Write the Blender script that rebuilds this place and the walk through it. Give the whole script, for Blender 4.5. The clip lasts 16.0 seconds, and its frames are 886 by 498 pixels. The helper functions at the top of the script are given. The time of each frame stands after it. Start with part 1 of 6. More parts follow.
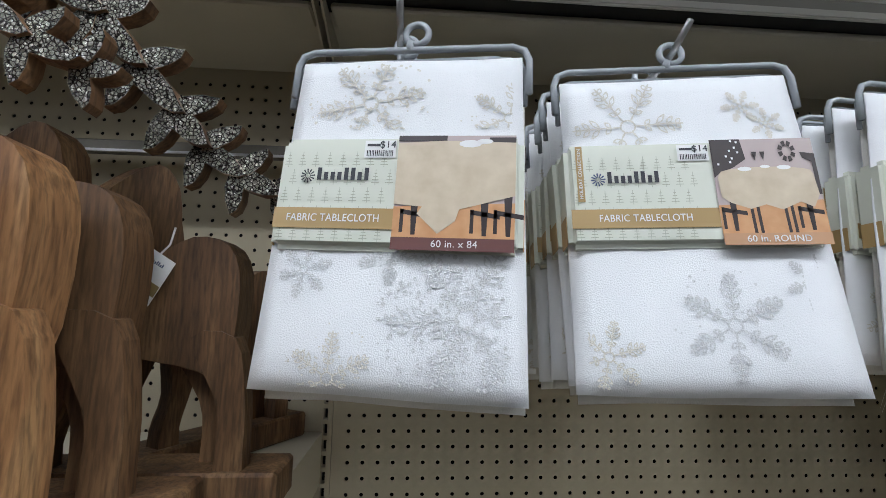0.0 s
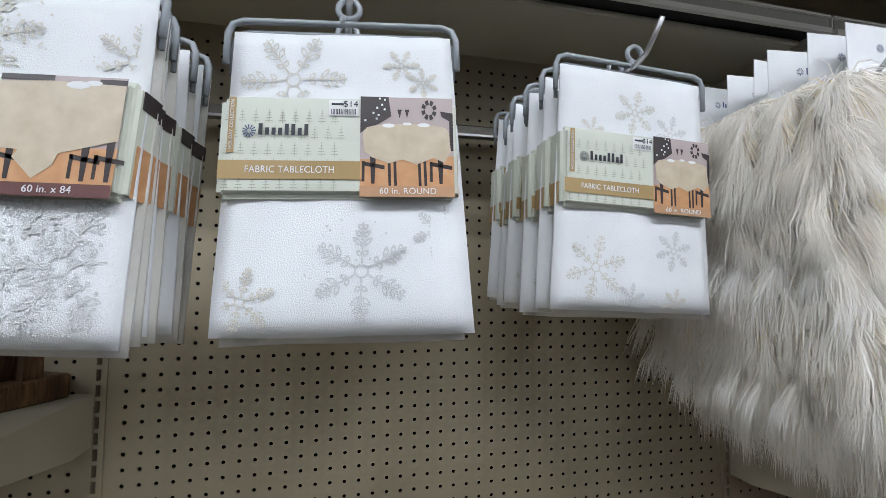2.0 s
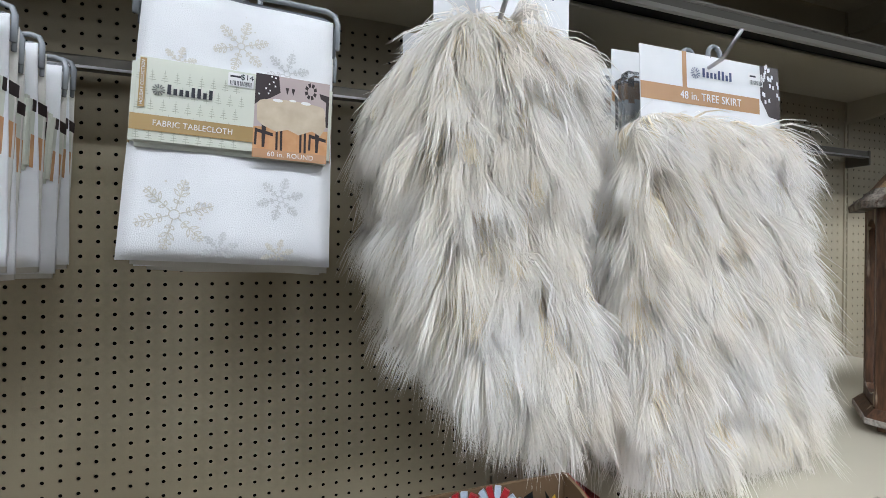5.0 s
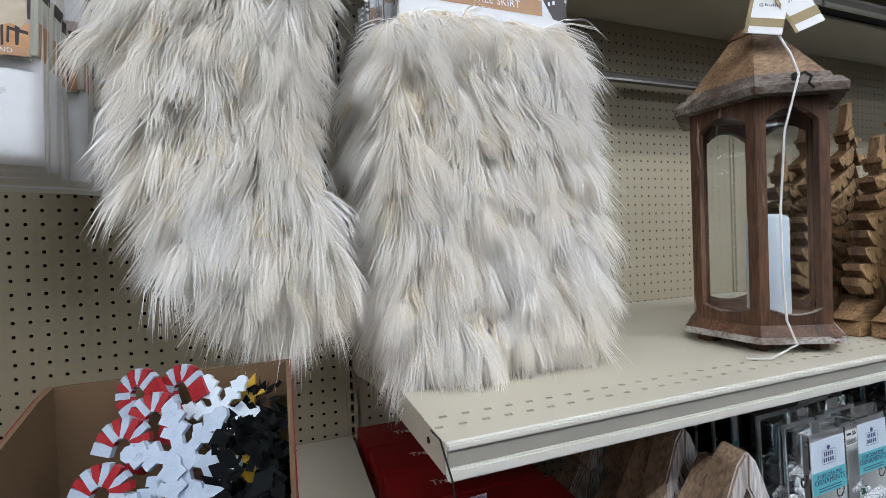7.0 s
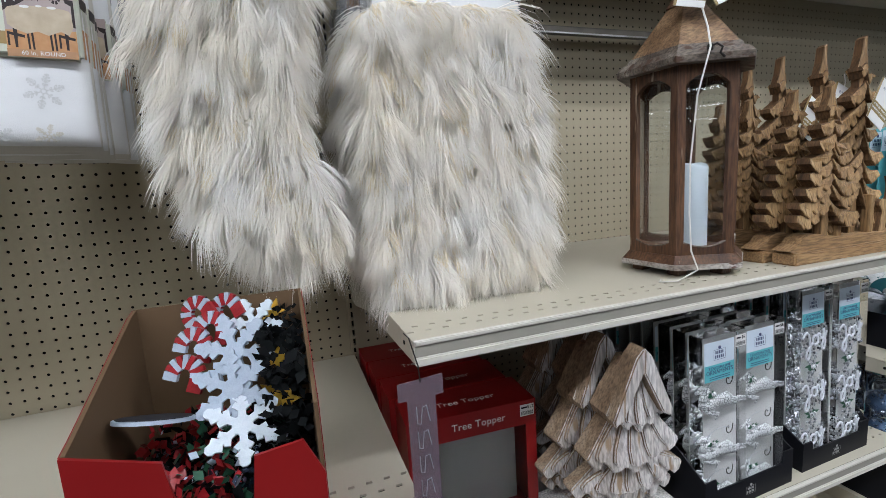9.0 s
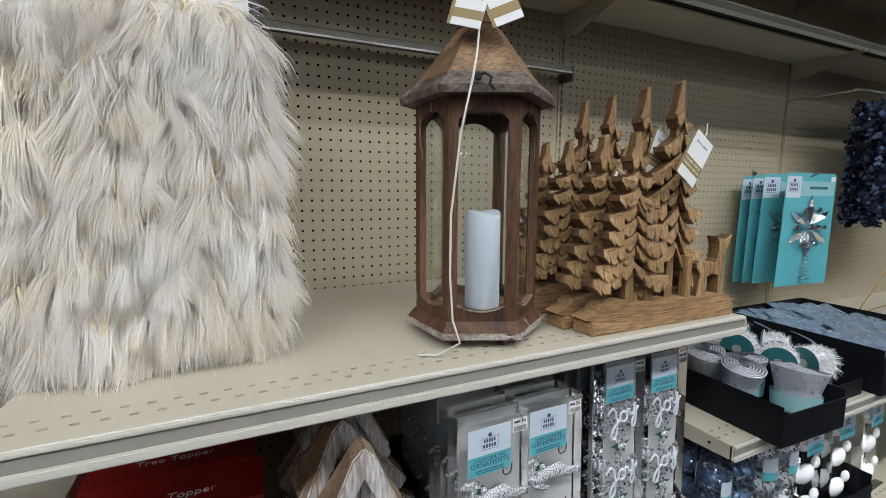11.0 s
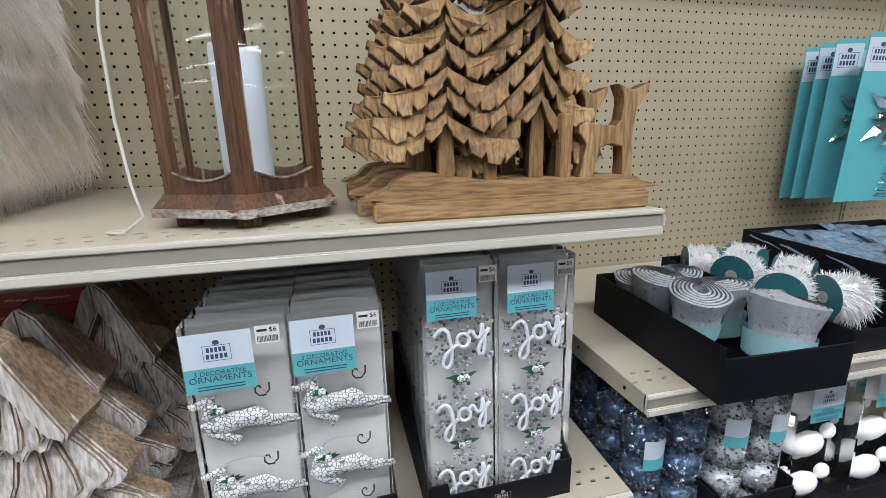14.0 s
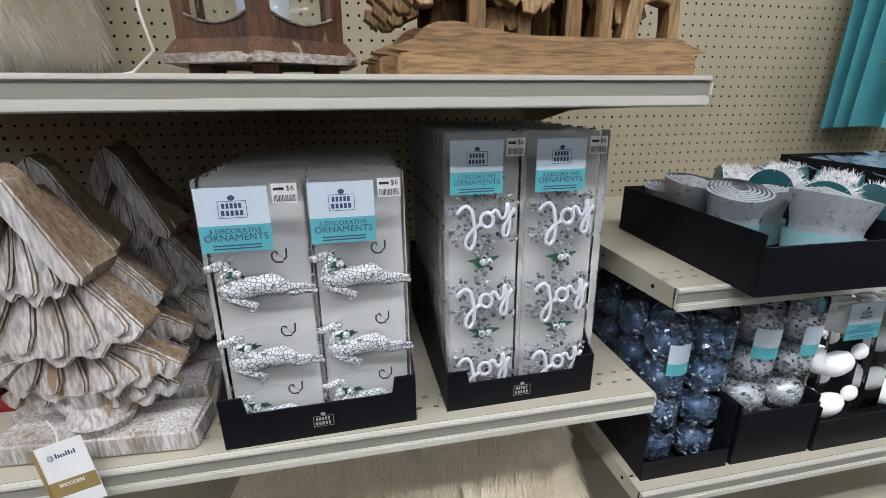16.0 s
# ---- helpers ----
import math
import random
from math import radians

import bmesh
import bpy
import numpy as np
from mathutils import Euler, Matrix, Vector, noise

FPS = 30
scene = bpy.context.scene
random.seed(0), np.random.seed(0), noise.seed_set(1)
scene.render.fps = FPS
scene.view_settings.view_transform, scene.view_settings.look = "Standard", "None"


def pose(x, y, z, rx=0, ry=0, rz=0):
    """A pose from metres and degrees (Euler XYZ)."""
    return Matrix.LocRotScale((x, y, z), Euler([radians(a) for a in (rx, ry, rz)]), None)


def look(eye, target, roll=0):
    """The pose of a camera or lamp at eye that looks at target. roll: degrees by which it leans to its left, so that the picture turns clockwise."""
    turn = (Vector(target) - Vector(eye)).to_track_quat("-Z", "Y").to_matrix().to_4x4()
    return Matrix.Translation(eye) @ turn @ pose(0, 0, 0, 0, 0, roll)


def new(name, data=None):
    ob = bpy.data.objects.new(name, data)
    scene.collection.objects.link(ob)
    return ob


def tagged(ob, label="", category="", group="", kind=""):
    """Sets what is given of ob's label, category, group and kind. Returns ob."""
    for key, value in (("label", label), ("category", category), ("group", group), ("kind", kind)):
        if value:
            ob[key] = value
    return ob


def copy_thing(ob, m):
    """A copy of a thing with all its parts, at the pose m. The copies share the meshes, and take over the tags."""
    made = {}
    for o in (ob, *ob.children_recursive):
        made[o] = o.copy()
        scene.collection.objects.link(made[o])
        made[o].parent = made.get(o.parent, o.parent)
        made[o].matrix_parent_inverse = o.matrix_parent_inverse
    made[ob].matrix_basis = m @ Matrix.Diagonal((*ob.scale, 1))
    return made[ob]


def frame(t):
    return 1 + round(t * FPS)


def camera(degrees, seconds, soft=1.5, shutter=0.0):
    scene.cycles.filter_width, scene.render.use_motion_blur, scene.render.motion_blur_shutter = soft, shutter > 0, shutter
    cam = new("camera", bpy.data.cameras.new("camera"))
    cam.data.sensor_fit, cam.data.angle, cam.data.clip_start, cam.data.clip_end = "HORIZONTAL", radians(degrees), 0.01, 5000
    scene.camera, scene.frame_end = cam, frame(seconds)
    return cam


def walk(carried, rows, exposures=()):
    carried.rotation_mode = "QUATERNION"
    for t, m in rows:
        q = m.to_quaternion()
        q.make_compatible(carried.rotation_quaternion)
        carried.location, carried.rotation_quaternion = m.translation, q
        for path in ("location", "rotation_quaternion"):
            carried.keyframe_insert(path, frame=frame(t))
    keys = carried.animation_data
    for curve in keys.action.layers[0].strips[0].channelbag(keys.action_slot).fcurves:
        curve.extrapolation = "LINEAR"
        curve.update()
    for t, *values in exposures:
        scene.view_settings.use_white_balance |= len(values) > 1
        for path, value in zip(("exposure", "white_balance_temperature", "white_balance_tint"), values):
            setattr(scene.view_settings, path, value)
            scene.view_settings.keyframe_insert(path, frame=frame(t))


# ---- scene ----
cam = camera(89.7, 16.0, 0.75)
PATH = [
    (0, (0.142, -0.798, 1.577), (0.27, 1.179, 1.85), 1.0),
    (0.5, (0.152, -0.804, 1.577), (0.328, 1.17, 1.843), 0.7),
    (1, (0.176, -0.81, 1.573), (0.446, 1.156, 1.815), 0.3),
    (1.5, (0.272, -0.82, 1.57), (0.712, 1.123, 1.748), -0.7),
    (2, (0.38, -0.846, 1.565), (0.826, 1.1, 1.687), 0.4),
    (2.5, (0.499, -0.865, 1.56), (0.923, 1.088, 1.631), -0.3),
    (3, (0.569, -0.876, 1.552), (0.98, 1.081, 1.601), 0.2),
    (3.5, (0.61, -0.885, 1.552), (1.028, 1.071, 1.595), -0.4),
    (4, (0.63, -0.892, 1.55), (1.049, 1.063, 1.595), -0.1),
    (4.5, (0.676, -0.916, 1.542), (1.201, 1.013, 1.578), 1.4),
    (5, (0.788, -0.921, 1.543), (1.431, 0.973, 1.54), 0.5),
    (5.2, (0.833, -0.91, 1.539), (1.51, 0.972, 1.502), 1.2),
    (7.3, (1.089, -1.05, 1.407), (1.743, 0.84, 1.367), -3.1),
    (7.5, (1.08, -1.072, 1.406), (1.707, 0.823, 1.287), -3.3),
    (8, (1.067, -1.113, 1.402), (1.706, 0.763, 1.132), -3.7),
    (8.2, (1.062, -1.134, 1.404), (1.699, 0.735, 1.081), -3.5),
    (10.3, (1.267, -1.204, 1.485), (2.038, 0.626, 1.249), -1.6),
    (10.5, (1.338, -1.19, 1.484), (2.112, 0.639, 1.251), -0.2),
    (11, (1.483, -1.164, 1.478), (2.326, 0.63, 1.212), 0.3),
    (11.5, (1.635, -1.119, 1.464), (2.566, 0.631, 1.195), 0.4),
    (12, (1.762, -1.113, 1.454), (2.695, 0.641, 1.226), -1.2),
    (12.5, (1.923, -1.114, 1.459), (2.709, 0.712, 1.244), -0.5),
    (13, (1.995, -1.128, 1.438), (2.603, 0.758, 1.171), -0.7),
    (13.5, (2.002, -1.141, 1.402), (2.516, 0.758, 1.043), -0.9),
    (14, (2.0, -1.137, 1.333), (2.438, 0.744, 0.812), -1.2),
    (14.5, (1.999, -1.13, 1.272), (2.437, 0.702, 0.599), -0.8),
    (15, (1.988, -1.137, 1.219), (2.373, 0.709, 0.554), -0.7),
    (15.5, (1.985, -1.138, 1.197), (2.347, 0.718, 0.546), -0.8),
    (16, (1.982, -1.141, 1.198), (2.354, 0.714, 0.549), -0.3),
]
walk(cam, [(t, look(eye, target, roll)) for t, eye, target, roll in PATH],
     exposures=[(0.0, -0.2, 6100, 11), (4.0, -0.16, 6150, 11), (5.2, -0.14, 6150, 11), (7.3, -0.18, 6100, 12), (8.2, -0.22, 6100, 12), (10.5, -0.22, 6400, 11), (11.5, -0.3, 6400, 11), (12.0, -0.2, 6400, 11), (12.5, 0.1, 6500, 11), (13.0, 0.15, 6500, 11), (14.0, 0.0, 6450, 12), (16.0, -0.1, 6450, 12)])

# ---- light: ceiling tube rows of the store ----
world = bpy.data.worlds.new("store")
scene.world = world
world.use_nodes = True
world.node_tree.nodes["Background"].inputs[0].default_value = (0.9, 0.95, 1.0, 1)
world.node_tree.nodes["Background"].inputs[1].default_value = 0.002
scene.view_settings.exposure = 0.0
TUBE_POWER = 44.0


def tube_lamp(x, y, z, length, power):
    data = bpy.data.lights.new("tube_lamp", "AREA")
    data.shape, data.size, data.size_y, data.energy, data.color = "RECTANGLE", length, 0.07, power, (0.94, 0.97, 1.0)
    ob = new("tube_lamp", data)
    ob.matrix_world = pose(x, y, z)
    return ob


for ly, k, ramp in ((-2.42, 1.15, 0.0), (-2.66, 1.15, 0.0), (-5.2, 0.55, 0.8), (-8.0, 0.5, 0.8), (-11.0, 0.2, 0.8)):
    for lx in (-3.2, -0.4, 2.4, 5.2):
        tube_lamp(lx, ly, 4.12, 2.4, TUBE_POWER * k * (1 + ramp * (lx - 1.0) / 4.2))


# ---- materials ----
def mat(name, c1, c2=None, scale=8.0, rough=0.6, metal=0.0, bump=0.0, bscale=120.0, island=0.0, sheen=0.0,
        trans=0.0, ior=1.45, alpha=1.0, stretch=(1, 1, 1), coat=0.0, fine=0.0, rvar=0.1, spec=0.5, obj=0.0):
    """A principled surface: two colours mixed by soft noise, fine speckle, roughness wear and a bump."""
    m = bpy.data.materials.new(name)
    m.use_nodes = True
    nt = m.node_tree
    b = nt.nodes["Principled BSDF"]
    c2 = c2 or c1
    tc = nt.nodes.new("ShaderNodeTexCoord")
    mp = nt.nodes.new("ShaderNodeMapping")
    mp.inputs["Scale"].default_value = stretch
    nt.links.new(tc.outputs["Object"], mp.inputs[0])
    n1 = nt.nodes.new("ShaderNodeTexNoise")
    n1.inputs["Scale"].default_value, n1.inputs["Detail"].default_value = scale, 5
    nt.links.new(mp.outputs[0], n1.inputs["Vector"])
    ramp = nt.nodes.new("ShaderNodeMapRange")
    ramp.inputs["From Min"].default_value, ramp.inputs["From Max"].default_value = 0.3, 0.7
    nt.links.new(n1.outputs[0], ramp.inputs[0])
    fac = ramp.outputs[0]
    n2 = nt.nodes.new("ShaderNodeTexNoise")
    n2.inputs["Scale"].default_value, n2.inputs["Detail"].default_value = bscale, 3
    nt.links.new(mp.outputs[0], n2.inputs["Vector"])
    if fine:
        mx = nt.nodes.new("ShaderNodeMix")
        mx.inputs[0].default_value = fine
        nt.links.new(fac, mx.inputs[2])
        nt.links.new(n2.outputs[0], mx.inputs[3])
        fac = mx.outputs[0]
    if island or obj:
        src = nt.nodes.new("ShaderNodeNewGeometry").outputs["Random Per Island"] if island else nt.nodes.new("ShaderNodeObjectInfo").outputs["Random"]
        mx = nt.nodes.new("ShaderNodeMix")
        mx.inputs[0].default_value = island or obj
        nt.links.new(fac, mx.inputs[2])
        nt.links.new(src, mx.inputs[3])
        fac = mx.outputs[0]
    col = nt.nodes.new("ShaderNodeMix")
    col.data_type = "RGBA"
    col.inputs[6].default_value, col.inputs[7].default_value = (*c1, 1), (*c2, 1)
    nt.links.new(fac, col.inputs[0])
    nt.links.new(col.outputs[2], b.inputs["Base Color"])
    rr = nt.nodes.new("ShaderNodeMapRange")
    rr.inputs["To Min"].default_value, rr.inputs["To Max"].default_value = max(0.02, rough - rvar), min(1, rough + rvar)
    nt.links.new(n1.outputs[0], rr.inputs[0])
    nt.links.new(rr.outputs[0], b.inputs["Roughness"])
    b.inputs["Metallic"].default_value, b.inputs["IOR"].default_value = metal, ior
    b.inputs["Transmission Weight"].default_value, b.inputs["Alpha"].default_value = trans, alpha
    b.inputs["Sheen Weight"].default_value, b.inputs["Coat Weight"].default_value = sheen, coat
    b.inputs["Specular IOR Level"].default_value = spec
    if bump:
        bp = nt.nodes.new("ShaderNodeBump")
        bp.inputs["Strength"].default_value, bp.inputs["Distance"].default_value = bump, 0.002
        nt.links.new(n2.outputs[0], bp.inputs["Height"])
        nt.links.new(bp.outputs[0], b.inputs["Normal"])
    return m


def wood(name, c1, c2, c3, axis=2, ring=22.0, rough=0.65, worn=None):
    """Wood with long grain along one axis; worn: a pale paint rubbed through."""
    m = bpy.data.materials.new(name)
    m.use_nodes = True
    nt = m.node_tree
    b = nt.nodes["Principled BSDF"]
    tc = nt.nodes.new("ShaderNodeTexCoord")
    mp = nt.nodes.new("ShaderNodeMapping")
    s = [1.0, 1.0, 1.0]
    s[axis] = 0.12
    mp.inputs["Scale"].default_value = s
    nt.links.new(tc.outputs["Object"], mp.inputs[0])
    n1 = nt.nodes.new("ShaderNodeTexNoise")
    n1.inputs["Scale"].default_value, n1.inputs["Detail"].default_value, n1.inputs["Distortion"].default_value = ring, 6, 0.8
    n2 = nt.nodes.new("ShaderNodeTexNoise")
    n2.inputs["Scale"].default_value, n2.inputs["Detail"].default_value = 260, 4
    for n in (n1, n2):
        nt.links.new(mp.outputs[0], n.inputs["Vector"])
    cr = nt.nodes.new("ShaderNodeValToRGB")
    e = cr.color_ramp.elements
    e[0].position, e[0].color = 0.3, (*c1, 1)
    e[1].position, e[1].color = 0.68, (*c3, 1)
    mid = cr.color_ramp.elements.new(0.5)
    mid.color = (*c2, 1)
    nt.links.new(n1.outputs[0], cr.inputs[0])
    mx = nt.nodes.new("ShaderNodeMix")
    mx.data_type, mx.blend_type = "RGBA", "MULTIPLY"
    mr = nt.nodes.new("ShaderNodeMapRange")
    mr.inputs["From Min"].default_value, mr.inputs["From Max"].default_value, mr.inputs["To Min"].default_value, mr.inputs["To Max"].default_value = 0.35, 0.6, 0.55, 1.1
    nt.links.new(n2.outputs[0], mr.inputs[0])
    mx.inputs[0].default_value = 1
    nt.links.new(cr.outputs[0], mx.inputs[6])
    nt.links.new(mr.outputs[0], mx.inputs[7])
    out = mx.outputs[2]
    if worn:
        n3 = nt.nodes.new("ShaderNodeTexNoise")
        n3.inputs["Scale"].default_value, n3.inputs["Detail"].default_value = 55, 8
        nt.links.new(mp.outputs[0], n3.inputs["Vector"])
        r3 = nt.nodes.new("ShaderNodeMapRange")
        r3.inputs["From Min"].default_value, r3.inputs["From Max"].default_value = worn[1], worn[1] + 0.06
        nt.links.new(n3.outputs[0], r3.inputs[0])
        m3 = nt.nodes.new("ShaderNodeMix")
        m3.data_type = "RGBA"
        nt.links.new(r3.outputs[0], m3.inputs[0])
        nt.links.new(out, m3.inputs[6])
        m3.inputs[7].default_value = (*worn[0], 1)
        out = m3.outputs[2]
    nt.links.new(out, b.inputs["Base Color"])
    b.inputs["Roughness"].default_value = rough
    bp = nt.nodes.new("ShaderNodeBump")
    bp.inputs["Strength"].default_value, bp.inputs["Distance"].default_value = 0.35, 0.002
    nt.links.new(n2.outputs[0], bp.inputs["Height"])
    nt.links.new(bp.outputs[0], b.inputs["Normal"])
    return m


PEG = mat("pegboard_paint", (0.385, 0.335, 0.235), (0.43, 0.378, 0.27), 3, 0.55, bump=0.15, bscale=400)
# Near-black colour standing in for the shade inside holes and slots.
HOLE_SHADE = mat("hole_shade", (0.004, 0.004, 0.003), rough=0.9)
# Near-black tone for the shade seen through the shelf deck slots.
SLOT_SHADE = mat("deck_slot_shade", (0.010, 0.0098, 0.009), (0.018, 0.017, 0.016), 20, 0.7)
SHELF = mat("shelf_paint", (0.46, 0.425, 0.335), (0.52, 0.48, 0.385), 5, 0.42, bump=0.05, bscale=500, fine=0.2)
LIP = mat("shelf_lip_paint", (0.58, 0.56, 0.50), (0.62, 0.60, 0.54), 6, 0.4, bump=0.03)
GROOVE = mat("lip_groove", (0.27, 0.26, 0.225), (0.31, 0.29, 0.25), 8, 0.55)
STEEL = mat("zinc_steel", (0.45, 0.45, 0.45), (0.6, 0.6, 0.6), 30, 0.32, metal=1.0)
RAIL = mat("rail_steel", (0.16, 0.15, 0.13), (0.22, 0.20, 0.17), 20, 0.4, metal=0.8)
FLOOR = mat("vinyl_floor", (0.028, 0.026, 0.023), (0.042, 0.039, 0.035), 2, 0.3, fine=0.3)
WALL = mat("store_wall", (0.25, 0.24, 0.23), (0.3, 0.29, 0.28), 2, 0.8)
CEIL = mat("ceiling_board", (0.24, 0.24, 0.23), (0.28, 0.28, 0.27), 4, 0.9)
CLOTH = mat("damask_white", (0.80, 0.81, 0.82), (0.74, 0.75, 0.765), 14, 0.55, bump=0.35, bscale=900, sheen=0.3)
CLOTH_EDGE = mat("cloth_ivory", (0.62, 0.60, 0.55), (0.7, 0.68, 0.63), 20, 0.7, bump=0.4, bscale=700)
MOTIF = mat("woven_motif", (0.58, 0.55, 0.48), (0.69, 0.66, 0.60), 90, 0.5, bump=0.6, bscale=900, fine=0.5, sheen=0.3)
MOTIF2 = mat("satin_motif", (0.63, 0.64, 0.65), (0.56, 0.56, 0.55), 90, 0.3, bump=0.5, bscale=900, fine=0.5)
PLASTIC = mat("hanger_plastic", (0.42, 0.45, 0.48), (0.5, 0.53, 0.56), 20, 0.25, trans=0.35, rvar=0.05)
PAPER = mat("sage_paper", (0.60, 0.62, 0.53), (0.64, 0.655, 0.57), 12, 0.5)
PAPER_TREE = mat("sage_ink", (0.36, 0.385, 0.30), rough=0.55)
GOLD = mat("gold_band", (0.36, 0.24, 0.095), (0.41, 0.28, 0.12), 10, 0.4, rvar=0.05)
COPPER = mat("copper_band", (0.45, 0.25, 0.13), (0.5, 0.29, 0.16), 10, 0.4)
PLUM = mat("plum_band", (0.13, 0.05, 0.045), rough=0.4)
INK = mat("black_ink", (0.02, 0.022, 0.03), rough=0.5)
INKBLUE = mat("blue_ink", (0.05, 0.07, 0.16), rough=0.5)
WHITE = mat("white_card", (0.78, 0.78, 0.77), (0.73, 0.73, 0.72), 20, 0.5)
PHOTO_WALL = mat("print_wall", (0.47, 0.39, 0.37), (0.42, 0.34, 0.33), 30, 0.4)
PHOTO_FLOOR = mat("print_floor", (0.5, 0.24, 0.1), (0.62, 0.35, 0.17), 60, 0.4)
PHOTO_CLOTH = mat("print_cloth", (0.60, 0.51, 0.38), (0.50, 0.41, 0.29), 60, 0.4)
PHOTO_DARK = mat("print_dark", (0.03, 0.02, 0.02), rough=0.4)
FUR = mat("faux_fur", (0.97, 0.97, 0.97), (0.95, 0.89, 0.78), 11, 0.45, island=0.2)
ft = FUR.node_tree
tl = ft.nodes.new("ShaderNodeBsdfTranslucent")
tl.inputs[0].default_value = (0.97, 0.95, 0.91, 1)
fm = ft.nodes.new("ShaderNodeMixShader")
fm.inputs[0].default_value = 0.45
ft.links.new(ft.nodes["Principled BSDF"].outputs[0], fm.inputs[1])
ft.links.new(tl.outputs[0], fm.inputs[2])
ft.links.new(fm.outputs[0], ft.nodes["Material Output"].inputs[0])
UNDERFUR = mat("cream_underfur", (0.84, 0.74, 0.56), (0.92, 0.85, 0.71), 16, 0.7, island=0.3)
FURBASE = mat("fur_backing", (0.84, 0.79, 0.69), (0.88, 0.84, 0.76), 30, 0.9, bump=0.5, bscale=300)


# ---- mesh helpers ----
def link(name, me, parent, m=None):
    ob = new(name, me)
    ob.parent = parent
    if m:
        me.materials.append(m)
    return ob


def part(name, bm, material, parent, label="", smooth=False):
    me = bpy.data.meshes.new(name)
    bmesh.ops.recalc_face_normals(bm, faces=bm.faces)
    bm.to_mesh(me)
    bm.free()
    if smooth:
        me.shade_smooth()
    ob = link(name, me, parent, material)
    if label:
        ob["label"] = label
    return ob


def raw(name, verts, faces, material, parent=None, smooth=False):
    me = bpy.data.meshes.new(name)
    me.from_pydata(verts, [], faces)
    if smooth:
        me.shade_smooth()
    return link(name, me, parent, material)


def thing(name, label, category, m=None, group="", kind=""):
    ob = tagged(new(name), label, category, group, kind)
    ob.empty_display_size = 0.05
    if m is not None:
        ob.matrix_world = m
    return ob


def B():
    return bmesh.new()


def box(bm, x0, x1, y0, y1, z0, z1, bev=0.0, seg=1):
    v = [bm.verts.new((x, y, z)) for x in (x0, x1) for y in (y0, y1) for z in (z0, z1)]
    fs = [bm.faces.new([v[i] for i in q]) for q in ((0, 1, 3, 2), (4, 6, 7, 5), (0, 4, 5, 1), (2, 3, 7, 6), (0, 2, 6, 4), (1, 5, 7, 3))]
    if bev:
        es = list({e for f in fs for e in f.edges})
        bmesh.ops.bevel(bm, geom=es, offset=bev, segments=seg, affect="EDGES")
    return bm


def prism(bm, pts, y0, y1):
    """A polygon in x, z drawn out from y0 to y1."""
    a = [bm.verts.new((x, y0, z)) for x, z in pts]
    b = [bm.verts.new((x, y1, z)) for x, z in pts]
    bm.faces.new(a)
    bm.faces.new(b[::-1])
    n = len(pts)
    for i in range(n):
        bm.faces.new((a[i], b[i], b[(i + 1) % n], a[(i + 1) % n]))
    return bm


def flat(bm, pts, y):
    bm.faces.new([bm.verts.new((x, y, z)) for x, z in pts])
    return bm


def tube(bm, pts, r, seg=6, closed=False, taper=None):
    pts = [Vector(p) for p in pts]
    rings, n = [], len(pts)
    for i, p in enumerate(pts):
        d = (pts[(i + 1) % n] - pts[i - 1]) if closed else (pts[min(i + 1, n - 1)] - pts[max(i - 1, 0)])
        d = d.normalized() if d.length > 1e-9 else Vector((0, 0, 1))
        u = d.orthogonal().normalized() if i == 0 else (u - d * u.dot(d)).normalized()
        w = d.cross(u)
        rr = r * (taper[i] if taper else 1)
        rings.append([bm.verts.new(p + rr * (math.cos(k * math.tau / seg) * u + math.sin(k * math.tau / seg) * w)) for k in range(seg)])
    for i in range(n if closed else n - 1):
        a, b = rings[i], rings[(i + 1) % n]
        for k in range(seg):
            bm.faces.new((a[k], a[(k + 1) % seg], b[(k + 1) % seg], b[k]))
    if not closed:
        bm.faces.new(rings[0][::-1])
        bm.faces.new(rings[-1])
    return bm


def lathe(bm, profile, seg=24, centre=(0, 0), start=0.0):
    """Turns a profile of (radius, z) about an upright axis."""
    rings = []
    for r, z in profile:
        rings.append([bm.verts.new((centre[0] + r * math.cos(start + k * math.tau / seg), centre[1] + r * math.sin(start + k * math.tau / seg), z)) for k in range(seg)])
    for a, b in zip(rings, rings[1:]):
        for k in range(seg):
            bm.faces.new((a[k], a[(k + 1) % seg], b[(k + 1) % seg], b[k]))
    bm.faces.new(rings[0][::-1])
    bm.faces.new(rings[-1])
    return bm


def blob(bm, c, r, sub=1, squash=(1, 1, 1)):
    res = bmesh.ops.create_icosphere(bm, subdivisions=sub, radius=1)
    for v in res["verts"]:
        v.co = Vector((c[0] + v.co.x * r * squash[0], c[1] + v.co.y * r * squash[1], c[2] + v.co.z * r * squash[2]))
    return bm


def words(name, text, size, material, parent, x, y, z, turn=0, align="CENTER", squeeze=1.0, deep=0.0002, rx=90):
    """Lettering in the built-in font, upright and facing -y, turned in its plane."""
    cu = bpy.data.curves.new(name, "FONT")
    cu.body, cu.size, cu.align_x, cu.align_y, cu.extrude = text, size, align, "CENTER", deep
    cu.space_character = 1.05
    cu.shear = 0.3 if text == "Joy" else 0.0
    cu.offset = 0.0012 if text == "Joy" else 0.0
    tmp = bpy.data.objects.new(name, cu)
    scene.collection.objects.link(tmp)
    dg = bpy.context.evaluated_depsgraph_get()
    me = bpy.data.meshes.new_from_object(tmp.evaluated_get(dg))
    bpy.data.objects.remove(tmp)
    me.transform(pose(x, y, z, rx) @ pose(0, 0, 0, 0, 0, turn) @ Matrix.Diagonal((squeeze, 1, 1, 1)))
    me.materials.clear()
    return link(name, me, parent, material)


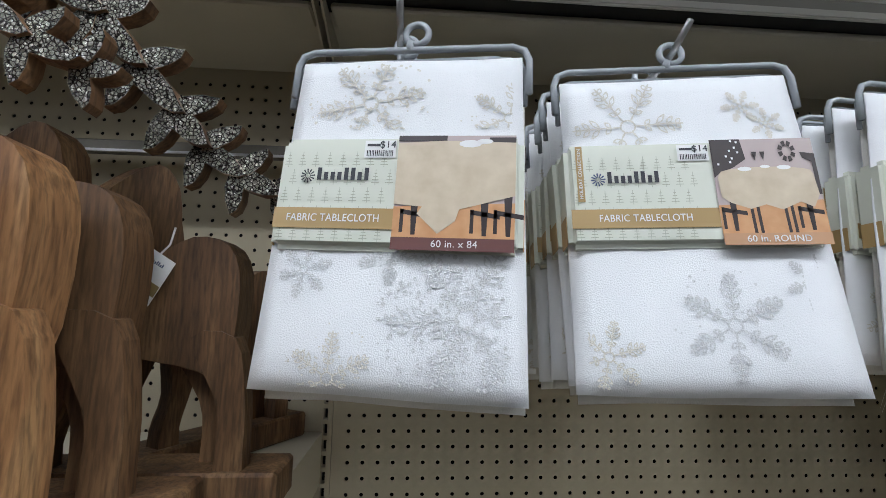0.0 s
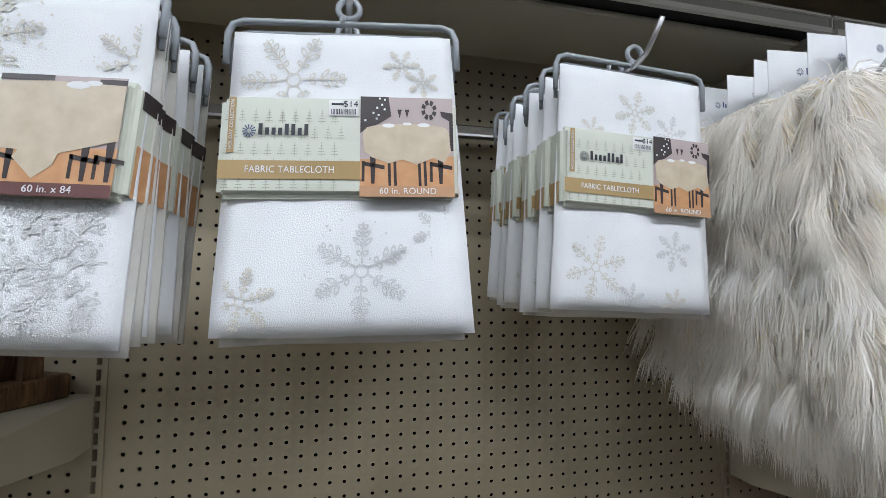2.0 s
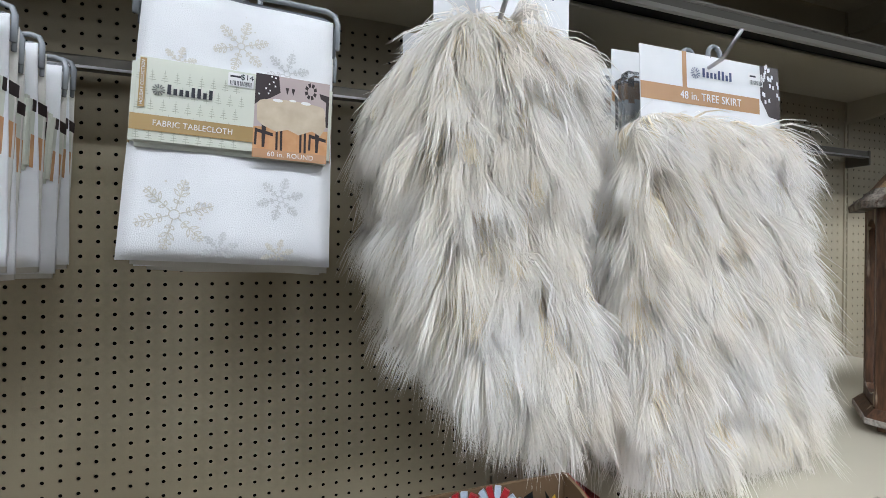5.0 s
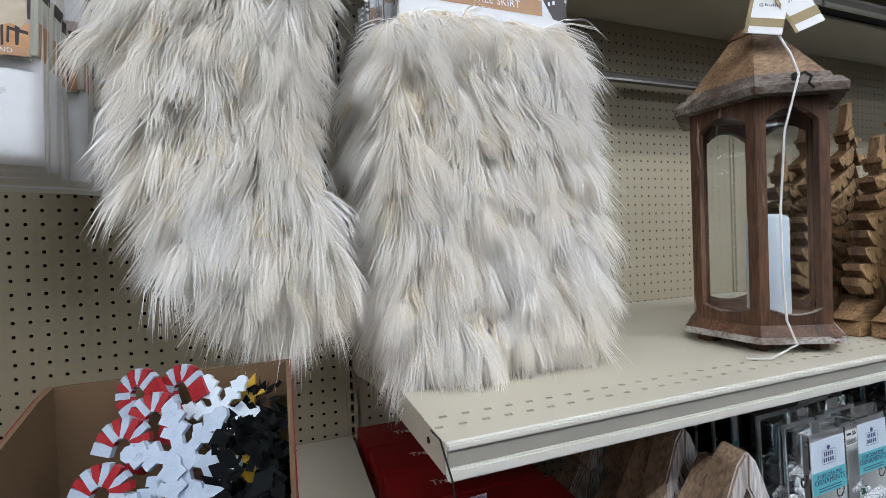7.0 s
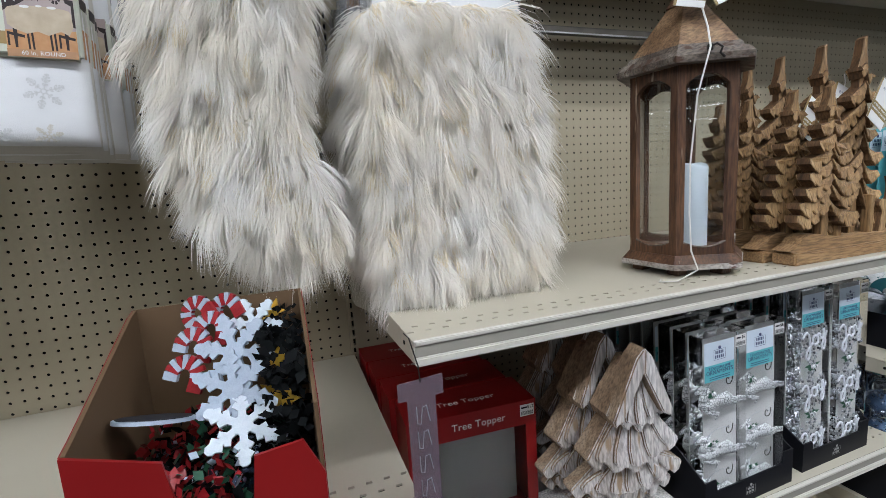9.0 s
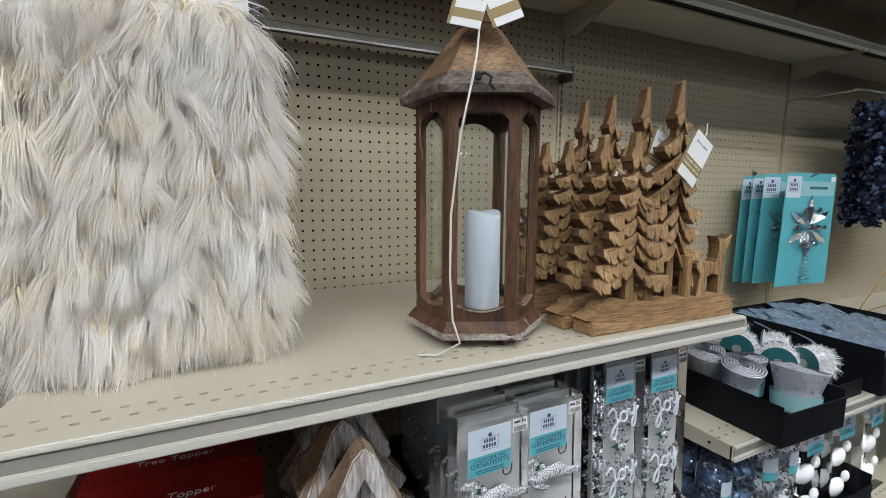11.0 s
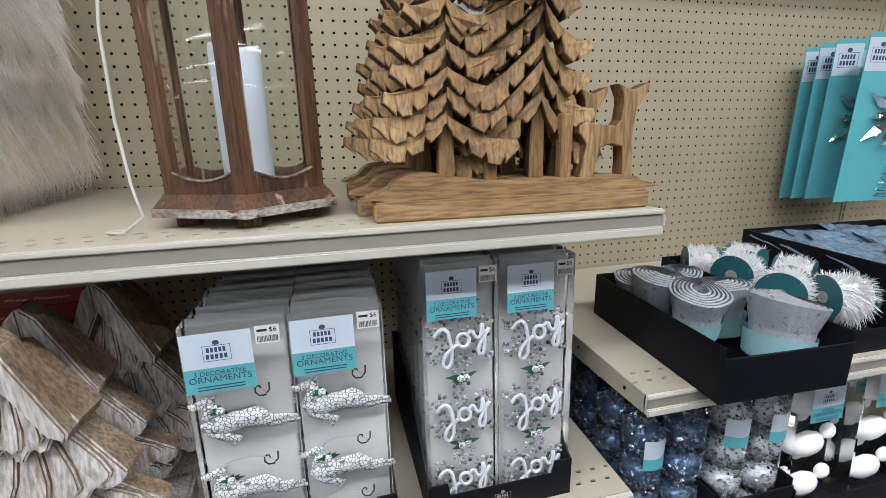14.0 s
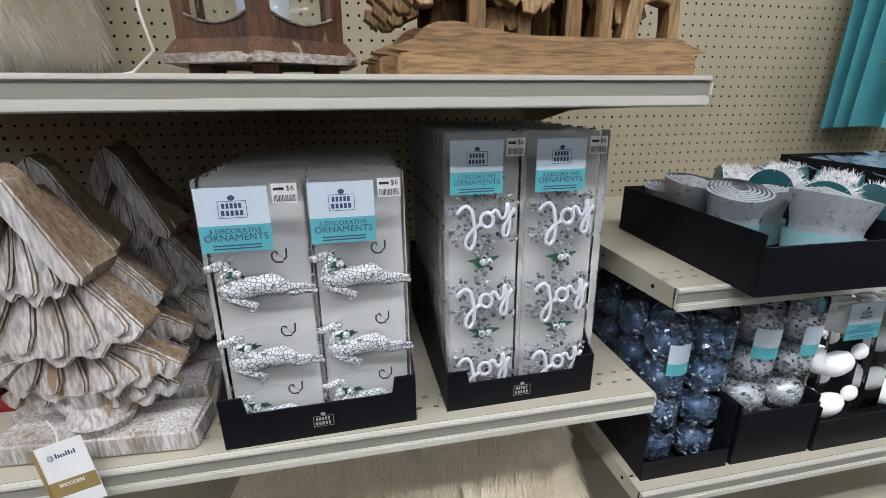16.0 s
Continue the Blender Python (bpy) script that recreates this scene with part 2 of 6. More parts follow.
def slab(w, h, t, nx=12, nz=14, wav=0.002, seed=0, belly=0.006, edge=6.0, lean=0.0, flare=0.05):
    """A soft folded pad in x, z with rounded edges, wavy faces and a fuller lower edge."""
    bm = B()
    rows = []
    for j in range(nz + 1):
        v = j / nz
        front, back = [], []
        for i in range(nx + 1):
            u = i / nx * 2 - 1
            k = max(0.0, (1 - abs(u) ** edge)) ** 0.5 * max(0.0, 1 - abs(2 * v - 1) ** (edge * 1.6)) ** 0.5
            n = noise.noise(Vector((u * 2.1 + seed * 7.3, v * 2.7, seed)))
            n2 = noise.noise(Vector((u * 5.0 + seed * 3.1, v * 6.0, 4 + seed)))
            yy = wav * n + wav * 0.45 * n2
            th = (t / 2 + belly * (1 - v) ** 3) * (0.15 + 0.85 * k)
            x = u * w / 2 * (1 + flare * (1 - v)) + lean * (1 - v)
            z = v * h + 0.0025 * noise.noise(Vector((u * 1.5, seed, 2))) * (1 if j in (0, nz) else 0)
            front.append(bm.verts.new((x, yy - th, z)))
            back.append(bm.verts.new((x, yy + th, z)))
        rows.append((front, back))
    for (f0, b0), (f1, b1) in zip(rows, rows[1:]):
        for i in range(nx):
            bm.faces.new((f0[i], f0[i + 1], f1[i + 1], f1[i]))
            bm.faces.new((b0[i + 1], b0[i], b1[i], b1[i + 1]))
        bm.faces.new((b0[0], f0[0], f1[0], b1[0]))
        bm.faces.new((f0[nx], b0[nx], b1[nx], f1[nx]))
    for fr, bk in (rows[0], rows[-1]):
        for i in range(nx):
            bm.faces.new((fr[i], bk[i], bk[i + 1], fr[i + 1]))
    return bm


# ---- structure of the shelving ----
PITCH, BAY = 0.0254, 1.2192


def holed_panel(name, x0, cols, z_top, rows, parent=None, y=0.0, r=0.0034, deep=0.0015):
    """A painted panel with a real grid of round holes, one inch apart."""
    ring = 8
    cell = []
    h = PITCH / 2
    outer = [(h, 0), (h, h), (0, h), (-h, h), (-h, 0), (-h, -h), (0, -h), (h, -h)]
    inner = [(r * math.cos(k * math.tau / ring), r * math.sin(k * math.tau / ring)) for k in range(ring)]
    cell = np.array([(a, 0, b) for a, b in outer] + [(a, 0, b) for a, b in inner] + [(a, deep, b) for a, b in inner])
    quads = []
    for k in range(ring):
        q = (k + 1) % ring
        quads += [(k, q, 8 + q, 8 + k), (8 + k, 8 + q, 16 + q, 16 + k)]
    quads = np.array(quads)
    cx = x0 + PITCH * np.arange(cols)
    cz = z_top - PITCH * np.arange(rows)
    gx, gz = np.meshgrid(cx, cz)
    off = np.stack([gx.ravel(), np.full(gx.size, y), gz.ravel()], 1)
    verts = (off[:, None, :] + cell[None]).reshape(-1, 3)
    faces = (np.arange(len(off))[:, None, None] * len(cell) + quads[None]).reshape(-1, 4)
    ob = raw(name, verts.tolist(), faces.tolist(), PEG, parent)
    return ob


Z_ROW = 1.27          # a row of holes lies at this height
ROWS_UP = 28          # rows above it
for b in range(-1, 5):
    x0 = b * BAY
    wall = tagged(new(f"wall_panel_{b + 2}"), "beige perforated steel back panel of the shelving", "back panel", kind="structure")
    top = Z_ROW + ROWS_UP * PITCH
    holed_panel("perforated_panel", x0 + 0.0386, 46, top, 60, wall)
    zb = top - 60 * PITCH + PITCH / 2
    bm = B()
    box(bm, x0 + 0.012, x0 + 0.0259, 0.0, 0.006, zb, top + PITCH / 2)
    box(bm, x0 + 0.0386 + 45.5 * PITCH, x0 + BAY - 0.012, 0.0, 0.006, zb, top + PITCH / 2)
    box(bm, x0 + 0.012, x0 + BAY - 0.012, 0.0, 0.006, 0.1, zb)
    box(bm, x0 + 0.012, x0 + BAY - 0.012, 0.0, 0.006, top + PITCH / 2, 2.62)
    part("panel_border", bm, PEG, wall)
    # Sheet behind the holes, painted as the shade inside the panel.
    part("cavity_shade", box(B(), x0, x0 + BAY, 0.02, 0.03, 0.1, 2.62), HOLE_SHADE, wall)

for b in range(-1, 6):
    x = b * BAY
    up = tagged(new(f"upright_{b + 2}"), "beige slotted steel upright of the shelving", "upright", kind="structure")
    bm = B()
    for s in (-1, 1):
        box(bm, x + s * 0.0035, x + s * 0.0115, -0.004, 0.018, 0.0, 2.62)
    z = 0.6
    while z < 2.2:
        box(bm, x - 0.0035, x + 0.0035, -0.0032, 0.012, z - 0.0035, z + 0.0035)
        z += PITCH
    part("slotted_channel", bm, PEG, up)
    part("slot_shadow", box(B(), x - 0.0036, x + 0.0036, 0.012, 0.016, 0.0, 2.62), HOLE_SHADE, up)


def shelf(name, b, z, depth, lip=0.034, label="cream painted steel shelf with perforated front and ticket rail", x_in=0.004):
    """A steel shelf: deck with two rows of holes, folded ends, front lip with a price channel, end brackets."""
    x0, x1 = b * BAY + x_in, (b + 1) * BAY - x_in
    sh = thing(name, label, "shelf", pose(0, 0, 0))
    yf = -depth
    bm = B()
    hs = 0.007
    y_h = [yf + 0.035, yf + 0.06]
    n = 44
    sp = (x1 - x0) / n
    box(bm, x0, x1, y_h[1] + hs, -0.006, z - 0.02, z)
    verts = []
    for r_i, yh in enumerate(y_h):
        for i in range(n):
            cx = x0 + (i + 0.5) * sp
            ya, yb = (yf, (y_h[0] + y_h[1]) / 2) if r_i == 0 else ((y_h[0] + y_h[1]) / 2, y_h[1] + hs)
            o = [(cx - sp / 2, ya), (cx + sp / 2, ya), (cx + sp / 2, yb), (cx - sp / 2, yb)]
            dx = sp * 0.25 * (1 if r_i else -1)
            q = [(cx + dx - 0.0048, yh - 0.0028), (cx + dx + 0.0048, yh - 0.0028), (cx + dx + 0.0048, yh + 0.0028), (cx + dx - 0.0048, yh + 0.0028)]
            ov = [bm.verts.new((p[0], p[1], z)) for p in o]
            iv = [bm.verts.new((p[0], p[1], z)) for p in q]
            dv = [bm.verts.new((p[0], p[1], z - 0.003)) for p in q]
            for k in range(4):
                bm.faces.new((ov[k], ov[(k + 1) % 4], iv[(k + 1) % 4], iv[k]))
                bm.faces.new((iv[k], iv[(k + 1) % 4], dv[(k + 1) % 4], dv[k]))
    part("deck", bm, SHELF, sh)
    # Added strip under the slots; its dark colour replaces the shade below.
    part("slot_shade_strip", box(B(), x0 + 0.002, x1 - 0.002, yf + 0.001, y_h[1] + hs - 0.001, z - 0.020, z - 0.0075), SLOT_SHADE, sh, "near-black strip added as the shade below the deck slots")
    bm = B()
    box(bm, x0, x1, yf - 0.004, yf - 0.0005, z - lip, z + 0.001, 0.0012)
    box(bm, x0, x1, yf - 0.010, yf - 0.0042, z - lip - 0.002, z - lip + 0.011, 0.002, 2)
    box(bm, x0, x1, yf - 0.009, yf - 0.0042, z - 0.006, z + 0.001, 0.0015, 2)
    box(bm, x1 - 0.0015, x1 + 0.001, yf - 0.0095, yf - 0.0042, z - lip + 0.012, z - 0.007)
    part("front_lip", bm, LIP, sh)
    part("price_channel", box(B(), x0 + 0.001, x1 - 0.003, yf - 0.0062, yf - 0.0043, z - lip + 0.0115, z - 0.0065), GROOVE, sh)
    part("stiffener", box(B(), x0 + 0.01, x1 - 0.01, max(-0.285, 0.04 - depth), max(-0.235, 0.09 - depth), z - 0.031, z - 0.0205, 0.003), SHELF, sh)
    for xe, s in ((x0, 1), (x1, -1)):
        bm = B()
        pts = [(yf + 0.004, z - 0.0015), (-0.006, z - 0.0015), (-0.006, z - 0.085), (-0.06, z - 0.085), (max(-0.25, yf * 0.75), z - 0.05), (yf + 0.004, z - 0.034)]
        a = [bm.verts.new((xe + s * 0.0005, p[0], p[1])) for p in pts]
        c = [bm.verts.new((xe + s * 0.0035, p[0], p[1])) for p in pts]
        bm.faces.new(a)
        bm.faces.new(c[::-1])
        for i in range(len(pts)):
            bm.faces.new((a[i], c[i], c[(i + 1) % 6], a[(i + 1) % 6]))
        br = part("bracket", bm, SHELF, sh)
        for yh, rr in ((yf + 0.05, 0.0035), (yf + 0.2, 0.003)):
            bm = B()
            lathe(bm, [(rr, -0.0006), (rr, 0.0006)], 12)
            bmesh.ops.transform(bm, matrix=pose(xe - s * 0.0004, yh, z - 0.018, 0, 90), verts=bm.verts)
            part("bolt_hole", bm, HOLE_SHADE, br)
    return sh


D = 0.612
Z_A, Z_B, Z_C, Z_1, Z_0, Z_D, Z_E = 1.22, 0.745, 0.925, 0.985, 1.372, 0.53, 0.36
shelf("shelf", -1, Z_0, D)
shelf("shelf", 0, Z_1, D)
shelf("shelf", 1, Z_A, D)
shelf("shelf", 1, Z_B, D)
shelf("shelf", 2, Z_C, D)
shelf("shelf", 2, Z_D, D)
shelf("shelf", 1, Z_E, D)
shelf("shelf", 3, Z_C, D)
for b in range(-1, 5):
    shelf("top_shelf", b, 2.03, 0.25, label="cream painted steel top shelf seen from below")
    shelf("overstock_shelf", b, 2.31, D, label="cream painted steel overstock shelf above the top shelf")

# The floor stays out of view; its dark tone only cuts bounce light.
bm = B()
box(bm, -40, 40, -38, 0.6, -0.02, 0.0)
tagged(part("floor", bm, FLOOR, None), "unseen vinyl store floor, kept dark to cut bounce light", "floor", kind="structure")
tagged(part("ceiling", box(B(), -40, 40, -38, 0.6, 4.2, 4.3), CEIL, None), "off-white store ceiling", "ceiling", kind="structure")
for nm, q in (("wall_south", (-40, 40, -38.1, -38, 0, 4.2)), ("wall_north", (-40, 40, 0.6, 0.7, 0, 4.2)), ("wall_west", (-40.1, -40, -38, 0.6, 0, 4.2)), ("wall_east", (40, 40.1, -38, 0.6, 0, 4.2))):
    tagged(part(nm, box(B(), *q), WALL, None), "plain painted store wall", "wall", kind="structure")
GLOW = bpy.data.materials.new("tube_glow")
GLOW.use_nodes = True
GLOW.node_tree.nodes["Principled BSDF"].inputs["Emission Color"].default_value = (0.93, 0.97, 1.0, 1)
GLOW.node_tree.nodes["Principled BSDF"].inputs["Emission Strength"].default_value = 16.0
for ly, xa, xb in ((-2.54, -38, -6), (-5.2, -38, -6), (-8.0, -38, -6), (-11.0, -38, -6), (-2.54, 8, 38), (-8.0, 8, 38), (-14.0, -38, 38), (-18.5, -38, 38), (-24.0, -38, 38), (-31.0, -38, 38)):
    x = xa
    while x < xb:
        fx = thing("strip_light", "long white fluorescent strip light on the ceiling", "ceiling light", pose(x, ly, 4.1), group="strip lights")
        part("housing", box(B(), 0, 3.6, -0.09, 0.09, 0.03, 0.1), CEIL, fx)
        part("tube", box(B(), 0.04, 3.56, -0.05, 0.05, 0.0, 0.029), GLOW, fx, "lit white tube")
        x += 6.4 if ly > -12 else 12.8

for b in range(-1, 5):
    base = tagged(part("base_deck", box(B(), b * BAY + 0.002, (b + 1) * BAY - 0.002, -D, -0.006, 0.002, 0.15, 0.003), SHELF, None), "cream steel base deck of the shelving", "base deck", kind="structure")


def cross_rail(xa, xb, z=1.836):
    """Steel cross rail that carries the peg hooks, with bent end lugs."""
    rl = thing("cross_rail", "dark steel cross rail for peg hooks", "rail", pose(0, 0, 0))
    bm = B()
    box(bm, xa, xb, -0.062, -0.046, z - 0.011, z + 0.011, 0.002)
    part("bar", bm, RAIL, rl)
    part("bright_edge", box(B(), xa, xb, -0.0655, -0.0625, z - 0.0105, z - 0.0065), STEEL, rl)
    for x in (xa, xb):
        part("end_lug", box(B(), x - 0.004, x + 0.004, -0.066, -0.004, z - 0.032, z + 0.012, 0.0015), RAIL, rl)
    return rl


cross_rail(-1.20, -0.01)
cross_rail(0.012, 1.20)
cross_rail(1.235, 2.43)


def peg_hook(x, y_tip, z, tip=0.03):
    hk = thing("peg_hook", "zinc wire peg hook on the cross rail", "hook", pose(x, 0, 0), group="peg hooks")
    pts = [(0, -0.064, z), (0, -0.1, z), (0, y_tip + 0.05, z - 0.004), (0, y_tip + 0.03, z), (0, y_tip, z + tip)]
    part("wire", tube(B(), pts, 0.0032, 8), STEEL, hk, smooth=True)
    part("saddle", box(B(), -0.012, 0.012, -0.071, -0.0635, z - 0.02, z + 0.02, 0.002), STEEL, hk)
    return hk


peg_hook(0.124, -0.447, 1.826, 0.014)
peg_hook(0.383, -0.447, 1.824, 0.014)
peg_hook(0.735, -0.42, 1.835)
peg_hook(1.02, -0.47, 1.815)
peg_hook(1.375, -0.47, 1.82)


# ---- faux fur ----
def strands(name, roots, dirs, length, width, parent, material, seed=0, per_lock=46, pull=0.8, sag=0.4, curl=0.10, jitter=0.26):
    """Fur of tapered ribbons; neighbours are drawn together into locks."""
    rng = np.random.default_rng(seed)
    n = len(roots)
    roots, dirs = np.asarray(roots, float), np.asarray(dirs, float)
    m = max(4, int(n / per_lock))
    seeds = roots[rng.choice(n, m, replace=False)]
    inv = np.concatenate([np.argmin(((c[:, None, :] - seeds[None]) ** 2).sum(2), 1) for c in np.array_split(roots, max(1, n * m // 3000000))])
    cnt = np.maximum(np.bincount(inv, minlength=m), 1)
    cen = np.stack([np.bincount(inv, roots[:, k], m) for k in range(3)], 1) / cnt[:, None]
    jig = rng.normal(0, jitter, (m, 3)) * [1.0, 0.7, 0.5]
    wave = rng.normal(0, curl, (m, 3))
    leng = length * rng.uniform(0.65, 1.35, m)[inv] * rng.uniform(0.7, 1.1, n)
    d = dirs + jig[inv] + rng.normal(0, 0.12, (n, 3))
    d /= np.linalg.norm(d, axis=1, keepdims=True)
    ts = (0.0, 0.35, 0.7, 1.0)
    pts = []
    for t in ts:
        p = roots + d * (leng * t)[:, None] + (cen[inv] - roots) * (pull * t ** 1.2) + wave[inv] * (leng * math.sin(t * 2.6))[:, None]
        p[:, 2] -= sag * leng * t * t
        pts.append(p)
    side = np.cross(d, rng.normal(0, 1, (n, 3)))
    side /= np.linalg.norm(side, axis=1, keepdims=True) + 1e-9
    w = width * rng.uniform(0.45, 1.05, n)[:, None]
    v = np.stack([pts[0] - side * w, pts[0] + side * w, pts[1] - side * w * 0.9, pts[1] + side * w * 0.9,
                  pts[2] - side * w * 0.55, pts[2] + side * w * 0.55, pts[3]], 1).reshape(-1, 3)
    i = (np.arange(n) * 7)[:, None]
    quads = np.concatenate([i + [0, 1, 3, 2], i + [2, 3, 5, 4]])
    tris = i + [4, 5, 6]
    return raw(name, v.tolist(), quads.tolist() + tris.tolist(), material, parent, True)


def inside(poly, x, z):
    p = np.asarray(poly)
    q = np.roll(p, -1, 0)
    hit = np.zeros(len(x), bool)
    for (x0, z0), (x1, z1) in zip(p, q):
        hit ^= ((z0 > z) != (z1 > z)) & (x < (x1 - x0) * (z - z0) / (z1 - z0 + 1e-12) + x0)
    return hit


def fur_pad(name, poly, thick, n, length, width, parent, material, seed=0, front=True, label=""):
    """A flat plush shape in x, z (front at y=0) with its backing and fur over front and rim."""
    rng = np.random.default_rng(seed)
    p = np.asarray(poly, float)
    lo, hi = p.min(0), p.max(0)
    roots, dirs = [], []
    if front:
        x = rng.uniform(lo[0], hi[0], n * 3)
        z = rng.uniform(lo[1], hi[1], n * 3)
        ok = np.nonzero(inside(poly, x, z))[0][:n]
        x, z = x[ok], z[ok]
        roots.append(np.stack([x, np.zeros(len(x)), z], 1))
        fl = np.stack([0.22 * np.sin(z * 31 + seed + x * 19) + 0.16 * np.sin(x * 47 - z * 15), np.full(len(x), -0.50) + 0.16 * np.sin(x * 60 + z * 23), np.full(len(x), -0.75)], 1)
        dirs.append(fl)
    q = np.roll(p, -1, 0)
    e = q - p
    el = np.linalg.norm(e, axis=1)
    k = int(n * 0.75)
    pick = rng.choice(len(p), k, p=el / el.sum())
    t = rng.uniform(0, 1, k)[:, None]
    pos = p[pick] + e[pick] * t
    nor = np.stack([e[pick][:, 1], -e[pick][:, 0]], 1) / el[pick][:, None]
    if np.sum(p[:, 0] * q[:, 1] - q[:, 0] * p[:, 1]) < 0:
        nor = -nor
    y = rng.uniform(0, thick, k)
    roots.append(np.stack([pos[:, 0], y, pos[:, 1]], 1))
    dirs.append(np.stack([nor[:, 0] * 0.4, np.full(k, -0.3), nor[:, 1] * 0.4 - 0.75], 1))
    bm = B()
    prism(bm, [tuple(a) for a in p], 0.0, thick)
    part("plush_body", bm, FURBASE, parent)
    low = rng.random(sum(len(a) for a in roots)) < 0.28
    strands("underfur", np.concatenate(roots)[low], np.concatenate(dirs)[low], length * 0.62, width * 1.2, parent, UNDERFUR, seed + 500)
    return strands(name, np.concatenate(roots), np.concatenate(dirs), length, width, parent, material, seed)


def smooth_poly(pts, n=8):
    """Catmull-Rom through a closed outline."""
    out = []
    m = len(pts)
    for i in range(m):
        a, b, c, d = (Vector(pts[(i + k - 1) % m]) for k in range(4))
        for j in range(n):
            t = j / n
            out.append(tuple(0.5 * (2 * b + (c - a) * t + (2 * a - 5 * b + 4 * c - d) * t * t + (3 * b - a - 3 * c + d) * t ** 3)))
    return out


# ---- printed labels ----
def starburst(bm, x, z, r, y, n=12):
    for k in range(n):
        a = k * math.tau / n
        c, s = math.cos(a), math.sin(a)
        flat(bm, [(x + r * 0.28 * c - 0.06 * r * s, z + r * 0.28 * s + 0.06 * r * c), (x + r * c * 0.95 - 0.2 * r * s, z + r * s * 0.95 + 0.2 * r * c), (x + r * c, z + r * s), (x + r * 0.28 * c + 0.05 * r * s, z + r * 0.28 * s - 0.05 * r * c)], y)
    return bm


def rect(bm, x0, x1, z0, z1, y):
    return flat(bm, [(x0, z0), (x1, z0), (x1, z1), (x0, z1)], y)


def bars_mark(name, x, z, w, h, y, parent, material):
    """A wordmark as plain bars of its size."""
    bm = B()
    n = 8
    for i in range(n):
        a = x + w * i / n
        hh = h * (1.25 if i in (0, 4, 5, 7) else 0.8)
        rect(bm, a, a + w / n * 0.62, z - h * 0.4, z - h * 0.4 + hh, y)
    return part(name, bm, material, parent)


def barcode(x, z, w, h, y, parent, price="", size=0.006):
    bm = B()
    rect(bm, x, x + w, z, z + h, y)
    st = part("price_sticker", bm, WHITE, parent)
    bm = B()
    rng = random.Random(5)
    a = x + w * 0.08
    while a < x + w * 0.9:
        wd = rng.choice((0.012, 0.02, 0.03)) * w
        rect(bm, a, a + wd, z + h * 0.08, z + h * 0.42, y - 0.0003)
        a += wd * 2
    rect(bm, x + w * 0.08, x + w * 0.5, z + h * 0.66, z + h * 0.8, y - 0.0003)
    part("barcode", bm, INK, st)
    if price:
        words("price", price, size, INK, st, x + w * 0.74, y - 0.0003, z + h * 0.74)
    return st


def snow_motif(bm, cx, cz, r, y, rot=0.0, loops=True, dots=0, rng=None, lo=-1.0, hi=1.0, zlo=-1.0, zhi=1.0, w=0.0016):
    """A lacy snowflake: six arms, paired barbs, leaf loops and a ring; clipped to a rectangle."""
    def stroke(x0, z0, x1, z1, ww):
        mx, mz = (x0 + x1) / 2, (z0 + z1) / 2
        if not (lo < mx < hi and zlo < mz < zhi):
            return
        dx, dz = x1 - x0, z1 - z0
        l = math.hypot(dx, dz) or 1
        nx, nz = -dz / l * ww / 2, dx / l * ww / 2
        flat(bm, [(x0 + nx * 0.4, z0 + nz * 0.4), (mx + nx, mz + nz), (x1 + nx * 0.5, z1 + nz * 0.5), (x1 - nx * 0.5, z1 - nz * 0.5), (mx - nx, mz - nz), (x0 - nx * 0.4, z0 - nz * 0.4)], y)
    for k in range(6):
        a = rot + k * math.tau / 6
        for q in range(6):
            s0, s1 = 0.12 + q * 0.145, 0.12 + (q + 1) * 0.145
            stroke(cx + r * s0 * math.cos(a), cz + r * s0 * math.sin(a), cx + r * s1 * math.cos(a), cz + r * s1 * math.sin(a), w)
        for s, ln in ((0.3, 0.16), (0.5, 0.26), (0.68, 0.2), (0.85, 0.13)):
            for sg in (-1, 1):
                b = a + sg * 0.85
                x0, z0 = cx + r * s * math.cos(a), cz + r * s * math.sin(a)
                x1, z1 = x0 + r * ln * math.cos(b), z0 + r * ln * math.sin(b)
                if loops:
                    px, pz = -math.sin(b) * r * 0.045, math.cos(b) * r * 0.045
                    mx, mz = (x0 + x1) / 2, (z0 + z1) / 2
                    for g in (-1, 1):
                        stroke(x0, z0, mx + g * px, mz + g * pz, w * 0.8)
                        stroke(mx + g * px, mz + g * pz, x1, z1, w * 0.8)
                else:
                    stroke(x0, z0, x1, z1, w)
    for k in range(12):
        a, b = k * math.tau / 12, (k + 1) * math.tau / 12
        stroke(cx + r * 0.13 * math.cos(a), cz + r * 0.13 * math.sin(a), cx + r * 0.13 * math.cos(b), cz + r * 0.13 * math.sin(b), w)
    for _ in range(dots):
        a, q = rng.uniform(0, math.tau), r * rng.uniform(0.1, 1.15)
        x, z, s = cx + q * math.cos(a), cz + q * math.sin(a), r * rng.uniform(0.012, 0.035)
        if lo < x < hi and zlo < z < zhi:
            flat(bm, [(x + s * math.cos(j * math.tau / 6), z + s * math.sin(j * math.tau / 6)) for j in range(6)], y)
    return bm


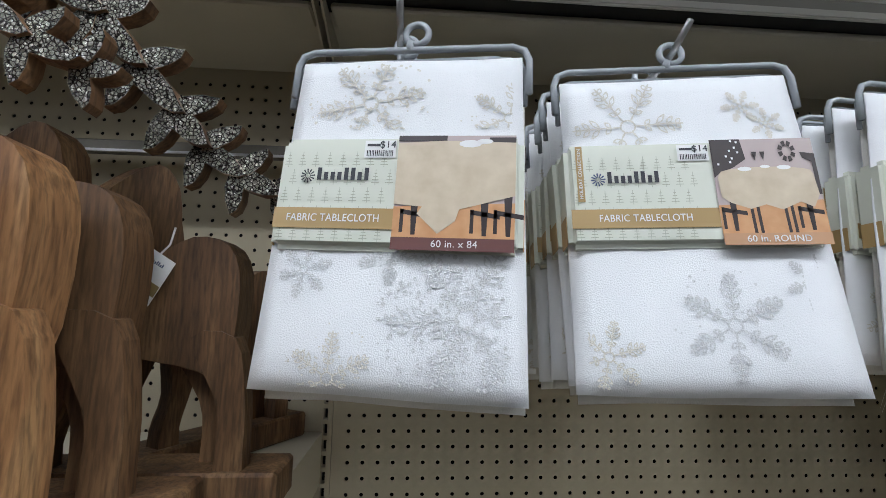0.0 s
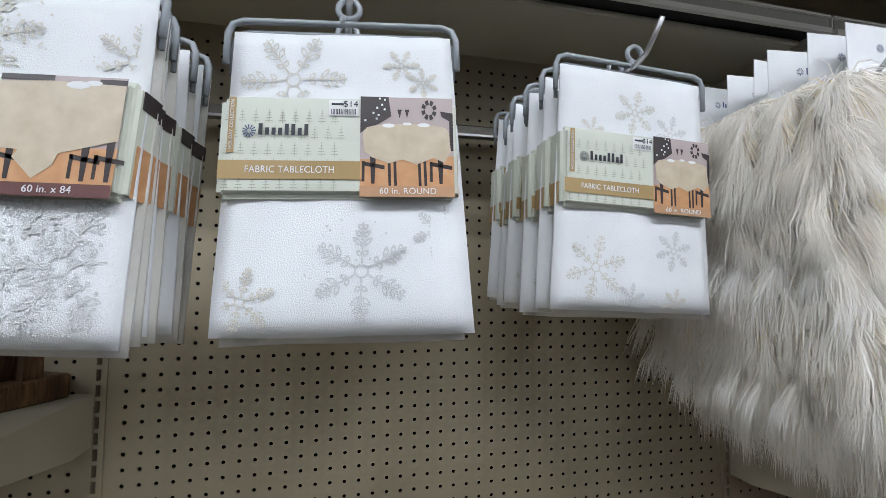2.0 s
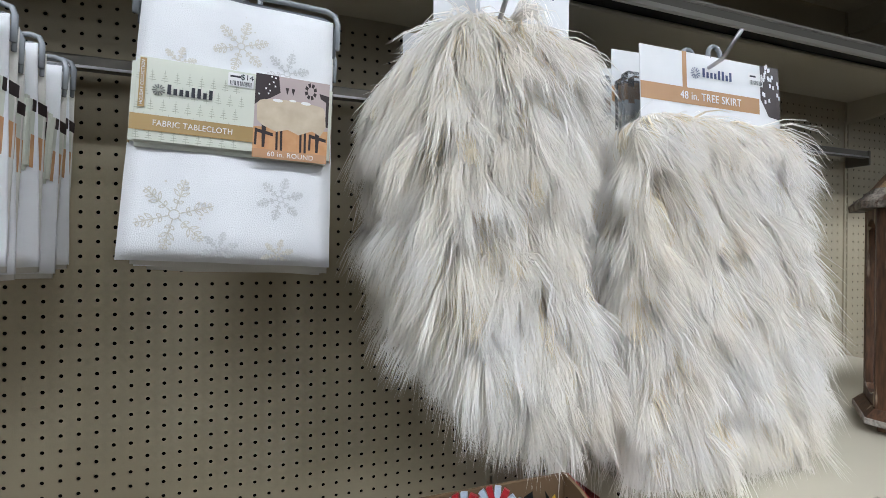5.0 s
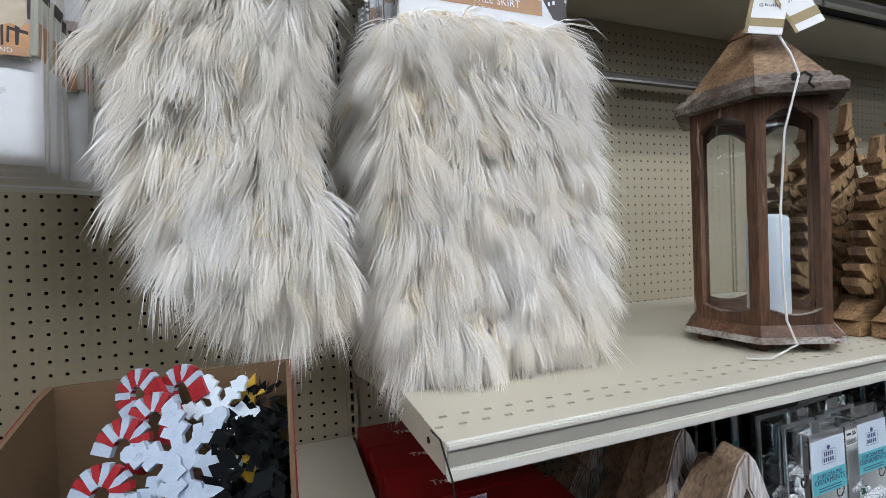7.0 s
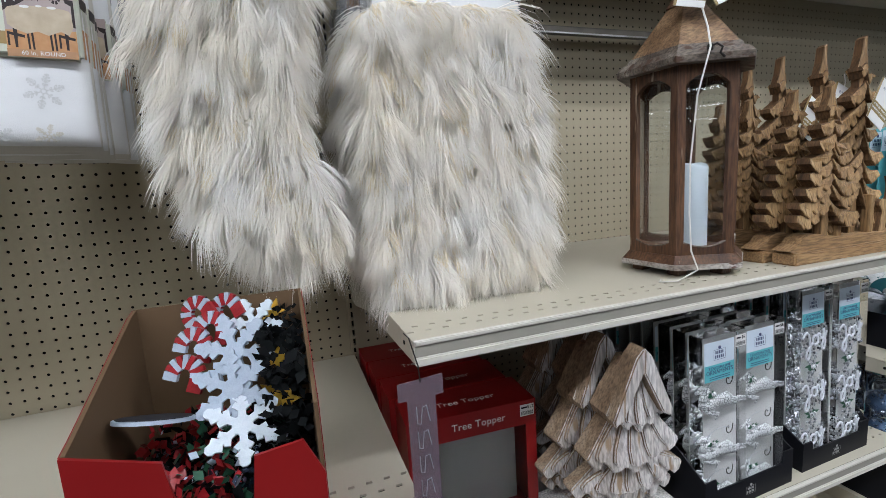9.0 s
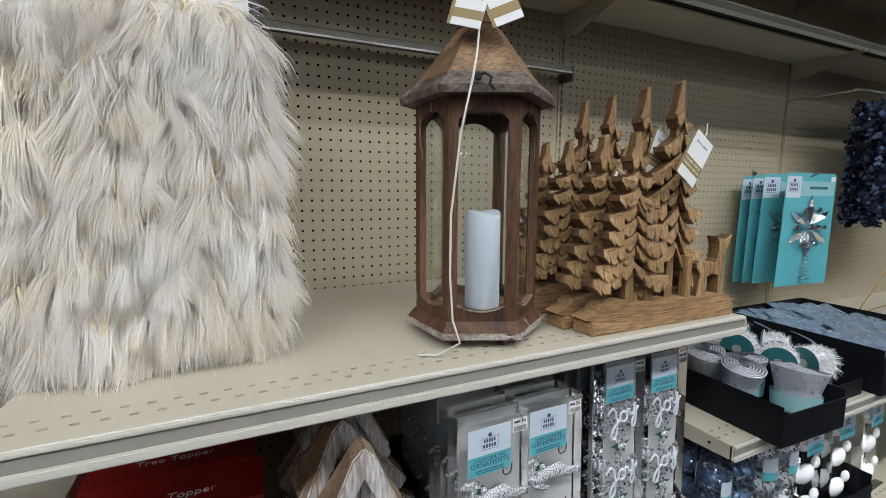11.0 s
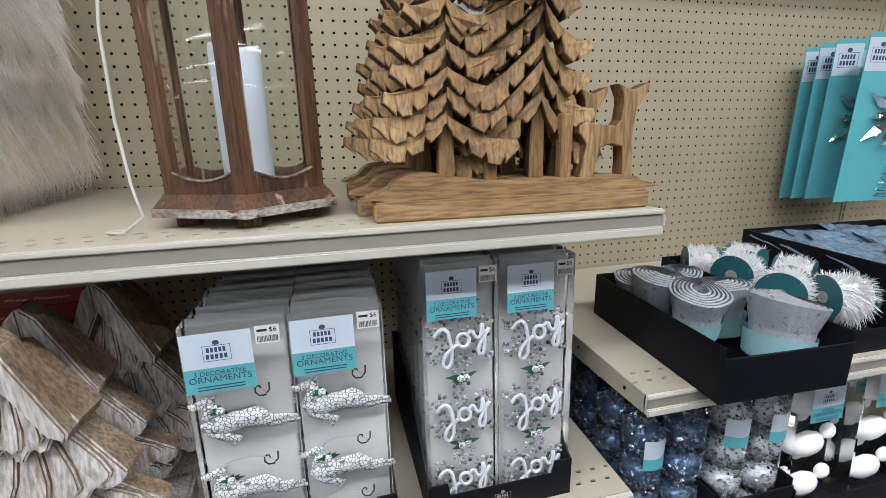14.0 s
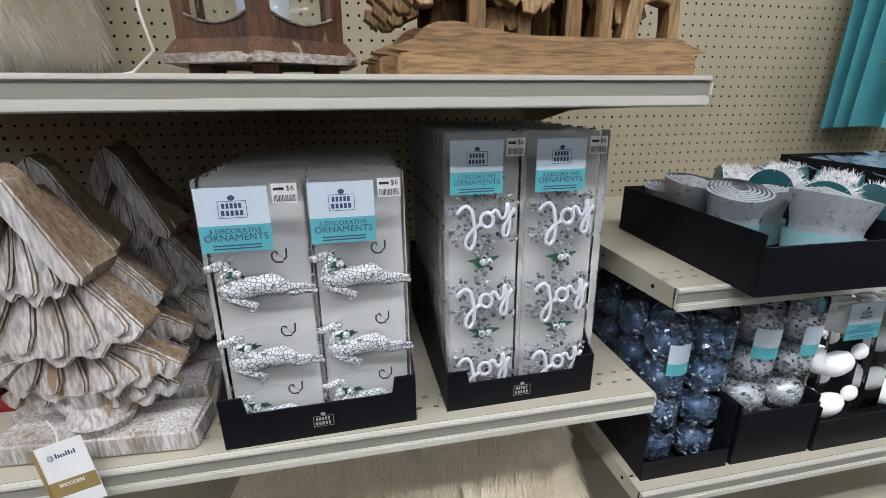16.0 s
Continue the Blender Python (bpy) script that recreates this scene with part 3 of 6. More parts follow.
def dining_print(x0, x1, z0, z1, y, parent, kind):
    """The printed picture on the wrapper: a laid table in a room."""
    W, H = x1 - x0, z1 - z0
    P = lambda u, v: (x0 + u * W, z0 + v * H)
    bm = B()
    rect(bm, x0, x1, z0, z1, y)
    ph = part("printed_picture", bm, PHOTO_WALL, parent, "printed picture of a laid dining table")
    bm = B()
    flat(bm, [P(0, 0.02), P(1, 0.02), P(1, 0.4), P(0, 0.36)], y - 0.0003)
    part("print_floor", bm, PHOTO_FLOOR, ph)
    bm = B()
    for u in ((0.12, 0.84) if kind == "round" else (0.16, 0.74, 0.93)):
        flat(bm, [P(u, 0.12), P(u + 0.035, 0.12), P(u + 0.05, 0.48), P(u - 0.02, 0.48)], y - 0.0005)
        flat(bm, [P(u - 0.1, 0.3), P(u + 0.14, 0.26), P(u + 0.14, 0.3), P(u - 0.1, 0.34)], y - 0.0005)
        flat(bm, [P(u - 0.1, 0.14), P(u - 0.07, 0.14), P(u - 0.07, 0.34), P(u - 0.1, 0.34)], y - 0.0005)
    if kind == "round":
        for u in (0.3, 0.36, 0.62, 0.68):
            flat(bm, [P(u, 0.1), P(u + 0.03, 0.1), P(u + 0.02, 0.4), P(u - 0.01, 0.4)], y - 0.0005)
        flat(bm, [P(0, 0.62), P(0.05, 0.66), P(0.2, 0.72), P(0.33, 0.8), P(0.3, 1), P(0, 1)], y - 0.0005)
        flat(bm, [P(0.86, 0.86), P(1, 0.84), P(1, 0.45), P(0.96, 0.45), P(0.96, 0.76), P(0.88, 0.8)], y - 0.0005)
    else:
        rect(bm, x0, x0 + 0.42 * W, z1 - 0.05 * H, z1, y - 0.0005)
        rect(bm, x0 + 0.78 * W, x1, z1 - 0.09 * H, z1 - 0.02 * H, y - 0.0005)
    if kind == "round":
        for k in range(8):
            a0, a1 = k * math.tau / 8, (k + 1) * math.tau / 8 - 0.12
            flat(bm, [P(0.74 + r * math.cos(a), 0.87 + r * 1.25 * math.sin(a)) for r, a in ((0.045, a0), (0.085, a0 + 0.1), (0.085, a1 - 0.1), (0.045, a1))], y - 0.0007)
        for u in (0.42, 0.50):
            flat(bm, [P(u - 0.025, 0.87), P(u, 0.78), P(u + 0.025, 0.87)], y - 0.0007)
    part("print_furniture", bm, PHOTO_DARK, ph)
    bm = B()
    if kind == "round":
        pts = [P(0.03, 0.62), P(0.05, 0.66)] + [P(0.5 - 0.44 * math.cos(t), 0.67 + 0.05 * math.sin(t)) for t in np.linspace(0.2, math.pi - 0.2, 8)] + [P(0.95, 0.64), P(0.97, 0.45), P(0.9, 0.33), P(0.78, 0.38), P(0.6, 0.31), P(0.45, 0.36), P(0.3, 0.32), P(0.12, 0.38), P(0.04, 0.44)]
    else:
        pts = [P(0, 0.38), P(0, 0.93), P(0.4, 0.95), P(1, 0.93), P(1, 0.46), P(0.55, 0.34), P(0.52, 0.24), P(0.38, 0.13), P(0.2, 0.3), P(0.24, 0.36)]
    flat(bm, pts, y - 0.0008)
    part("print_tablecloth", bm, PHOTO_CLOTH, ph)
    bm = B()
    for u, v, r in ((0.3, 0.7, 0.07), (0.5, 0.72, 0.05), (0.68, 0.71, 0.07)) if kind == "round" else ((0.62, 0.92, 0.1), (0.74, 0.94, 0.07)):
        flat(bm, [P(u + r * math.cos(t), v + 0.35 * r * math.sin(t) * W / H) for t in np.linspace(0, math.tau, 10)[:-1]], y - 0.0011)
    if kind == "round":
        rng = random.Random(2)
        for _ in range(9):
            u, v = rng.uniform(0.03, 0.26), rng.uniform(0.72, 0.97)
            rect(bm, *[P(u, v)[0], P(u + 0.02, v)[0], P(u, v)[1], P(u, v + 0.02)[1]], y - 0.0011)
    part("print_tableware", bm, WHITE, ph)
    return ph


def tablecloth_pack(name, label, motif, size_text, kind, w=0.195, h=0.283, zw=0.119):
    """A folded cloth in a paper wrapper on a clear hanger. Origin: middle of the lower edge, front towards -y."""
    pk = thing(name, label, "tablecloth", group="packed tablecloths")
    part("folded_cloth", slab(w, h, 0.010, 14, 18, 0.0025, motif, lean=0.006 if motif == 2 else 0.0, flare=0.09), CLOTH, pk, smooth=True)
    bm = slab(w * 0.985, h * 0.99, 0.008, 10, 12, 0.002, motif + 3)
    bmesh.ops.translate(bm, vec=(0.004, 0.012, -0.006), verts=bm.verts)
    part("inner_fold", bm, CLOTH_EDGE, pk, smooth=True)
    rng = random.Random(motif)
    yf = -0.0125
    lo, hi = -w / 2 + 0.008, w / 2 - 0.008
    bm, bm2 = B(), B()
    if motif == 1:
        snow_motif(bm, -0.03, 0.24, 0.048, yf + 0.003, 0.2, True, 160, rng, lo, hi, 0.216, h - 0.006, 0.0022)
        snow_motif(bm, 0.088, 0.225, 0.035, yf + 0.003, 0.4, True, 30, rng, lo, hi, 0.216, h - 0.006, 0.0018)
        snow_motif(bm2, 0.06, 0.06, 0.06, yf - 0.003, 0.1, True, 420, rng, lo, hi, 0.01, 0.119, 0.0022)
        snow_motif(bm2, -0.07, 0.093, 0.024, yf - 0.003, 0.3, True, 20, rng, lo, hi, 0.01, 0.119)
        snow_motif(bm, -0.04, 0.012, 0.035, yf - 0.005, 0.5, True, 90, rng, lo, hi, 0.006, 0.1)
        snow_motif(bm2, 0.0, 0.112, 0.03, yf - 0.003, 0.5, True, 40, rng, lo, hi, 0.01, 0.119)
    elif motif == 2:
        snow_motif(bm, -0.045, 0.235, 0.05, yf + 0.003, 0.05, True, 0, rng, lo, hi, 0.216, h - 0.004, 0.002)
        snow_motif(bm, 0.055, 0.252, 0.018, yf + 0.003, 0.1, True, 4, rng, lo, hi, 0.216, h - 0.004, 0.0016)
        snow_motif(bm, 0.075, 0.235, 0.016, yf + 0.003, 0.6, True, 4, rng, lo, hi, 0.216, h - 0.004, 0.0016)
        snow_motif(bm2, 0.02, 0.055, 0.044, yf - 0.003, 0.5, True, 30, rng, lo, hi, 0.006, 0.119, 0.0024)
        snow_motif(bm, -0.08, 0.03, 0.03, yf - 0.004, 0.3, True, 6, rng, lo, hi, 0.006, 0.119, 0.0018)
        snow_motif(bm2, 0.088, 0.09, 0.025, yf - 0.003, 0.3, True, 6, rng, lo, hi, 0.006, 0.119, 0.0018)
    else:
        for cx, cz, r, b in ((0.0, 0.245, 0.03, bm), (0.05, 0.222, 0.026, bm2), (-0.06, 0.215, 0.018, bm), (-0.055, 0.05, 0.04, bm), (0.05, 0.075, 0.026, bm2), (-0.01, 0.015, 0.02, bm2), (0.05, 0.012, 0.018, bm)):
            snow_motif(b, cx, cz, r, yf + (0.003 if cz > 0.2 else -0.003), 0.3, True, 8, rng, lo, hi, 0.006 if cz < 0.15 else 0.216, 0.115 if cz < 0.15 else h - 0.004, 0.0016)
    for q in (bm, bm2):
        for v in q.verts:
            u, t = v.co.x * 2 / w, v.co.z / h
            k = max(0.0, 1 - min(1, abs(u)) ** 6) ** 0.5 * max(0.0, 1 - abs(2 * t - 1) ** 9.6) ** 0.5
            yy = 0.0025 * noise.noise(Vector((u * 2.1 + motif * 7.3, t * 2.7, motif))) + 0.0025 * 0.45 * noise.noise(Vector((u * 5.0 + motif * 3.1, t * 6.0, 4 + motif)))
            v.co.y = yy - (0.005 + 0.006 * (1 - t) ** 3) * (0.15 + 0.85 * k) - 0.0012
    part("woven_pattern", bm, MOTIF, pk, "ivory woven snowflakes")
    part("satin_pattern", bm2, MOTIF2, pk, "satin white snowflakes")
    # paper wrapper round the middle
    z0, z1 = zw, zw + 0.096
    bm = B()
    box(bm, -w / 2 - 0.003, w / 2 + 0.003, -0.0142, 0.022, z0, z1, 0.006, 3)
    wr = part("paper_wrapper", bm, PAPER, pk, "sage green printed paper wrapper")
    y = -0.0148
    xs = 0.0 if motif == 1 else 0.018
    bm = B()
    for i in range(9):
        for j in range(6):
            x = -w / 2 + 0.006 + i * 0.0115 + (j % 2) * 0.0055
            z = z0 + 0.008 + j * 0.0155
            if x > xs - 0.004 or z > z1 - 0.012:
                continue
            for q in range(4):
                s = 0.0042 - 0.0009 * q
                rect(bm, x - s / 1.3, x + s / 1.3, z + q * 0.0026, z + q * 0.0026 + 0.0006, y)
            rect(bm, x - 0.0002, x + 0.0002, z - 0.002, z + 0.0115, y)
    part("tree_pattern", bm, PAPER_TREE, wr)
    bm = B()
    rect(bm, -w / 2 - 0.0005, xs, z0 + 0.016, z0 + 0.033, y - 0.0004)
    gb = part("gold_band", bm, GOLD, wr)
    words("band_text", "FABRIC TABLECLOTH", 0.0088, WHITE, gb, (-w / 2 + xs) / 2, y - 0.0008, z0 + 0.0245, squeeze=0.86)
    if motif != 1:
        bm = B()
        rect(bm, -w / 2 + 0.006, -w / 2 + 0.012, z0 + 0.04, z1 - 0.004, y - 0.0004)
        tab = part("side_tab", bm, GOLD, wr)
        words("tab_words", "HOLIDAY COLLECTION", 0.0042, WHITE, tab, -w / 2 + 0.009, y - 0.0008, (z0 + z1) / 2 + 0.018, turn=90)
    bm = B()
    starburst(bm, -w / 2 + 0.024, z0 + 0.06, 0.0062, y - 0.0006)
    part("burst_mark", bm, INK if motif != 2 else INKBLUE, wr)
    bars_mark("word_mark", -w / 2 + 0.032, z0 + 0.06, 0.045, 0.0085, y - 0.0006, wr, INK)
    barcode(xs - 0.028, z1 - 0.02, 0.026, 0.015, y - 0.0006, wr, "$14", 0.0085)
    dining_print(xs, w / 2 - (0.004 if motif == 1 else 0.001), z0 + 0.001, z1 - 0.001, y - 0.0004, wr, kind)
    bm = B()
    rect(bm, xs, w / 2 - (0.004 if motif == 1 else 0.001), z0, z0 + 0.010, y - 0.0018)
    sb = part("size_band", bm, PLUM if motif == 1 else COPPER, wr)
    words("size_words", size_text, 0.0078, WHITE, sb, (xs + w / 2) / 2, y - 0.0022, z0 + 0.005)
    for s in (-1, 1):
        part("side_print", box(B(), s * (w / 2 + 0.0034) - 0.0003, s * (w / 2 + 0.0034) + 0.0003, -0.006, 0.016, z0 + 0.004, z0 + (0.045 if s > 0 else 0.03)), PHOTO_FLOOR if s > 0 else GOLD, wr)
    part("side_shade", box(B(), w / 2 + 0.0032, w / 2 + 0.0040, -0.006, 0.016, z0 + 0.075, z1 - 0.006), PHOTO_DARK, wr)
    # clear hanger
    top = h + 0.012
    wide = w / 2 + 0.006
    rim = [(-wide, 0, top - 0.045), (-wide, 0, top - 0.014), (-wide + 0.004, 0, top - 0.004), (-wide + 0.014, 0, top)]
    full = rim + [(-0.02, 0, top), (0.02, 0, top)] + [(-x, yy, zz) for x, yy, zz in rim[::-1]]
    hg = part("hanger", tube(B(), full, 0.0033, 8), PLASTIC, pk, "clear grey plastic hanger", True)
    low = [(x * 0.97, 0.006, z - 0.008) for x, _, z in full]
    part("hanger_lower_rail", tube(B(), low, 0.0025, 8), PLASTIC, hg, smooth=True)
    c = (0.004, 0.0, top + 0.016)
    part("hanger_eye", tube(B(), [(c[0] + 0.0105 * math.cos(a), 0, c[2] + 0.0105 * math.sin(a)) for a in np.linspace(0, math.tau, 17)[:-1]], 0.0032, 8, True), PLASTIC, hg, smooth=True)
    part("hanger_stem", tube(B(), [(c[0] - 0.006, 0, top - 0.001), (c[0] - 0.005, 0, top + 0.008)], 0.004, 8), PLASTIC, hg, smooth=True)
    return pk


def stack(ob, m, count, step, seed):
    """Copies of a pack behind it on the same hook, each hanging a little differently."""
    ob.matrix_world = m
    rng = random.Random(seed)
    for i in range(1, count):
        q = Matrix.Translation((rng.uniform(-0.006, 0.006), step * i, rng.uniform(-0.008, 0.004))) @ m @ pose(0, 0, 0, rng.uniform(-2, 2), rng.uniform(-1.5, 1.5), rng.uniform(-5, 5))
        copy_thing(ob, q)


stack(tablecloth_pack("tablecloth_pack", "white damask tablecloth in a sage paper wrapper, hanging packed", 1, "60 in. x 84", "long", 0.195, 0.284, 0.109), pose(0.121, -0.456, 1.512, -6, 1.6, -11), 5, 0.031, 1)
stack(tablecloth_pack("tablecloth_pack", "white round tablecloth with ivory snowflakes, hanging packed", 2, "60 in. ROUND", "round", 0.205, 0.286), pose(0.379, -0.452, 1.513, -7, -1.0, -8), 9, 0.037, 2)
stack(tablecloth_pack("tablecloth_pack", "off-white round tablecloth with small snowflakes, hanging packed", 3, "60 in. ROUND", "round", 0.198, 0.297), pose(0.722, -0.374, 1.524, -2, 2.4, 0), 7, 0.036, 3)


# ---- plush stocking and tree skirt ----
CREAM = mat("header_card", (0.74, 0.75, 0.76), (0.69, 0.70, 0.71), 20, 0.45)
TAN = mat("tan_card_band", (0.40, 0.22, 0.10), (0.44, 0.25, 0.12), 20, 0.45)
CLEAR = mat("clear_wrap", (0.75, 0.77, 0.78), rough=0.12, trans=0.9, rvar=0.05)


def header_card(parent, w, z0, z1, y, text, tilt=0.0):
    bm = B()
    box(bm, -w / 2, w / 2, y, y + 0.0015, z0, z1, 0.0005)
    cd = part("header_card", bm, CREAM, parent, "white card header with a tan band")
    bm = B()
    H = z1 - z0
    rect(bm, -w / 2 + 0.0005, w * 0.34, z0 + 0.27 * H, z0 + 0.5 * H, y - 0.0004)
    rect(bm, -w / 2 + 0.28 * w, -w / 2 + 0.31 * w, z0 + 0.5 * H, z1, y - 0.0004)
    part("tan_band", bm, TAN, cd)
    words("card_words", text, 0.0165, CREAM, cd, -0.02 * w, y - 0.0008, z0 + 0.385 * H, squeeze=0.9)
    bm = B()
    starburst(bm, -0.13 * w, z0 + 0.72 * H, 0.009, y - 0.0006)
    part("burst_mark", bm, INKBLUE, cd)
    bars_mark("word_mark", -0.08 * w, z0 + 0.72 * H, 0.06, 0.011, y - 0.0006, cd, INKBLUE)
    barcode(0.26 * w, z0 + 0.68 * H, 0.03, 0.02, y - 0.0006, cd)
    bm = B()
    flat(bm, [(w * 0.35, z1), (w * 0.35, z0 + 0.5 * H), (w * 0.41, z0 + 0.25 * H), (w * 0.5, z0 + 0.22 * H), (w * 0.5, z1)], y - 0.0006)
    pic = part("printed_corner", bm, PHOTO_DARK, cd)
    bm = B()
    rng = random.Random(8)
    for _ in range(24):
        u, v = rng.uniform(0.36, 0.49) * w, z0 + rng.uniform(0.4, 0.98) * H
        rect(bm, u, u + 0.004, v, v + 0.006, y - 0.001)
    part("print_sparkle", bm, CREAM, pic)
    lp = part("hang_loop", tube(B(), [(0.006 + 0.012 * math.cos(a), y + 0.003, z1 + 0.004 + 0.014 * math.sin(a)) for a in np.linspace(-0.5, math.pi + 0.5, 10)], 0.0035, 6), PLASTIC, cd, smooth=True)
    return cd


BOOT = smooth_poly([(-0.068, 0.485), (0.080, 0.485), (0.084, 0.36), (0.074, 0.27), (0.080, 0.205), (0.110, 0.145), (0.124, 0.095), (0.10, 0.050), (0.062, 0.048), (0.022, 0.082), (-0.026, 0.135), (-0.064, 0.215), (-0.074, 0.32)], 4)


def fur_stocking(n, front, seed):
    st = thing("fur_stocking", "cream and white shaggy faux-fur stocking hanging on a peg hook", "stocking", group="fur stockings")
    fur_pad("long_fur", BOOT, 0.028, n, 0.066, 0.0013, st, FUR, seed, front)
    bm = B()
    box(bm, -0.03, 0.09, 0.010, 0.0115, 0.49, 0.575, 0.0004)
    tag = part("card_tag", bm, CREAM, st, "white card tag")
    bm = B()
    starburst(bm, 0.02, 0.545, 0.006, 0.0095)
    part("burst_mark", bm, INKBLUE, tag)
    bars_mark("word_mark", 0.03, 0.545, 0.04, 0.008, 0.0095, tag, INKBLUE)
    return st


s0 = fur_stocking(15000, True, 11)
s0.matrix_world = pose(1.01, -0.455, 1.318, -2, 2, -4)
s1 = fur_stocking(6500, True, 12)
s1.matrix_world = pose(1.0, -0.405, 1.318, 0, 1, -6)
rng = random.Random(4)
for i in range(6):
    copy_thing(s1, pose(1.0 + rng.uniform(-0.01, 0.01), -0.362 + i * 0.043, 1.325 + rng.uniform(-0.012, 0.012), 0, rng.uniform(-2, 3), rng.uniform(-8, 2)))

SKIRT = smooth_poly([(-0.14, 0.485), (0.0, 0.492), (0.14, 0.485), (0.153, 0.40), (0.16, 0.2), (0.158, 0.06), (0.09, 0.045), (-0.05, 0.04), (-0.14, 0.05), (-0.156, 0.2), (-0.152, 0.4)], 4)


def fur_skirt(n, seed, card):
    sk = thing("fur_tree_skirt", "folded white shaggy faux-fur tree skirt with a header card", "tree skirt", group="fur tree skirts")
    fur_pad("long_fur", [(x * 0.92 - 0.006, z) for x, z in SKIRT], 0.045, n, 0.066, 0.0013, sk, FUR, seed)
    header_card(sk, 0.27, 0.485, 0.592, 0.004, "48 in. TREE SKIRT")
    bm = B()
    box(bm, -0.15, 0.15, 0.012, 0.05, 0.46, 0.56, 0.012, 2)
    part("clear_sleeve", bm, CLEAR, sk, "clear plastic sleeve")
    return sk


k0 = fur_skirt(26000, 21, True)
k0.matrix_world = pose(1.378, -0.452, 1.243, -3, 0.5, -1)
k1 = fur_skirt(7000, 22, True)
k1.matrix_world = pose(1.37, -0.385, 1.250, 0, 0, -3)
for i in range(4):
    copy_thing(k1, pose(1.372, -0.325 + 0.062 * i, 1.25 + 0.004 * i, 0, 0.6 * i - 1, -3 + 1.5 * i))


# ---- more materials ----
LWOOD = wood("lantern_wood", (0.045, 0.018, 0.009), (0.100, 0.044, 0.019), (0.155, 0.073, 0.034), worn=((0.34, 0.26, 0.18), 0.605))
LEDGE = wood("lantern_worn_edge", (0.05, 0.036, 0.027), (0.15, 0.12, 0.095), (0.33, 0.29, 0.245), axis=0, worn=((0.07, 0.035, 0.02), 0.55))
BASE_EDGE = wood("lantern_base_edge", (0.2, 0.15, 0.12), (0.40, 0.36, 0.32), (0.55, 0.51, 0.47), axis=0, worn=((0.10, 0.05, 0.03), 0.60))
ROOF = wood("lantern_roof_wood", (0.14, 0.075, 0.035), (0.24, 0.14, 0.07), (0.33, 0.21, 0.11), axis=0)
MANGO = wood("mango_wood", (0.20, 0.11, 0.043), (0.34, 0.205, 0.088), (0.47, 0.305, 0.145), axis=2, ring=16)
MANGO_X = wood("mango_plinth_wood", (0.27, 0.155, 0.07), (0.38, 0.23, 0.11), (0.47, 0.30, 0.15), axis=0, ring=12)
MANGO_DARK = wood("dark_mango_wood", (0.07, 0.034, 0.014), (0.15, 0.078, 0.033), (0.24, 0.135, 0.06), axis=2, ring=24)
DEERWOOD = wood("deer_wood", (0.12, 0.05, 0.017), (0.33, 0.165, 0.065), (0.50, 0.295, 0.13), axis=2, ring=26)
WASHED = wood("whitewashed_wood", (0.40, 0.35, 0.31), (0.58, 0.54, 0.51), (0.72, 0.69, 0.67), axis=2, ring=18, worn=((0.30, 0.21, 0.13), 0.60))
WASH_EDGE = wood("bare_wood_edge", (0.17, 0.105, 0.06), (0.29, 0.20, 0.125), (0.40, 0.31, 0.22), axis=2)
MOSAIC = mat("silver_bead_mosaic", (0.03, 0.027, 0.02), (0.42, 0.40, 0.34), 330, 0.25, metal=0.6, bump=1.0, bscale=420, fine=0.4)
GLASS = mat("lantern_glass", (0.95, 0.97, 0.97), rough=0.02, trans=1.0, ior=1.45, rvar=0.01)
WAX = mat("candle_wax", (0.42, 0.47, 0.51), (0.46, 0.51, 0.54), 12, 0.45)
IRON = mat("dark_iron", (0.03, 0.028, 0.026), (0.06, 0.055, 0.05), 40, 0.5, metal=0.7)
CORD = mat("white_cord", (0.72, 0.70, 0.66), rough=0.7)
TAGCARD = mat("tag_card", (0.80, 0.80, 0.79), (0.76, 0.76, 0.75), 20, 0.5)
TAGBAND = mat("tag_olive_band", (0.26, 0.19, 0.07), (0.3, 0.22, 0.09), 20, 0.5)
BLACK = mat("navy_black_card", (0.004, 0.0045, 0.007), (0.007, 0.0075, 0.011), 8, 0.55, fine=0.2, spec=0.25)
KRAFT = mat("kraft_board", (0.105, 0.062, 0.030), (0.135, 0.083, 0.042), 6, 0.75, fine=0.3)
PICKBLACK = mat("black_foil_pick", (0.003, 0.003, 0.004), (0.006, 0.008, 0.008), 30, 0.7, spec=0.12)
RED = mat("red_print", (0.21, 0.007, 0.008), (0.26, 0.010, 0.010), 6, 0.35)
REDGLIT = mat("red_glitter", (0.22, 0.006, 0.010), (0.42, 0.025, 0.03), 500, 0.35, fine=0.7, bump=0.5)
WHITEGLIT = mat("white_glitter", (0.30, 0.37, 0.47), (0.50, 0.57, 0.66), 600, 0.4, fine=0.7, bump=0.6)
BLUEGLIT = mat("ice_glitter", (0.5, 0.58, 0.66), (0.72, 0.78, 0.83), 600, 0.4, fine=0.7, bump=0.6)
GOLDGLIT = mat("gold_glitter", (0.5, 0.30, 0.03), (0.7, 0.45, 0.06), 600, 0.35, metal=0.5, fine=0.7, bump=0.6)
GREEN = mat("dark_green", (0.012, 0.06, 0.03), (0.02, 0.09, 0.05), 30, 0.5)
TEAL = mat("teal_card", (0.10, 0.42, 0.47), (0.12, 0.46, 0.51), 8, 0.4)
TEAL_DEEP = mat("deep_teal_card", (0.025, 0.13, 0.15), (0.035, 0.16, 0.18), 8, 0.4)
PALE = mat("pale_blue_card", (0.58, 0.67, 0.76), (0.62, 0.70, 0.78), 8, 0.4)
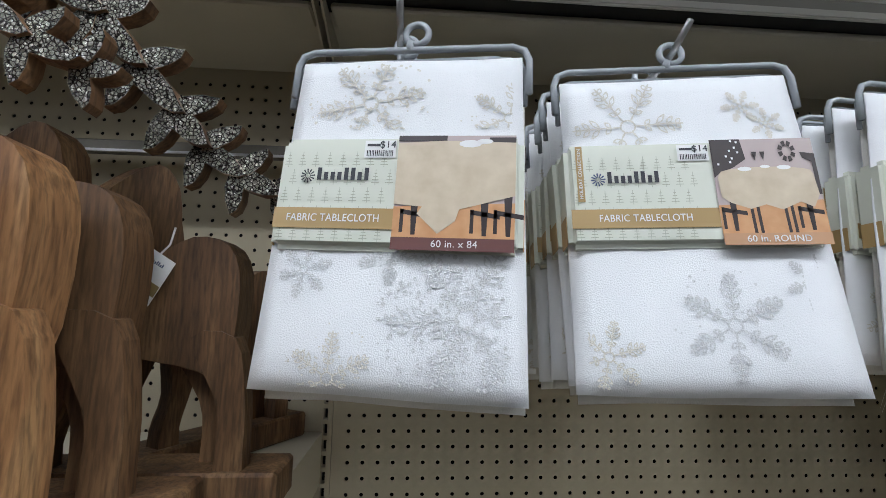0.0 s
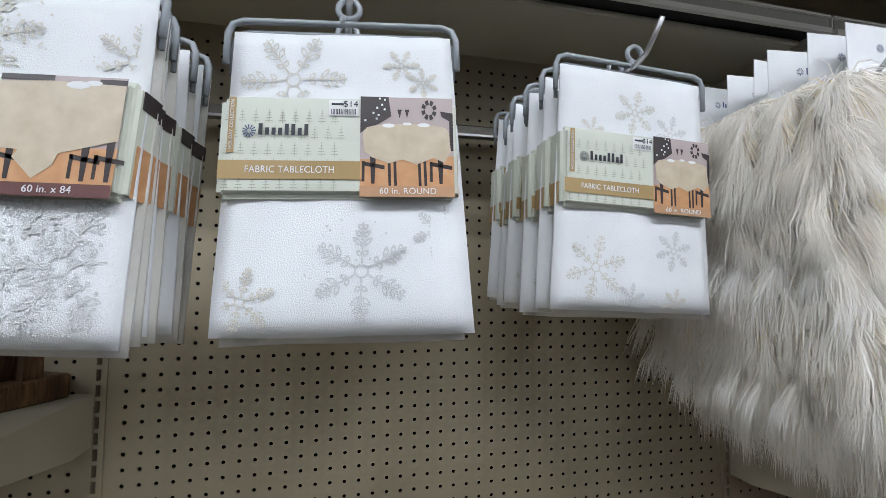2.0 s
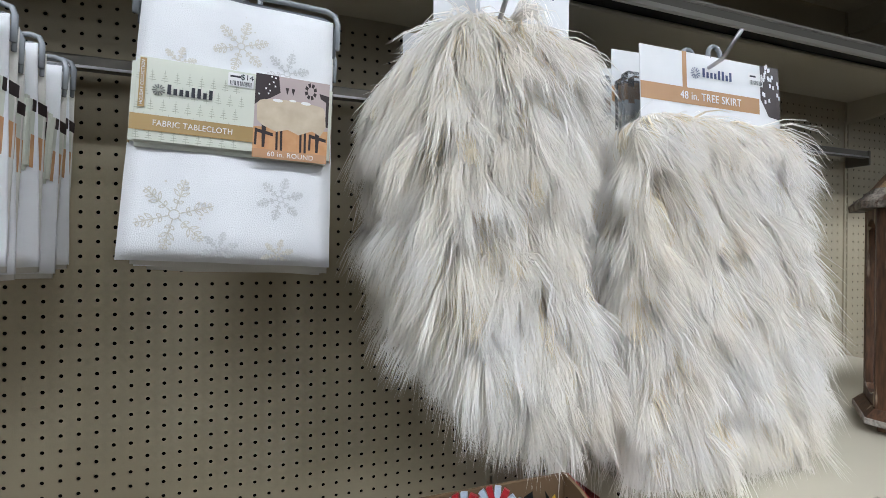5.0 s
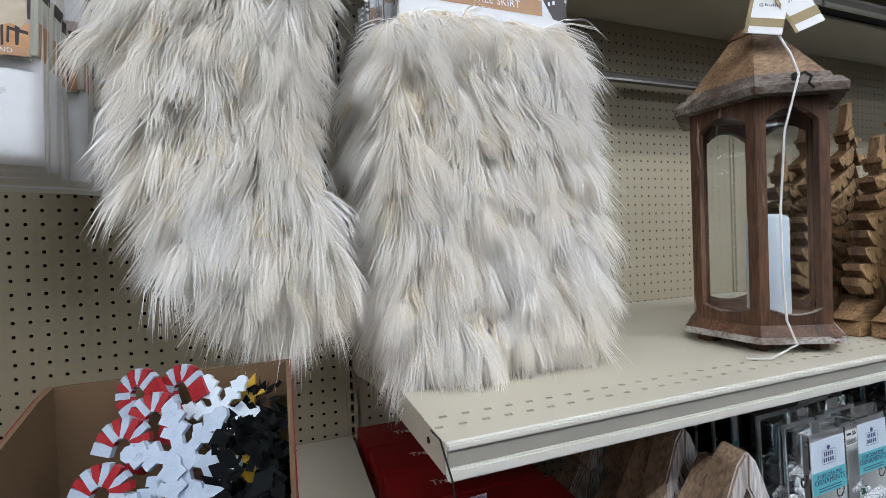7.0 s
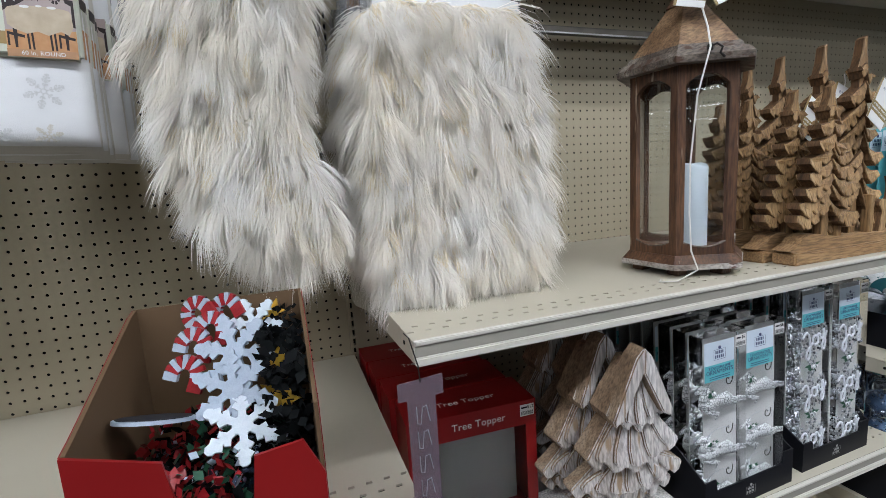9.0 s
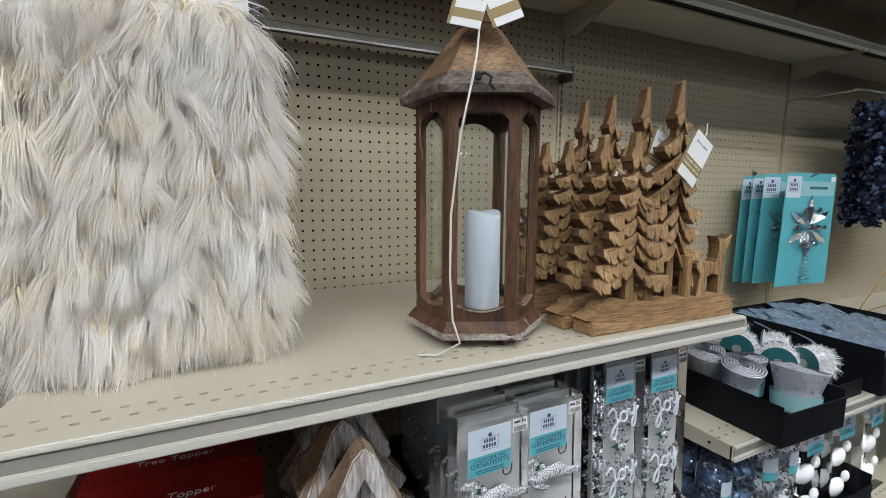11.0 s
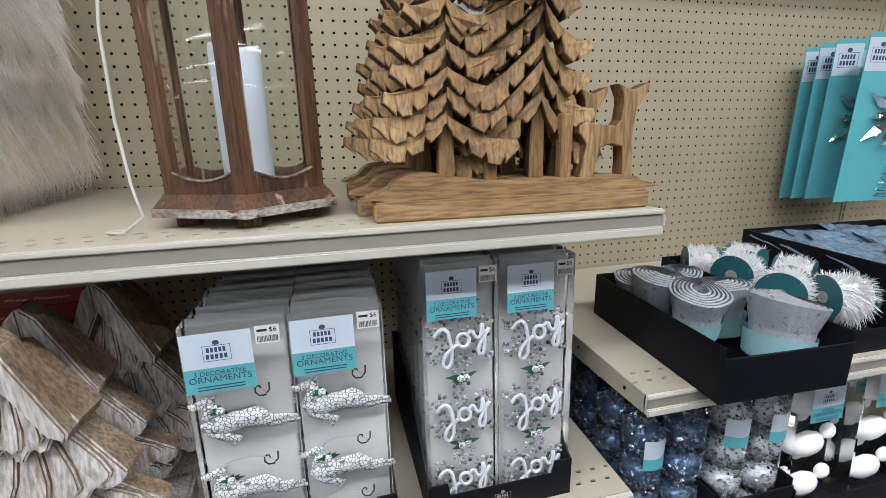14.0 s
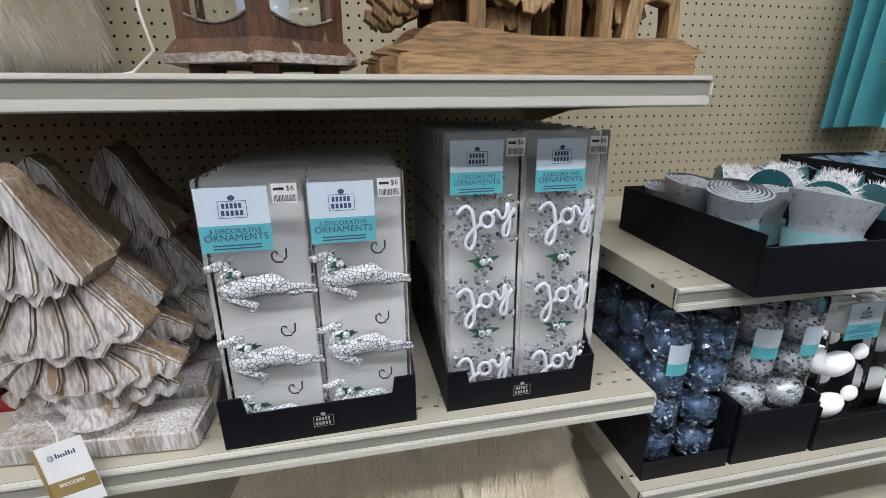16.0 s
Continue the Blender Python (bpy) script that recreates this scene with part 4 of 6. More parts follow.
INSERT = mat("grey_insert_card", (0.36, 0.36, 0.355), (0.41, 0.41, 0.40), 8, 0.6)
ACETATE = mat("clear_acetate", (0.97, 0.98, 0.98), rough=0.04, trans=1.0, ior=1.2, rvar=0.02)
CRACKLE = mat("white_crackle_glaze", (0.50, 0.52, 0.53), (0.60, 0.62, 0.63), 60, 0.35, bump=0.3, bscale=180)


def crack(m, scale, width, dark):
    """Fine dark crack lines between irregular glaze cells."""
    nt = m.node_tree
    b = nt.nodes["Principled BSDF"]
    src = b.inputs["Base Color"].links[0].from_socket
    tc = nt.nodes.new("ShaderNodeTexCoord")
    vo = nt.nodes.new("ShaderNodeTexVoronoi")
    vo.feature = "DISTANCE_TO_EDGE"
    vo.inputs["Scale"].default_value = scale
    nt.links.new(tc.outputs["Object"], vo.inputs["Vector"])
    mr = nt.nodes.new("ShaderNodeMapRange")
    mr.inputs["From Min"].default_value, mr.inputs["From Max"].default_value = width * 0.4, width
    nt.links.new(vo.outputs["Distance"], mr.inputs[0])
    mx = nt.nodes.new("ShaderNodeMix")
    mx.data_type = "RGBA"
    mx.inputs[6].default_value = (*dark, 1)
    nt.links.new(mr.outputs[0], mx.inputs[0])
    nt.links.new(src, mx.inputs[7])
    nt.links.new(mx.outputs[2], b.inputs["Base Color"])


crack(MOSAIC, 260, 0.16, (0.006, 0.005, 0.004))
crack(CRACKLE, 190, 0.10, (0.10, 0.105, 0.11))
SCRIPT = mat("pearl_script", (0.50, 0.52, 0.57), (0.58, 0.60, 0.64), 200, 0.5, fine=0.5)
SILVER = mat("silver_glitter", (0.03, 0.032, 0.037), (0.52, 0.54, 0.57), 400, 0.25, metal=0.3, island=0.9, fine=0.5, bump=0.6)
CHROME = mat("chrome_foil", (0.75, 0.76, 0.78), (0.9, 0.9, 0.92), 60, 0.12, metal=1.0, rvar=0.05)
RIBBON = mat("silver_ribbon", (0.44, 0.47, 0.52), (0.54, 0.57, 0.61), 120, 0.3, metal=0.35, bump=0.6, bscale=300)
TINSEL = mat("blue_tinsel", (0.005, 0.01, 0.035), (0.30, 0.37, 0.55), 30, 0.18, metal=0.9, island=0.85)
BLUESEQ = mat("blue_sequin", (0.06, 0.11, 0.20), (0.70, 0.80, 0.92), 30, 0.2, metal=0.8, island=0.9)
PACKET = mat("iridescent_packet", (0.10, 0.15, 0.23), (0.36, 0.45, 0.56), 60, 0.15, metal=0.3, fine=0.5, bump=0.5, bscale=90, coat=0.4)
PLUSH = mat("white_plush", (0.82, 0.83, 0.84), (0.9, 0.9, 0.9), 40, 0.8, island=0.4)
STRIPCLEAR = mat("smoky_clear_strip", (0.30, 0.22, 0.28), (0.36, 0.28, 0.33), 10, 0.2, trans=0.65)
BRASS = mat("brass_wire", (0.45, 0.32, 0.14), rough=0.35, metal=0.9)


def flakes(name, pts, size, material, parent, seed=0):
    """Sequin flakes: small tilted quads at the points given."""
    rng = np.random.default_rng(seed)
    pts = np.asarray(pts)
    n = len(pts)
    u = rng.normal(0, 1, (n, 3))
    u /= np.linalg.norm(u, axis=1, keepdims=True)
    w = np.cross(u, rng.normal(0, 1, (n, 3)))
    w /= np.linalg.norm(w, axis=1, keepdims=True)
    s = size * rng.uniform(0.5, 1.2, (n, 1))
    v = np.stack([pts - u * s, pts - w * s * 0.7, pts + u * s, pts + w * s * 0.7], 1).reshape(-1, 3)
    f = np.arange(n * 4).reshape(-1, 4)
    return raw(name, v.tolist(), f.tolist(), material, parent)


# ---- carved reindeer on the upper shelf of the first bay ----
def reindeer(m, scale=1.0, dark=False, antlers=True, seed=0):
    """A carved wooden reindeer, one mesh: body, legs, plinth, and bead-covered antlers swept back."""
    bm = B()
    rng = random.Random(seed)
    body = smooth_poly([(0.0, 0.16), (0.012, 0.26), (-0.005, 0.315), (-0.05, 0.325), (-0.10, 0.30), (-0.17, 0.31), (-0.21, 0.36), (-0.225, 0.44), (-0.26, 0.47), (-0.31, 0.43), (-0.33, 0.40), (-0.30, 0.385), (-0.27, 0.385), (-0.265, 0.30), (-0.25, 0.20), (-0.20, 0.165), (-0.12, 0.175), (-0.05, 0.165)], 3)
    prism(bm, body, -0.026, 0.026)
    for x, lean in ((-0.015, 0.02), (-0.06, 0.03), (-0.19, -0.01), (-0.24, -0.02)):
        yy = -0.016 if x in (-0.015, -0.19) else 0.016
        leg = smooth_poly([(x - 0.025, 0.2), (x + 0.028, 0.2), (x + 0.024 + lean, 0.13), (x + 0.014 + lean * 1.6, 0.07), (x + 0.016 + lean * 1.4, 0.018), (x - 0.014 + lean * 1.4, 0.018), (x - 0.016 + lean * 1.5, 0.07), (x - 0.008 + lean, 0.12)], 3)
        prism(bm, leg, yy - 0.014, yy + 0.014)
    es = [e for e in bm.edges if e.is_boundary is False and len(e.link_faces) == 2 and e.calc_face_angle(0) > 1.0]
    bmesh.ops.bevel(bm, geom=es, offset=0.006, segments=2, affect="EDGES")
    box(bm, -0.29, 0.075, -0.04, 0.04, 0.0, 0.046, 0.004)
    for f in bm.faces:
        f.material_index = 0
    if antlers:
        old = set(bm.faces)
        stem = [(-0.25, 0.47), (-0.235, 0.535), (-0.175, 0.575), (-0.110, 0.548), (-0.060, 0.512), (-0.020, 0.464), (0.020, 0.418), (0.048, 0.384), (0.084, 0.355), (0.124, 0.336)]
        for dx, dz, yo in ((0.0, 0.0, 0.0), (-0.15, 0.085, -0.10)):
            for i, (ax, az) in enumerate(stem):
                bx, bz = stem[min(i + 1, len(stem) - 1)]
                d = Vector((bx - ax, bz - az)) if i < len(stem) - 1 else Vector((0.03, -0.004))
                u = d.normalized()
                k = 1.15 - 0.055 * i
                y = yo + 0.008 * i + 0.004 * (i % 2) - 0.03
                for side in ((0,) if i == 0 else (0, -1, 1)):
                    n2 = Vector((-u.y, u.x)) * side
                    r = (u * (0.55 if side else 1.0) + n2 * 0.9).normalized()
                    q = Vector((-r.y, r.x)) * (1 if side >= 0 else -1)
                    ln, wd = (0.062 * k, 0.0155 * k) if side else (d.length * 1.25, 0.017 * k)
                    o = Vector((ax + dx, az + dz))
                    leaf = [o + r * (ln * a) + q * (wd * b) for a, b in ((0.0, 0.55), (0.30, 1.0), (0.62, 1.0), (0.86, 0.72), (1.0, 0.62), (0.90, -0.05), (0.66, -0.55), (0.32, -0.8), (0.0, -0.55))]
                    jy = y + rng.uniform(-0.003, 0.003) + (0.002 if side else 0.0)
                    prism(bm, [tuple(p) for p in leaf], jy - 0.009, jy + 0.010)
        for f in bm.faces:
            if f not in old:
                f.normal_update()
                f.material_index = 1 if abs(f.normal.y) > 0.6 else 2
    bmesh.ops.recalc_face_normals(bm, faces=bm.faces)
    me = bpy.data.meshes.new("wooden_reindeer")
    bm.to_mesh(me)
    bm.free()
    ob = new("wooden_reindeer", me)
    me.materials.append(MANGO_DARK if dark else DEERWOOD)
    me.materials.append(MOSAIC)
    me.materials.append(MANGO_DARK)
    ob.matrix_world = m @ Matrix.Scale(scale, 4)
    return tagged(ob, "carved wooden reindeer with silver-beaded antlers on a shelf", "reindeer", group="carved reindeer")


reindeer(pose(-0.150, -0.545, Z_0, 0, 0, 4), 1.03, False, False, 1)
reindeer(pose(-0.135, -0.455, Z_0, 0, 0, 3), 1.0, False, False, 2)
# Deer further back take darker wood: the shade there put into the tone.
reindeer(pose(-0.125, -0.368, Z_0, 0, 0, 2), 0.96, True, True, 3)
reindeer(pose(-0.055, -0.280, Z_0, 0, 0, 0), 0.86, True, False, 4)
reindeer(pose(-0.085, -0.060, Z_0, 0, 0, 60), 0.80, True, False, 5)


def hang_tag(m, w, h, band_text="", extra="", folded=True):
    """A white card tag with an olive band, hanging from a twine."""
    tg = thing("hang_tag", "white card hang tag with an olive band on twine", "tag", m, group="hang tags")
    part("card", box(B(), -w / 2, w / 2, 0, 0.0012, -h, 0, 0.0003), TAGCARD, tg)
    bm = B()
    rect(bm, -w / 2, w / 2, -h * 0.80, -h * 0.56, -0.0004)
    rect(bm, -w / 2 - 0.0015, -w / 2 + 0.004, -h, 0, -0.0004)
    part("olive_band", bm, TAGBAND, tg)
    if band_text:
        for i, wd in enumerate(band_text.split("/")):
            words("band_text", wd, w * 0.105, TAGCARD, tg, 0, -0.0008, -h * (0.635 + 0.095 * i))
    bm = B()
    starburst(bm, -w * 0.2, -h * 0.2, w * 0.07, -0.0006)
    part("burst_mark", bm, INKBLUE, tg)
    bars_mark("word_mark", -w * 0.1, -h * 0.2, w * 0.42, w * 0.075, -0.0006, tg, INKBLUE)
    part("twine", tube(B(), [(0, 0.0015, -0.006), (0.003, 0.004, 0.012), (-0.004, 0.006, 0.03)], 0.0011, 5), CORD, tg)
    return tg


hang_tag(pose(-0.126, -0.3145, 1.632, 0, 30, -8), 0.045, 0.052)


# ---- wooden lantern ----
def lantern(m):
    ln = thing("wooden_lantern", "rustic brown hexagonal wooden lantern with arched glass windows", "lantern", m)
    hexa = lambda r, z0, z1, r1=None: lathe(B(), [(r, z0), (r1 or r, z1)], 6, start=-math.pi / 2)
    for k in range(3):
        a = math.radians(-90 + 120 * k)
        part("foot", box(B(), 0.085 * math.cos(a) - 0.014, 0.085 * math.cos(a) + 0.014, 0.085 * math.sin(a) - 0.014, 0.085 * math.sin(a) + 0.014, 0.0, 0.016, 0.002), LWOOD, ln)
        a = math.radians(-30 + 120 * k)
        part("foot", box(B(), 0.085 * math.cos(a) - 0.014, 0.085 * math.cos(a) + 0.014, 0.085 * math.sin(a) - 0.014, 0.085 * math.sin(a) + 0.014, 0.0, 0.016, 0.002), LWOOD, ln)
    part("base_plate", hexa(0.128, 0.0155, 0.026), BASE_EDGE, ln, "whitewashed worn base edge")
    part("base_step", hexa(0.126, 0.0262, 0.042, 0.112), LWOOD, ln)
    R = 0.109
    side, ap = R, R * math.cos(math.pi / 6)
    zb, zt = 0.042, 0.402
    n = 10
    for k in range(6):
        a = math.radians(-60 + 60 * k)
        f = pose(0, 0, 0, 0, 0, math.degrees(a) + 90)
        hw, ow = side / 2 + 0.001, side / 2 - 0.0150
        arch = [(-ow + 2 * ow * i / n, zt - 0.036 + 0.020 * (1 - (2 * i / n - 1) ** 2)) for i in range(n + 1)]
        sill = [(-ow + 2 * ow * i / n, zb + 0.026 - 0.010 * (1 - (2 * i / n - 1) ** 2)) for i in range(n + 1)]
        bm = B()
        prism(bm, [(-hw, zt), (-hw, arch[0][1] - 0.004)] + [(-ow, arch[0][1] - 0.004)] + arch + [(ow, arch[0][1] - 0.004), (hw, arch[0][1] - 0.004), (hw, zt)], -ap, -ap + 0.011)
        prism(bm, [(-hw, zb), (hw, zb), (hw, sill[0][1] + 0.004), (ow, sill[0][1] + 0.004)] + sill[::-1] + [(-ow, sill[0][1] + 0.004), (-hw, sill[0][1] + 0.004)], -ap, -ap + 0.011)
        for s in (-1, 1):
            box(bm, min(s * ow, s * hw), max(s * ow, s * hw), -ap - 0.0004, -ap + 0.0112, zb + 0.03, zt - 0.0385)
        bmesh.ops.transform(bm, matrix=f, verts=bm.verts)
        wf = part("window_frame", bm, LWOOD, ln)
        bm = B()
        tube(bm, [(x, -ap - 0.0005, z) for x, z in sill], 0.0016, 6)
        bmesh.ops.transform(bm, matrix=f, verts=bm.verts)
        part("worn_sill_edge", bm, LEDGE, wf)
        bm = box(B(), -ow - 0.003, ow + 0.003, -ap + 0.0115, -ap + 0.0135, zb + 0.012, zt - 0.012)
        bmesh.ops.transform(bm, matrix=f, verts=bm.verts)
        gl = part("pane", bm, GLASS, wf, "clear glass pane")
        gl.visible_shadow = False
    part("floor_board", hexa(0.096, 0.0425, 0.047), LWOOD, ln)
    part("eave", hexa(0.136, 0.402, 0.414, 0.138), LEDGE, ln, "chipped grey worn eave")
    part("eave_moulding", hexa(0.137, 0.4142, 0.426, 0.126), LEDGE, ln)
    part("roof_step", hexa(0.118, 0.4262, 0.438, 0.112), LEDGE, ln)
    rf = hexa(0.108, 0.4382, 0.53, 0.036)
    part("roof", rf, ROOF, ln, "bare wood hexagonal roof")
    part("roof_cap", hexa(0.040, 0.5302, 0.546, 0.030), LWOOD, ln)
    part("ring", tube(B(), [(0.014 * math.cos(t), 0, 0.556 + 0.014 * math.sin(t)) for t in np.linspace(0, math.tau, 15)[:-1]], 0.0025, 6, True), IRON, ln)
    f = pose(0, 0, 0, 0, 0, -30)
    bm = B()
    tube(bm, [(-0.012, -0.124, 0.424), (-0.004, -0.130, 0.427), (0.006, -0.129, 0.421), (0.004, -0.126, 0.412), (0.012, -0.126, 0.404)], 0.0022, 6)
    box(bm, -0.018, -0.008, -0.128, -0.120, 0.417, 0.429, 0.002)
    bmesh.ops.transform(bm, matrix=f, verts=bm.verts)
    part("clasp", bm, IRON, ln, "small dark iron clasp")
    return ln


LX, LY = 1.881, -0.460
lantern(pose(LX, LY, Z_A, 0, 0, 6))
cd = thing("pillar_candle", "pale grey-white pillar candle inside the wooden lantern", "candle", pose(LX + 0.004, LY - 0.016, Z_A + 0.0475))
bm = lathe(B(), [(0.0305, 0.0), (0.0315, 0.004), (0.031, 0.09), (0.0308, 0.166), (0.029, 0.171), (0.024, 0.164), (0.004, 0.155)], 28)
for v in bm.verts:
    if v.co.z > 0.162:
        v.co.z += 0.004 * math.sin(math.atan2(v.co.y, v.co.x) * 2 + 1)
part("wax", bm, WAX, cd, smooth=True)
part("wick", tube(B(), [(0, 0, 0.155), (0.001, 0, 0.166)], 0.0012, 5), IRON, cd)
co = thing("lantern_cord", "thin white cord hanging from the lantern to the shelf", "cord", pose(0, 0, 0))
part("cord", tube(B(), [(LX - 0.02, LY - 0.04, Z_A + 0.55), (LX - 0.06, LY - 0.10, Z_A + 0.46), (LX - 0.078, LY - 0.122, Z_A + 0.42), (LX - 0.090, LY - 0.108, Z_A + 0.34), (LX - 0.106, LY - 0.110, Z_A + 0.22), (LX - 0.108, LY - 0.112, Z_A + 0.13), (LX - 0.104, LY - 0.114, Z_A + 0.06), (LX - 0.095, LY - 0.122, Z_A + 0.025), (LX - 0.125, LY - 0.105, Z_A + 0.004), (LX - 0.15, LY - 0.085, Z_A + 0.002), (LX - 0.135, LY - 0.075, Z_A + 0.002)], 0.0017, 6), CORD, co, smooth=True)
hang_tag(pose(LX - 0.045, LY - 0.062, Z_A + 0.565, -12, 14, -38), 0.052, 0.062)
hang_tag(pose(LX - 0.020, LY - 0.075, Z_A + 0.572, -10, -22, -20), 0.050, 0.066)


# ---- carved fir tree decor ----
def bough(bm, cx, z, w, droop, thick, yc, s, lobes, rng):
    """One sweeping bough: smooth upper edge, leafy scalloped lower edge, drawn out in y and tilted like a shingle."""
    line = lambda t: (cx + s * w * t, z - droop * (1 - max(0.0, 1 - t) ** 1.7) + 0.006 * max(0.0, t - 0.75) * 4)
    body = lambda t: thick * (0.35 + 0.85 * math.sin(min(1.0, t * 1.25) * math.pi * 0.62)) * (1.0 if t < 0.9 else 0.55)
    pts = [(p[0], p[1] + 0.15 * body(t)) for t, p in ((t, line(t)) for t in (0.0, 0.2, 0.4, 0.6, 0.8, 0.93, 1.0))]
    for i in range(lobes, 0, -1):
        t1, t0 = i / lobes, (i - 0.42) / lobes
        p, q = line(min(1.0, t1 * 1.02)), line(t0)
        b1, b0 = body(t1) * rng.uniform(0.9, 1.15), body(t0)
        pts.append((p[0] + s * 0.003, p[1] - b1 * 0.72))
        pts.append((p[0] - s * w * 0.16 / lobes, p[1] - b1 * 1.0))
        pts.append((q[0] - s * w * 0.30 / lobes, q[1] - b0 * 0.95))
        pts.append((q[0] - s * w * 0.34 / lobes, q[1] - b0 * 0.62))
    pts.append((cx, z - thick * 0.5))
    if s > 0:
        pts = pts[::-1]
    old = set(bm.verts)
    prism(bm, pts, yc - 0.014, yc + 0.014)
    for v in bm.verts:
        if v not in old:
            t = abs(v.co.x - cx) / w
            v.co.y -= 0.30 * (line(t)[1] - v.co.z) - 0.006 * math.sin(t * math.pi)


def carved(name, bm, parent):
    """Carved wood: golden chiselled faces with softened edges, side faces in a darker wood tone."""
    bmesh.ops.recalc_face_normals(bm, faces=bm.faces)
    es = [e for e in bm.edges if len(e.link_faces) == 2 and e.calc_face_angle(0) > 1.0 and any(abs(f.normal.y) > 0.6 for f in e.link_faces)]
    bmesh.ops.bevel(bm, geom=es, offset=0.0016, segments=1, affect="EDGES")
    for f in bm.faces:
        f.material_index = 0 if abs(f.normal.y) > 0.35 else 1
    me = bpy.data.meshes.new(name)
    bm.to_mesh(me)
    bm.free()
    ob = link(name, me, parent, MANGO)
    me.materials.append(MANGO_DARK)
    return ob


def fir(name, parent, cx, z0, z1, left, right, levels, yc, rng, dl, dr):
    """A carved fir: tapered trunk, flame-shaped tip and pairs of boughs as parts."""
    h = z1 - z0
    bm = B()
    prism(bm, [(cx - 0.011, z0), (cx + 0.011, z0), (cx + 0.007, z0 + 0.5 * h), (cx + 0.010, z1 - 0.17 * h), (cx + 0.016, z1 - 0.15 * h), (cx + 0.008, z1 - 0.08 * h), (cx + 0.007, z1), (cx - 0.004, z1 - 0.006), (cx - 0.008, z1 - 0.09 * h), (cx - 0.018, z1 - 0.16 * h), (cx - 0.009, z1 - 0.17 * h), (cx - 0.007, z0 + 0.5 * h)], yc - 0.006, yc + 0.012)
    tree = carved(name, bm, parent)
    for i in range(levels):
        t = i / (levels - 1)
        z = z0 + 0.27 * h + t * 0.58 * h
        for s, half, dk in ((-1, left, dl), (1, right, dr)):
            ww = (half * (1 - t) ** 0.75 + 0.020) * rng.uniform(0.9, 1.1)
            bm = B()
            bough(bm, cx, z + rng.uniform(-0.005, 0.005), ww, ww * dk * rng.uniform(0.85, 1.1), 0.024 - 0.007 * t, yc + rng.uniform(-0.003, 0.003), s, max(2, round(ww / 0.021)), rng)
            carved("bough", bm, tree)
    return tree


def carved_forest():
    cf = thing("carved_tree_decor", "carved mango-wood fir trees with a deer on a plinth", "carved decor", group="carved tree decor")
    rng = random.Random(3)
    bm = box(B(), -0.192, 0.192, -0.024, 0.026, 0.0, 0.026, 0.003, 2)
    part("plinth", bm, MANGO_X, cf)
    bm = B()
    prism(bm, smooth_poly([(-0.175, 0.0262), (-0.172, 0.042), (-0.155, 0.056), (-0.125, 0.060), (-0.09, 0.054), (-0.04, 0.047), (0.03, 0.046), (0.10, 0.045), (0.16, 0.046), (0.182, 0.038), (0.184, 0.0262)], 3), -0.018, 0.02)
    part("snow_bank", bm, MANGO_X, cf)
    fir("tall_fir", cf, 0.034, 0.045, 0.466, 0.120, 0.062, 8, 0.014, rng, 0.75, 0.85)
    fir("front_fir", cf, -0.098, 0.045, 0.362, 0.074, 0.064, 8, -0.010, rng, 0.42, 0.42)
    for x in (-0.036, 0.070):
        part("trunk", box(B(), x - 0.008, x + 0.008, -0.008, 0.010, 0.044, 0.13, 0.002), MANGO, cf)
    bm = B()
    prism(bm, smooth_poly([(0.092, 0.118), (0.138, 0.112), (0.146, 0.130), (0.146, 0.150), (0.138, 0.166), (0.152, 0.160), (0.166, 0.160), (0.184, 0.168), (0.180, 0.152), (0.168, 0.136), (0.166, 0.112), (0.164, 0.092), (0.168, 0.046), (0.152, 0.046), (0.150, 0.084), (0.116, 0.084), (0.108, 0.046), (0.088, 0.046), (0.096, 0.088), (0.084, 0.104)], 2), -0.014, 0.012)
    carved("deer", bm, cf)
    return cf


c0 = carved_forest()
c0.matrix_world = pose(2.234, -0.570, Z_A, 0, 0, -1)
for dx, dy, rz in ((-0.018, 0.062, 1.5), (-0.016, 0.155, -1.5), (-0.026, 0.225, 2)):
    copy_thing(c0, pose(2.234 + dx, -0.570 + dy, Z_A, 0, 0, rz))
hang_tag(pose(2.292, -0.598, 1.578, -6, 36, -4), 0.056, 0.098, "CARVED WOOD/TABLETOP DECOR")
hang_tag(pose(2.266, -0.532, 1.588, -6, 24, -6), 0.054, 0.09, "CARVED WOOD/TABLETOP DECOR")
hang_tag(pose(2.232, -0.50, 1.562, -6, 34, -6), 0.054, 0.09, "CARVED WOOD/TABLETOP DECOR")


# ---- lower shelf of the second bay ----
def carve(name, bm, parent):
    """A carved piece: whitewashed in front, bare wood on its sides."""
    bmesh.ops.recalc_face_normals(bm, faces=bm.faces)
    es = [e for e in bm.edges if len(e.link_faces) == 2 and e.calc_face_angle(0) > 1.2]
    bmesh.ops.bevel(bm, geom=es, offset=0.0026, segments=2, affect="EDGES")
    me = bpy.data.meshes.new(name)
    for f in bm.faces:
        f.material_index = 0 if f.normal.y < -0.5 else 1
    bm.to_mesh(me)
    bm.free()
    ob = link(name, me, parent, WASHED)
    me.materials.append(WASH_EDGE)
    return ob


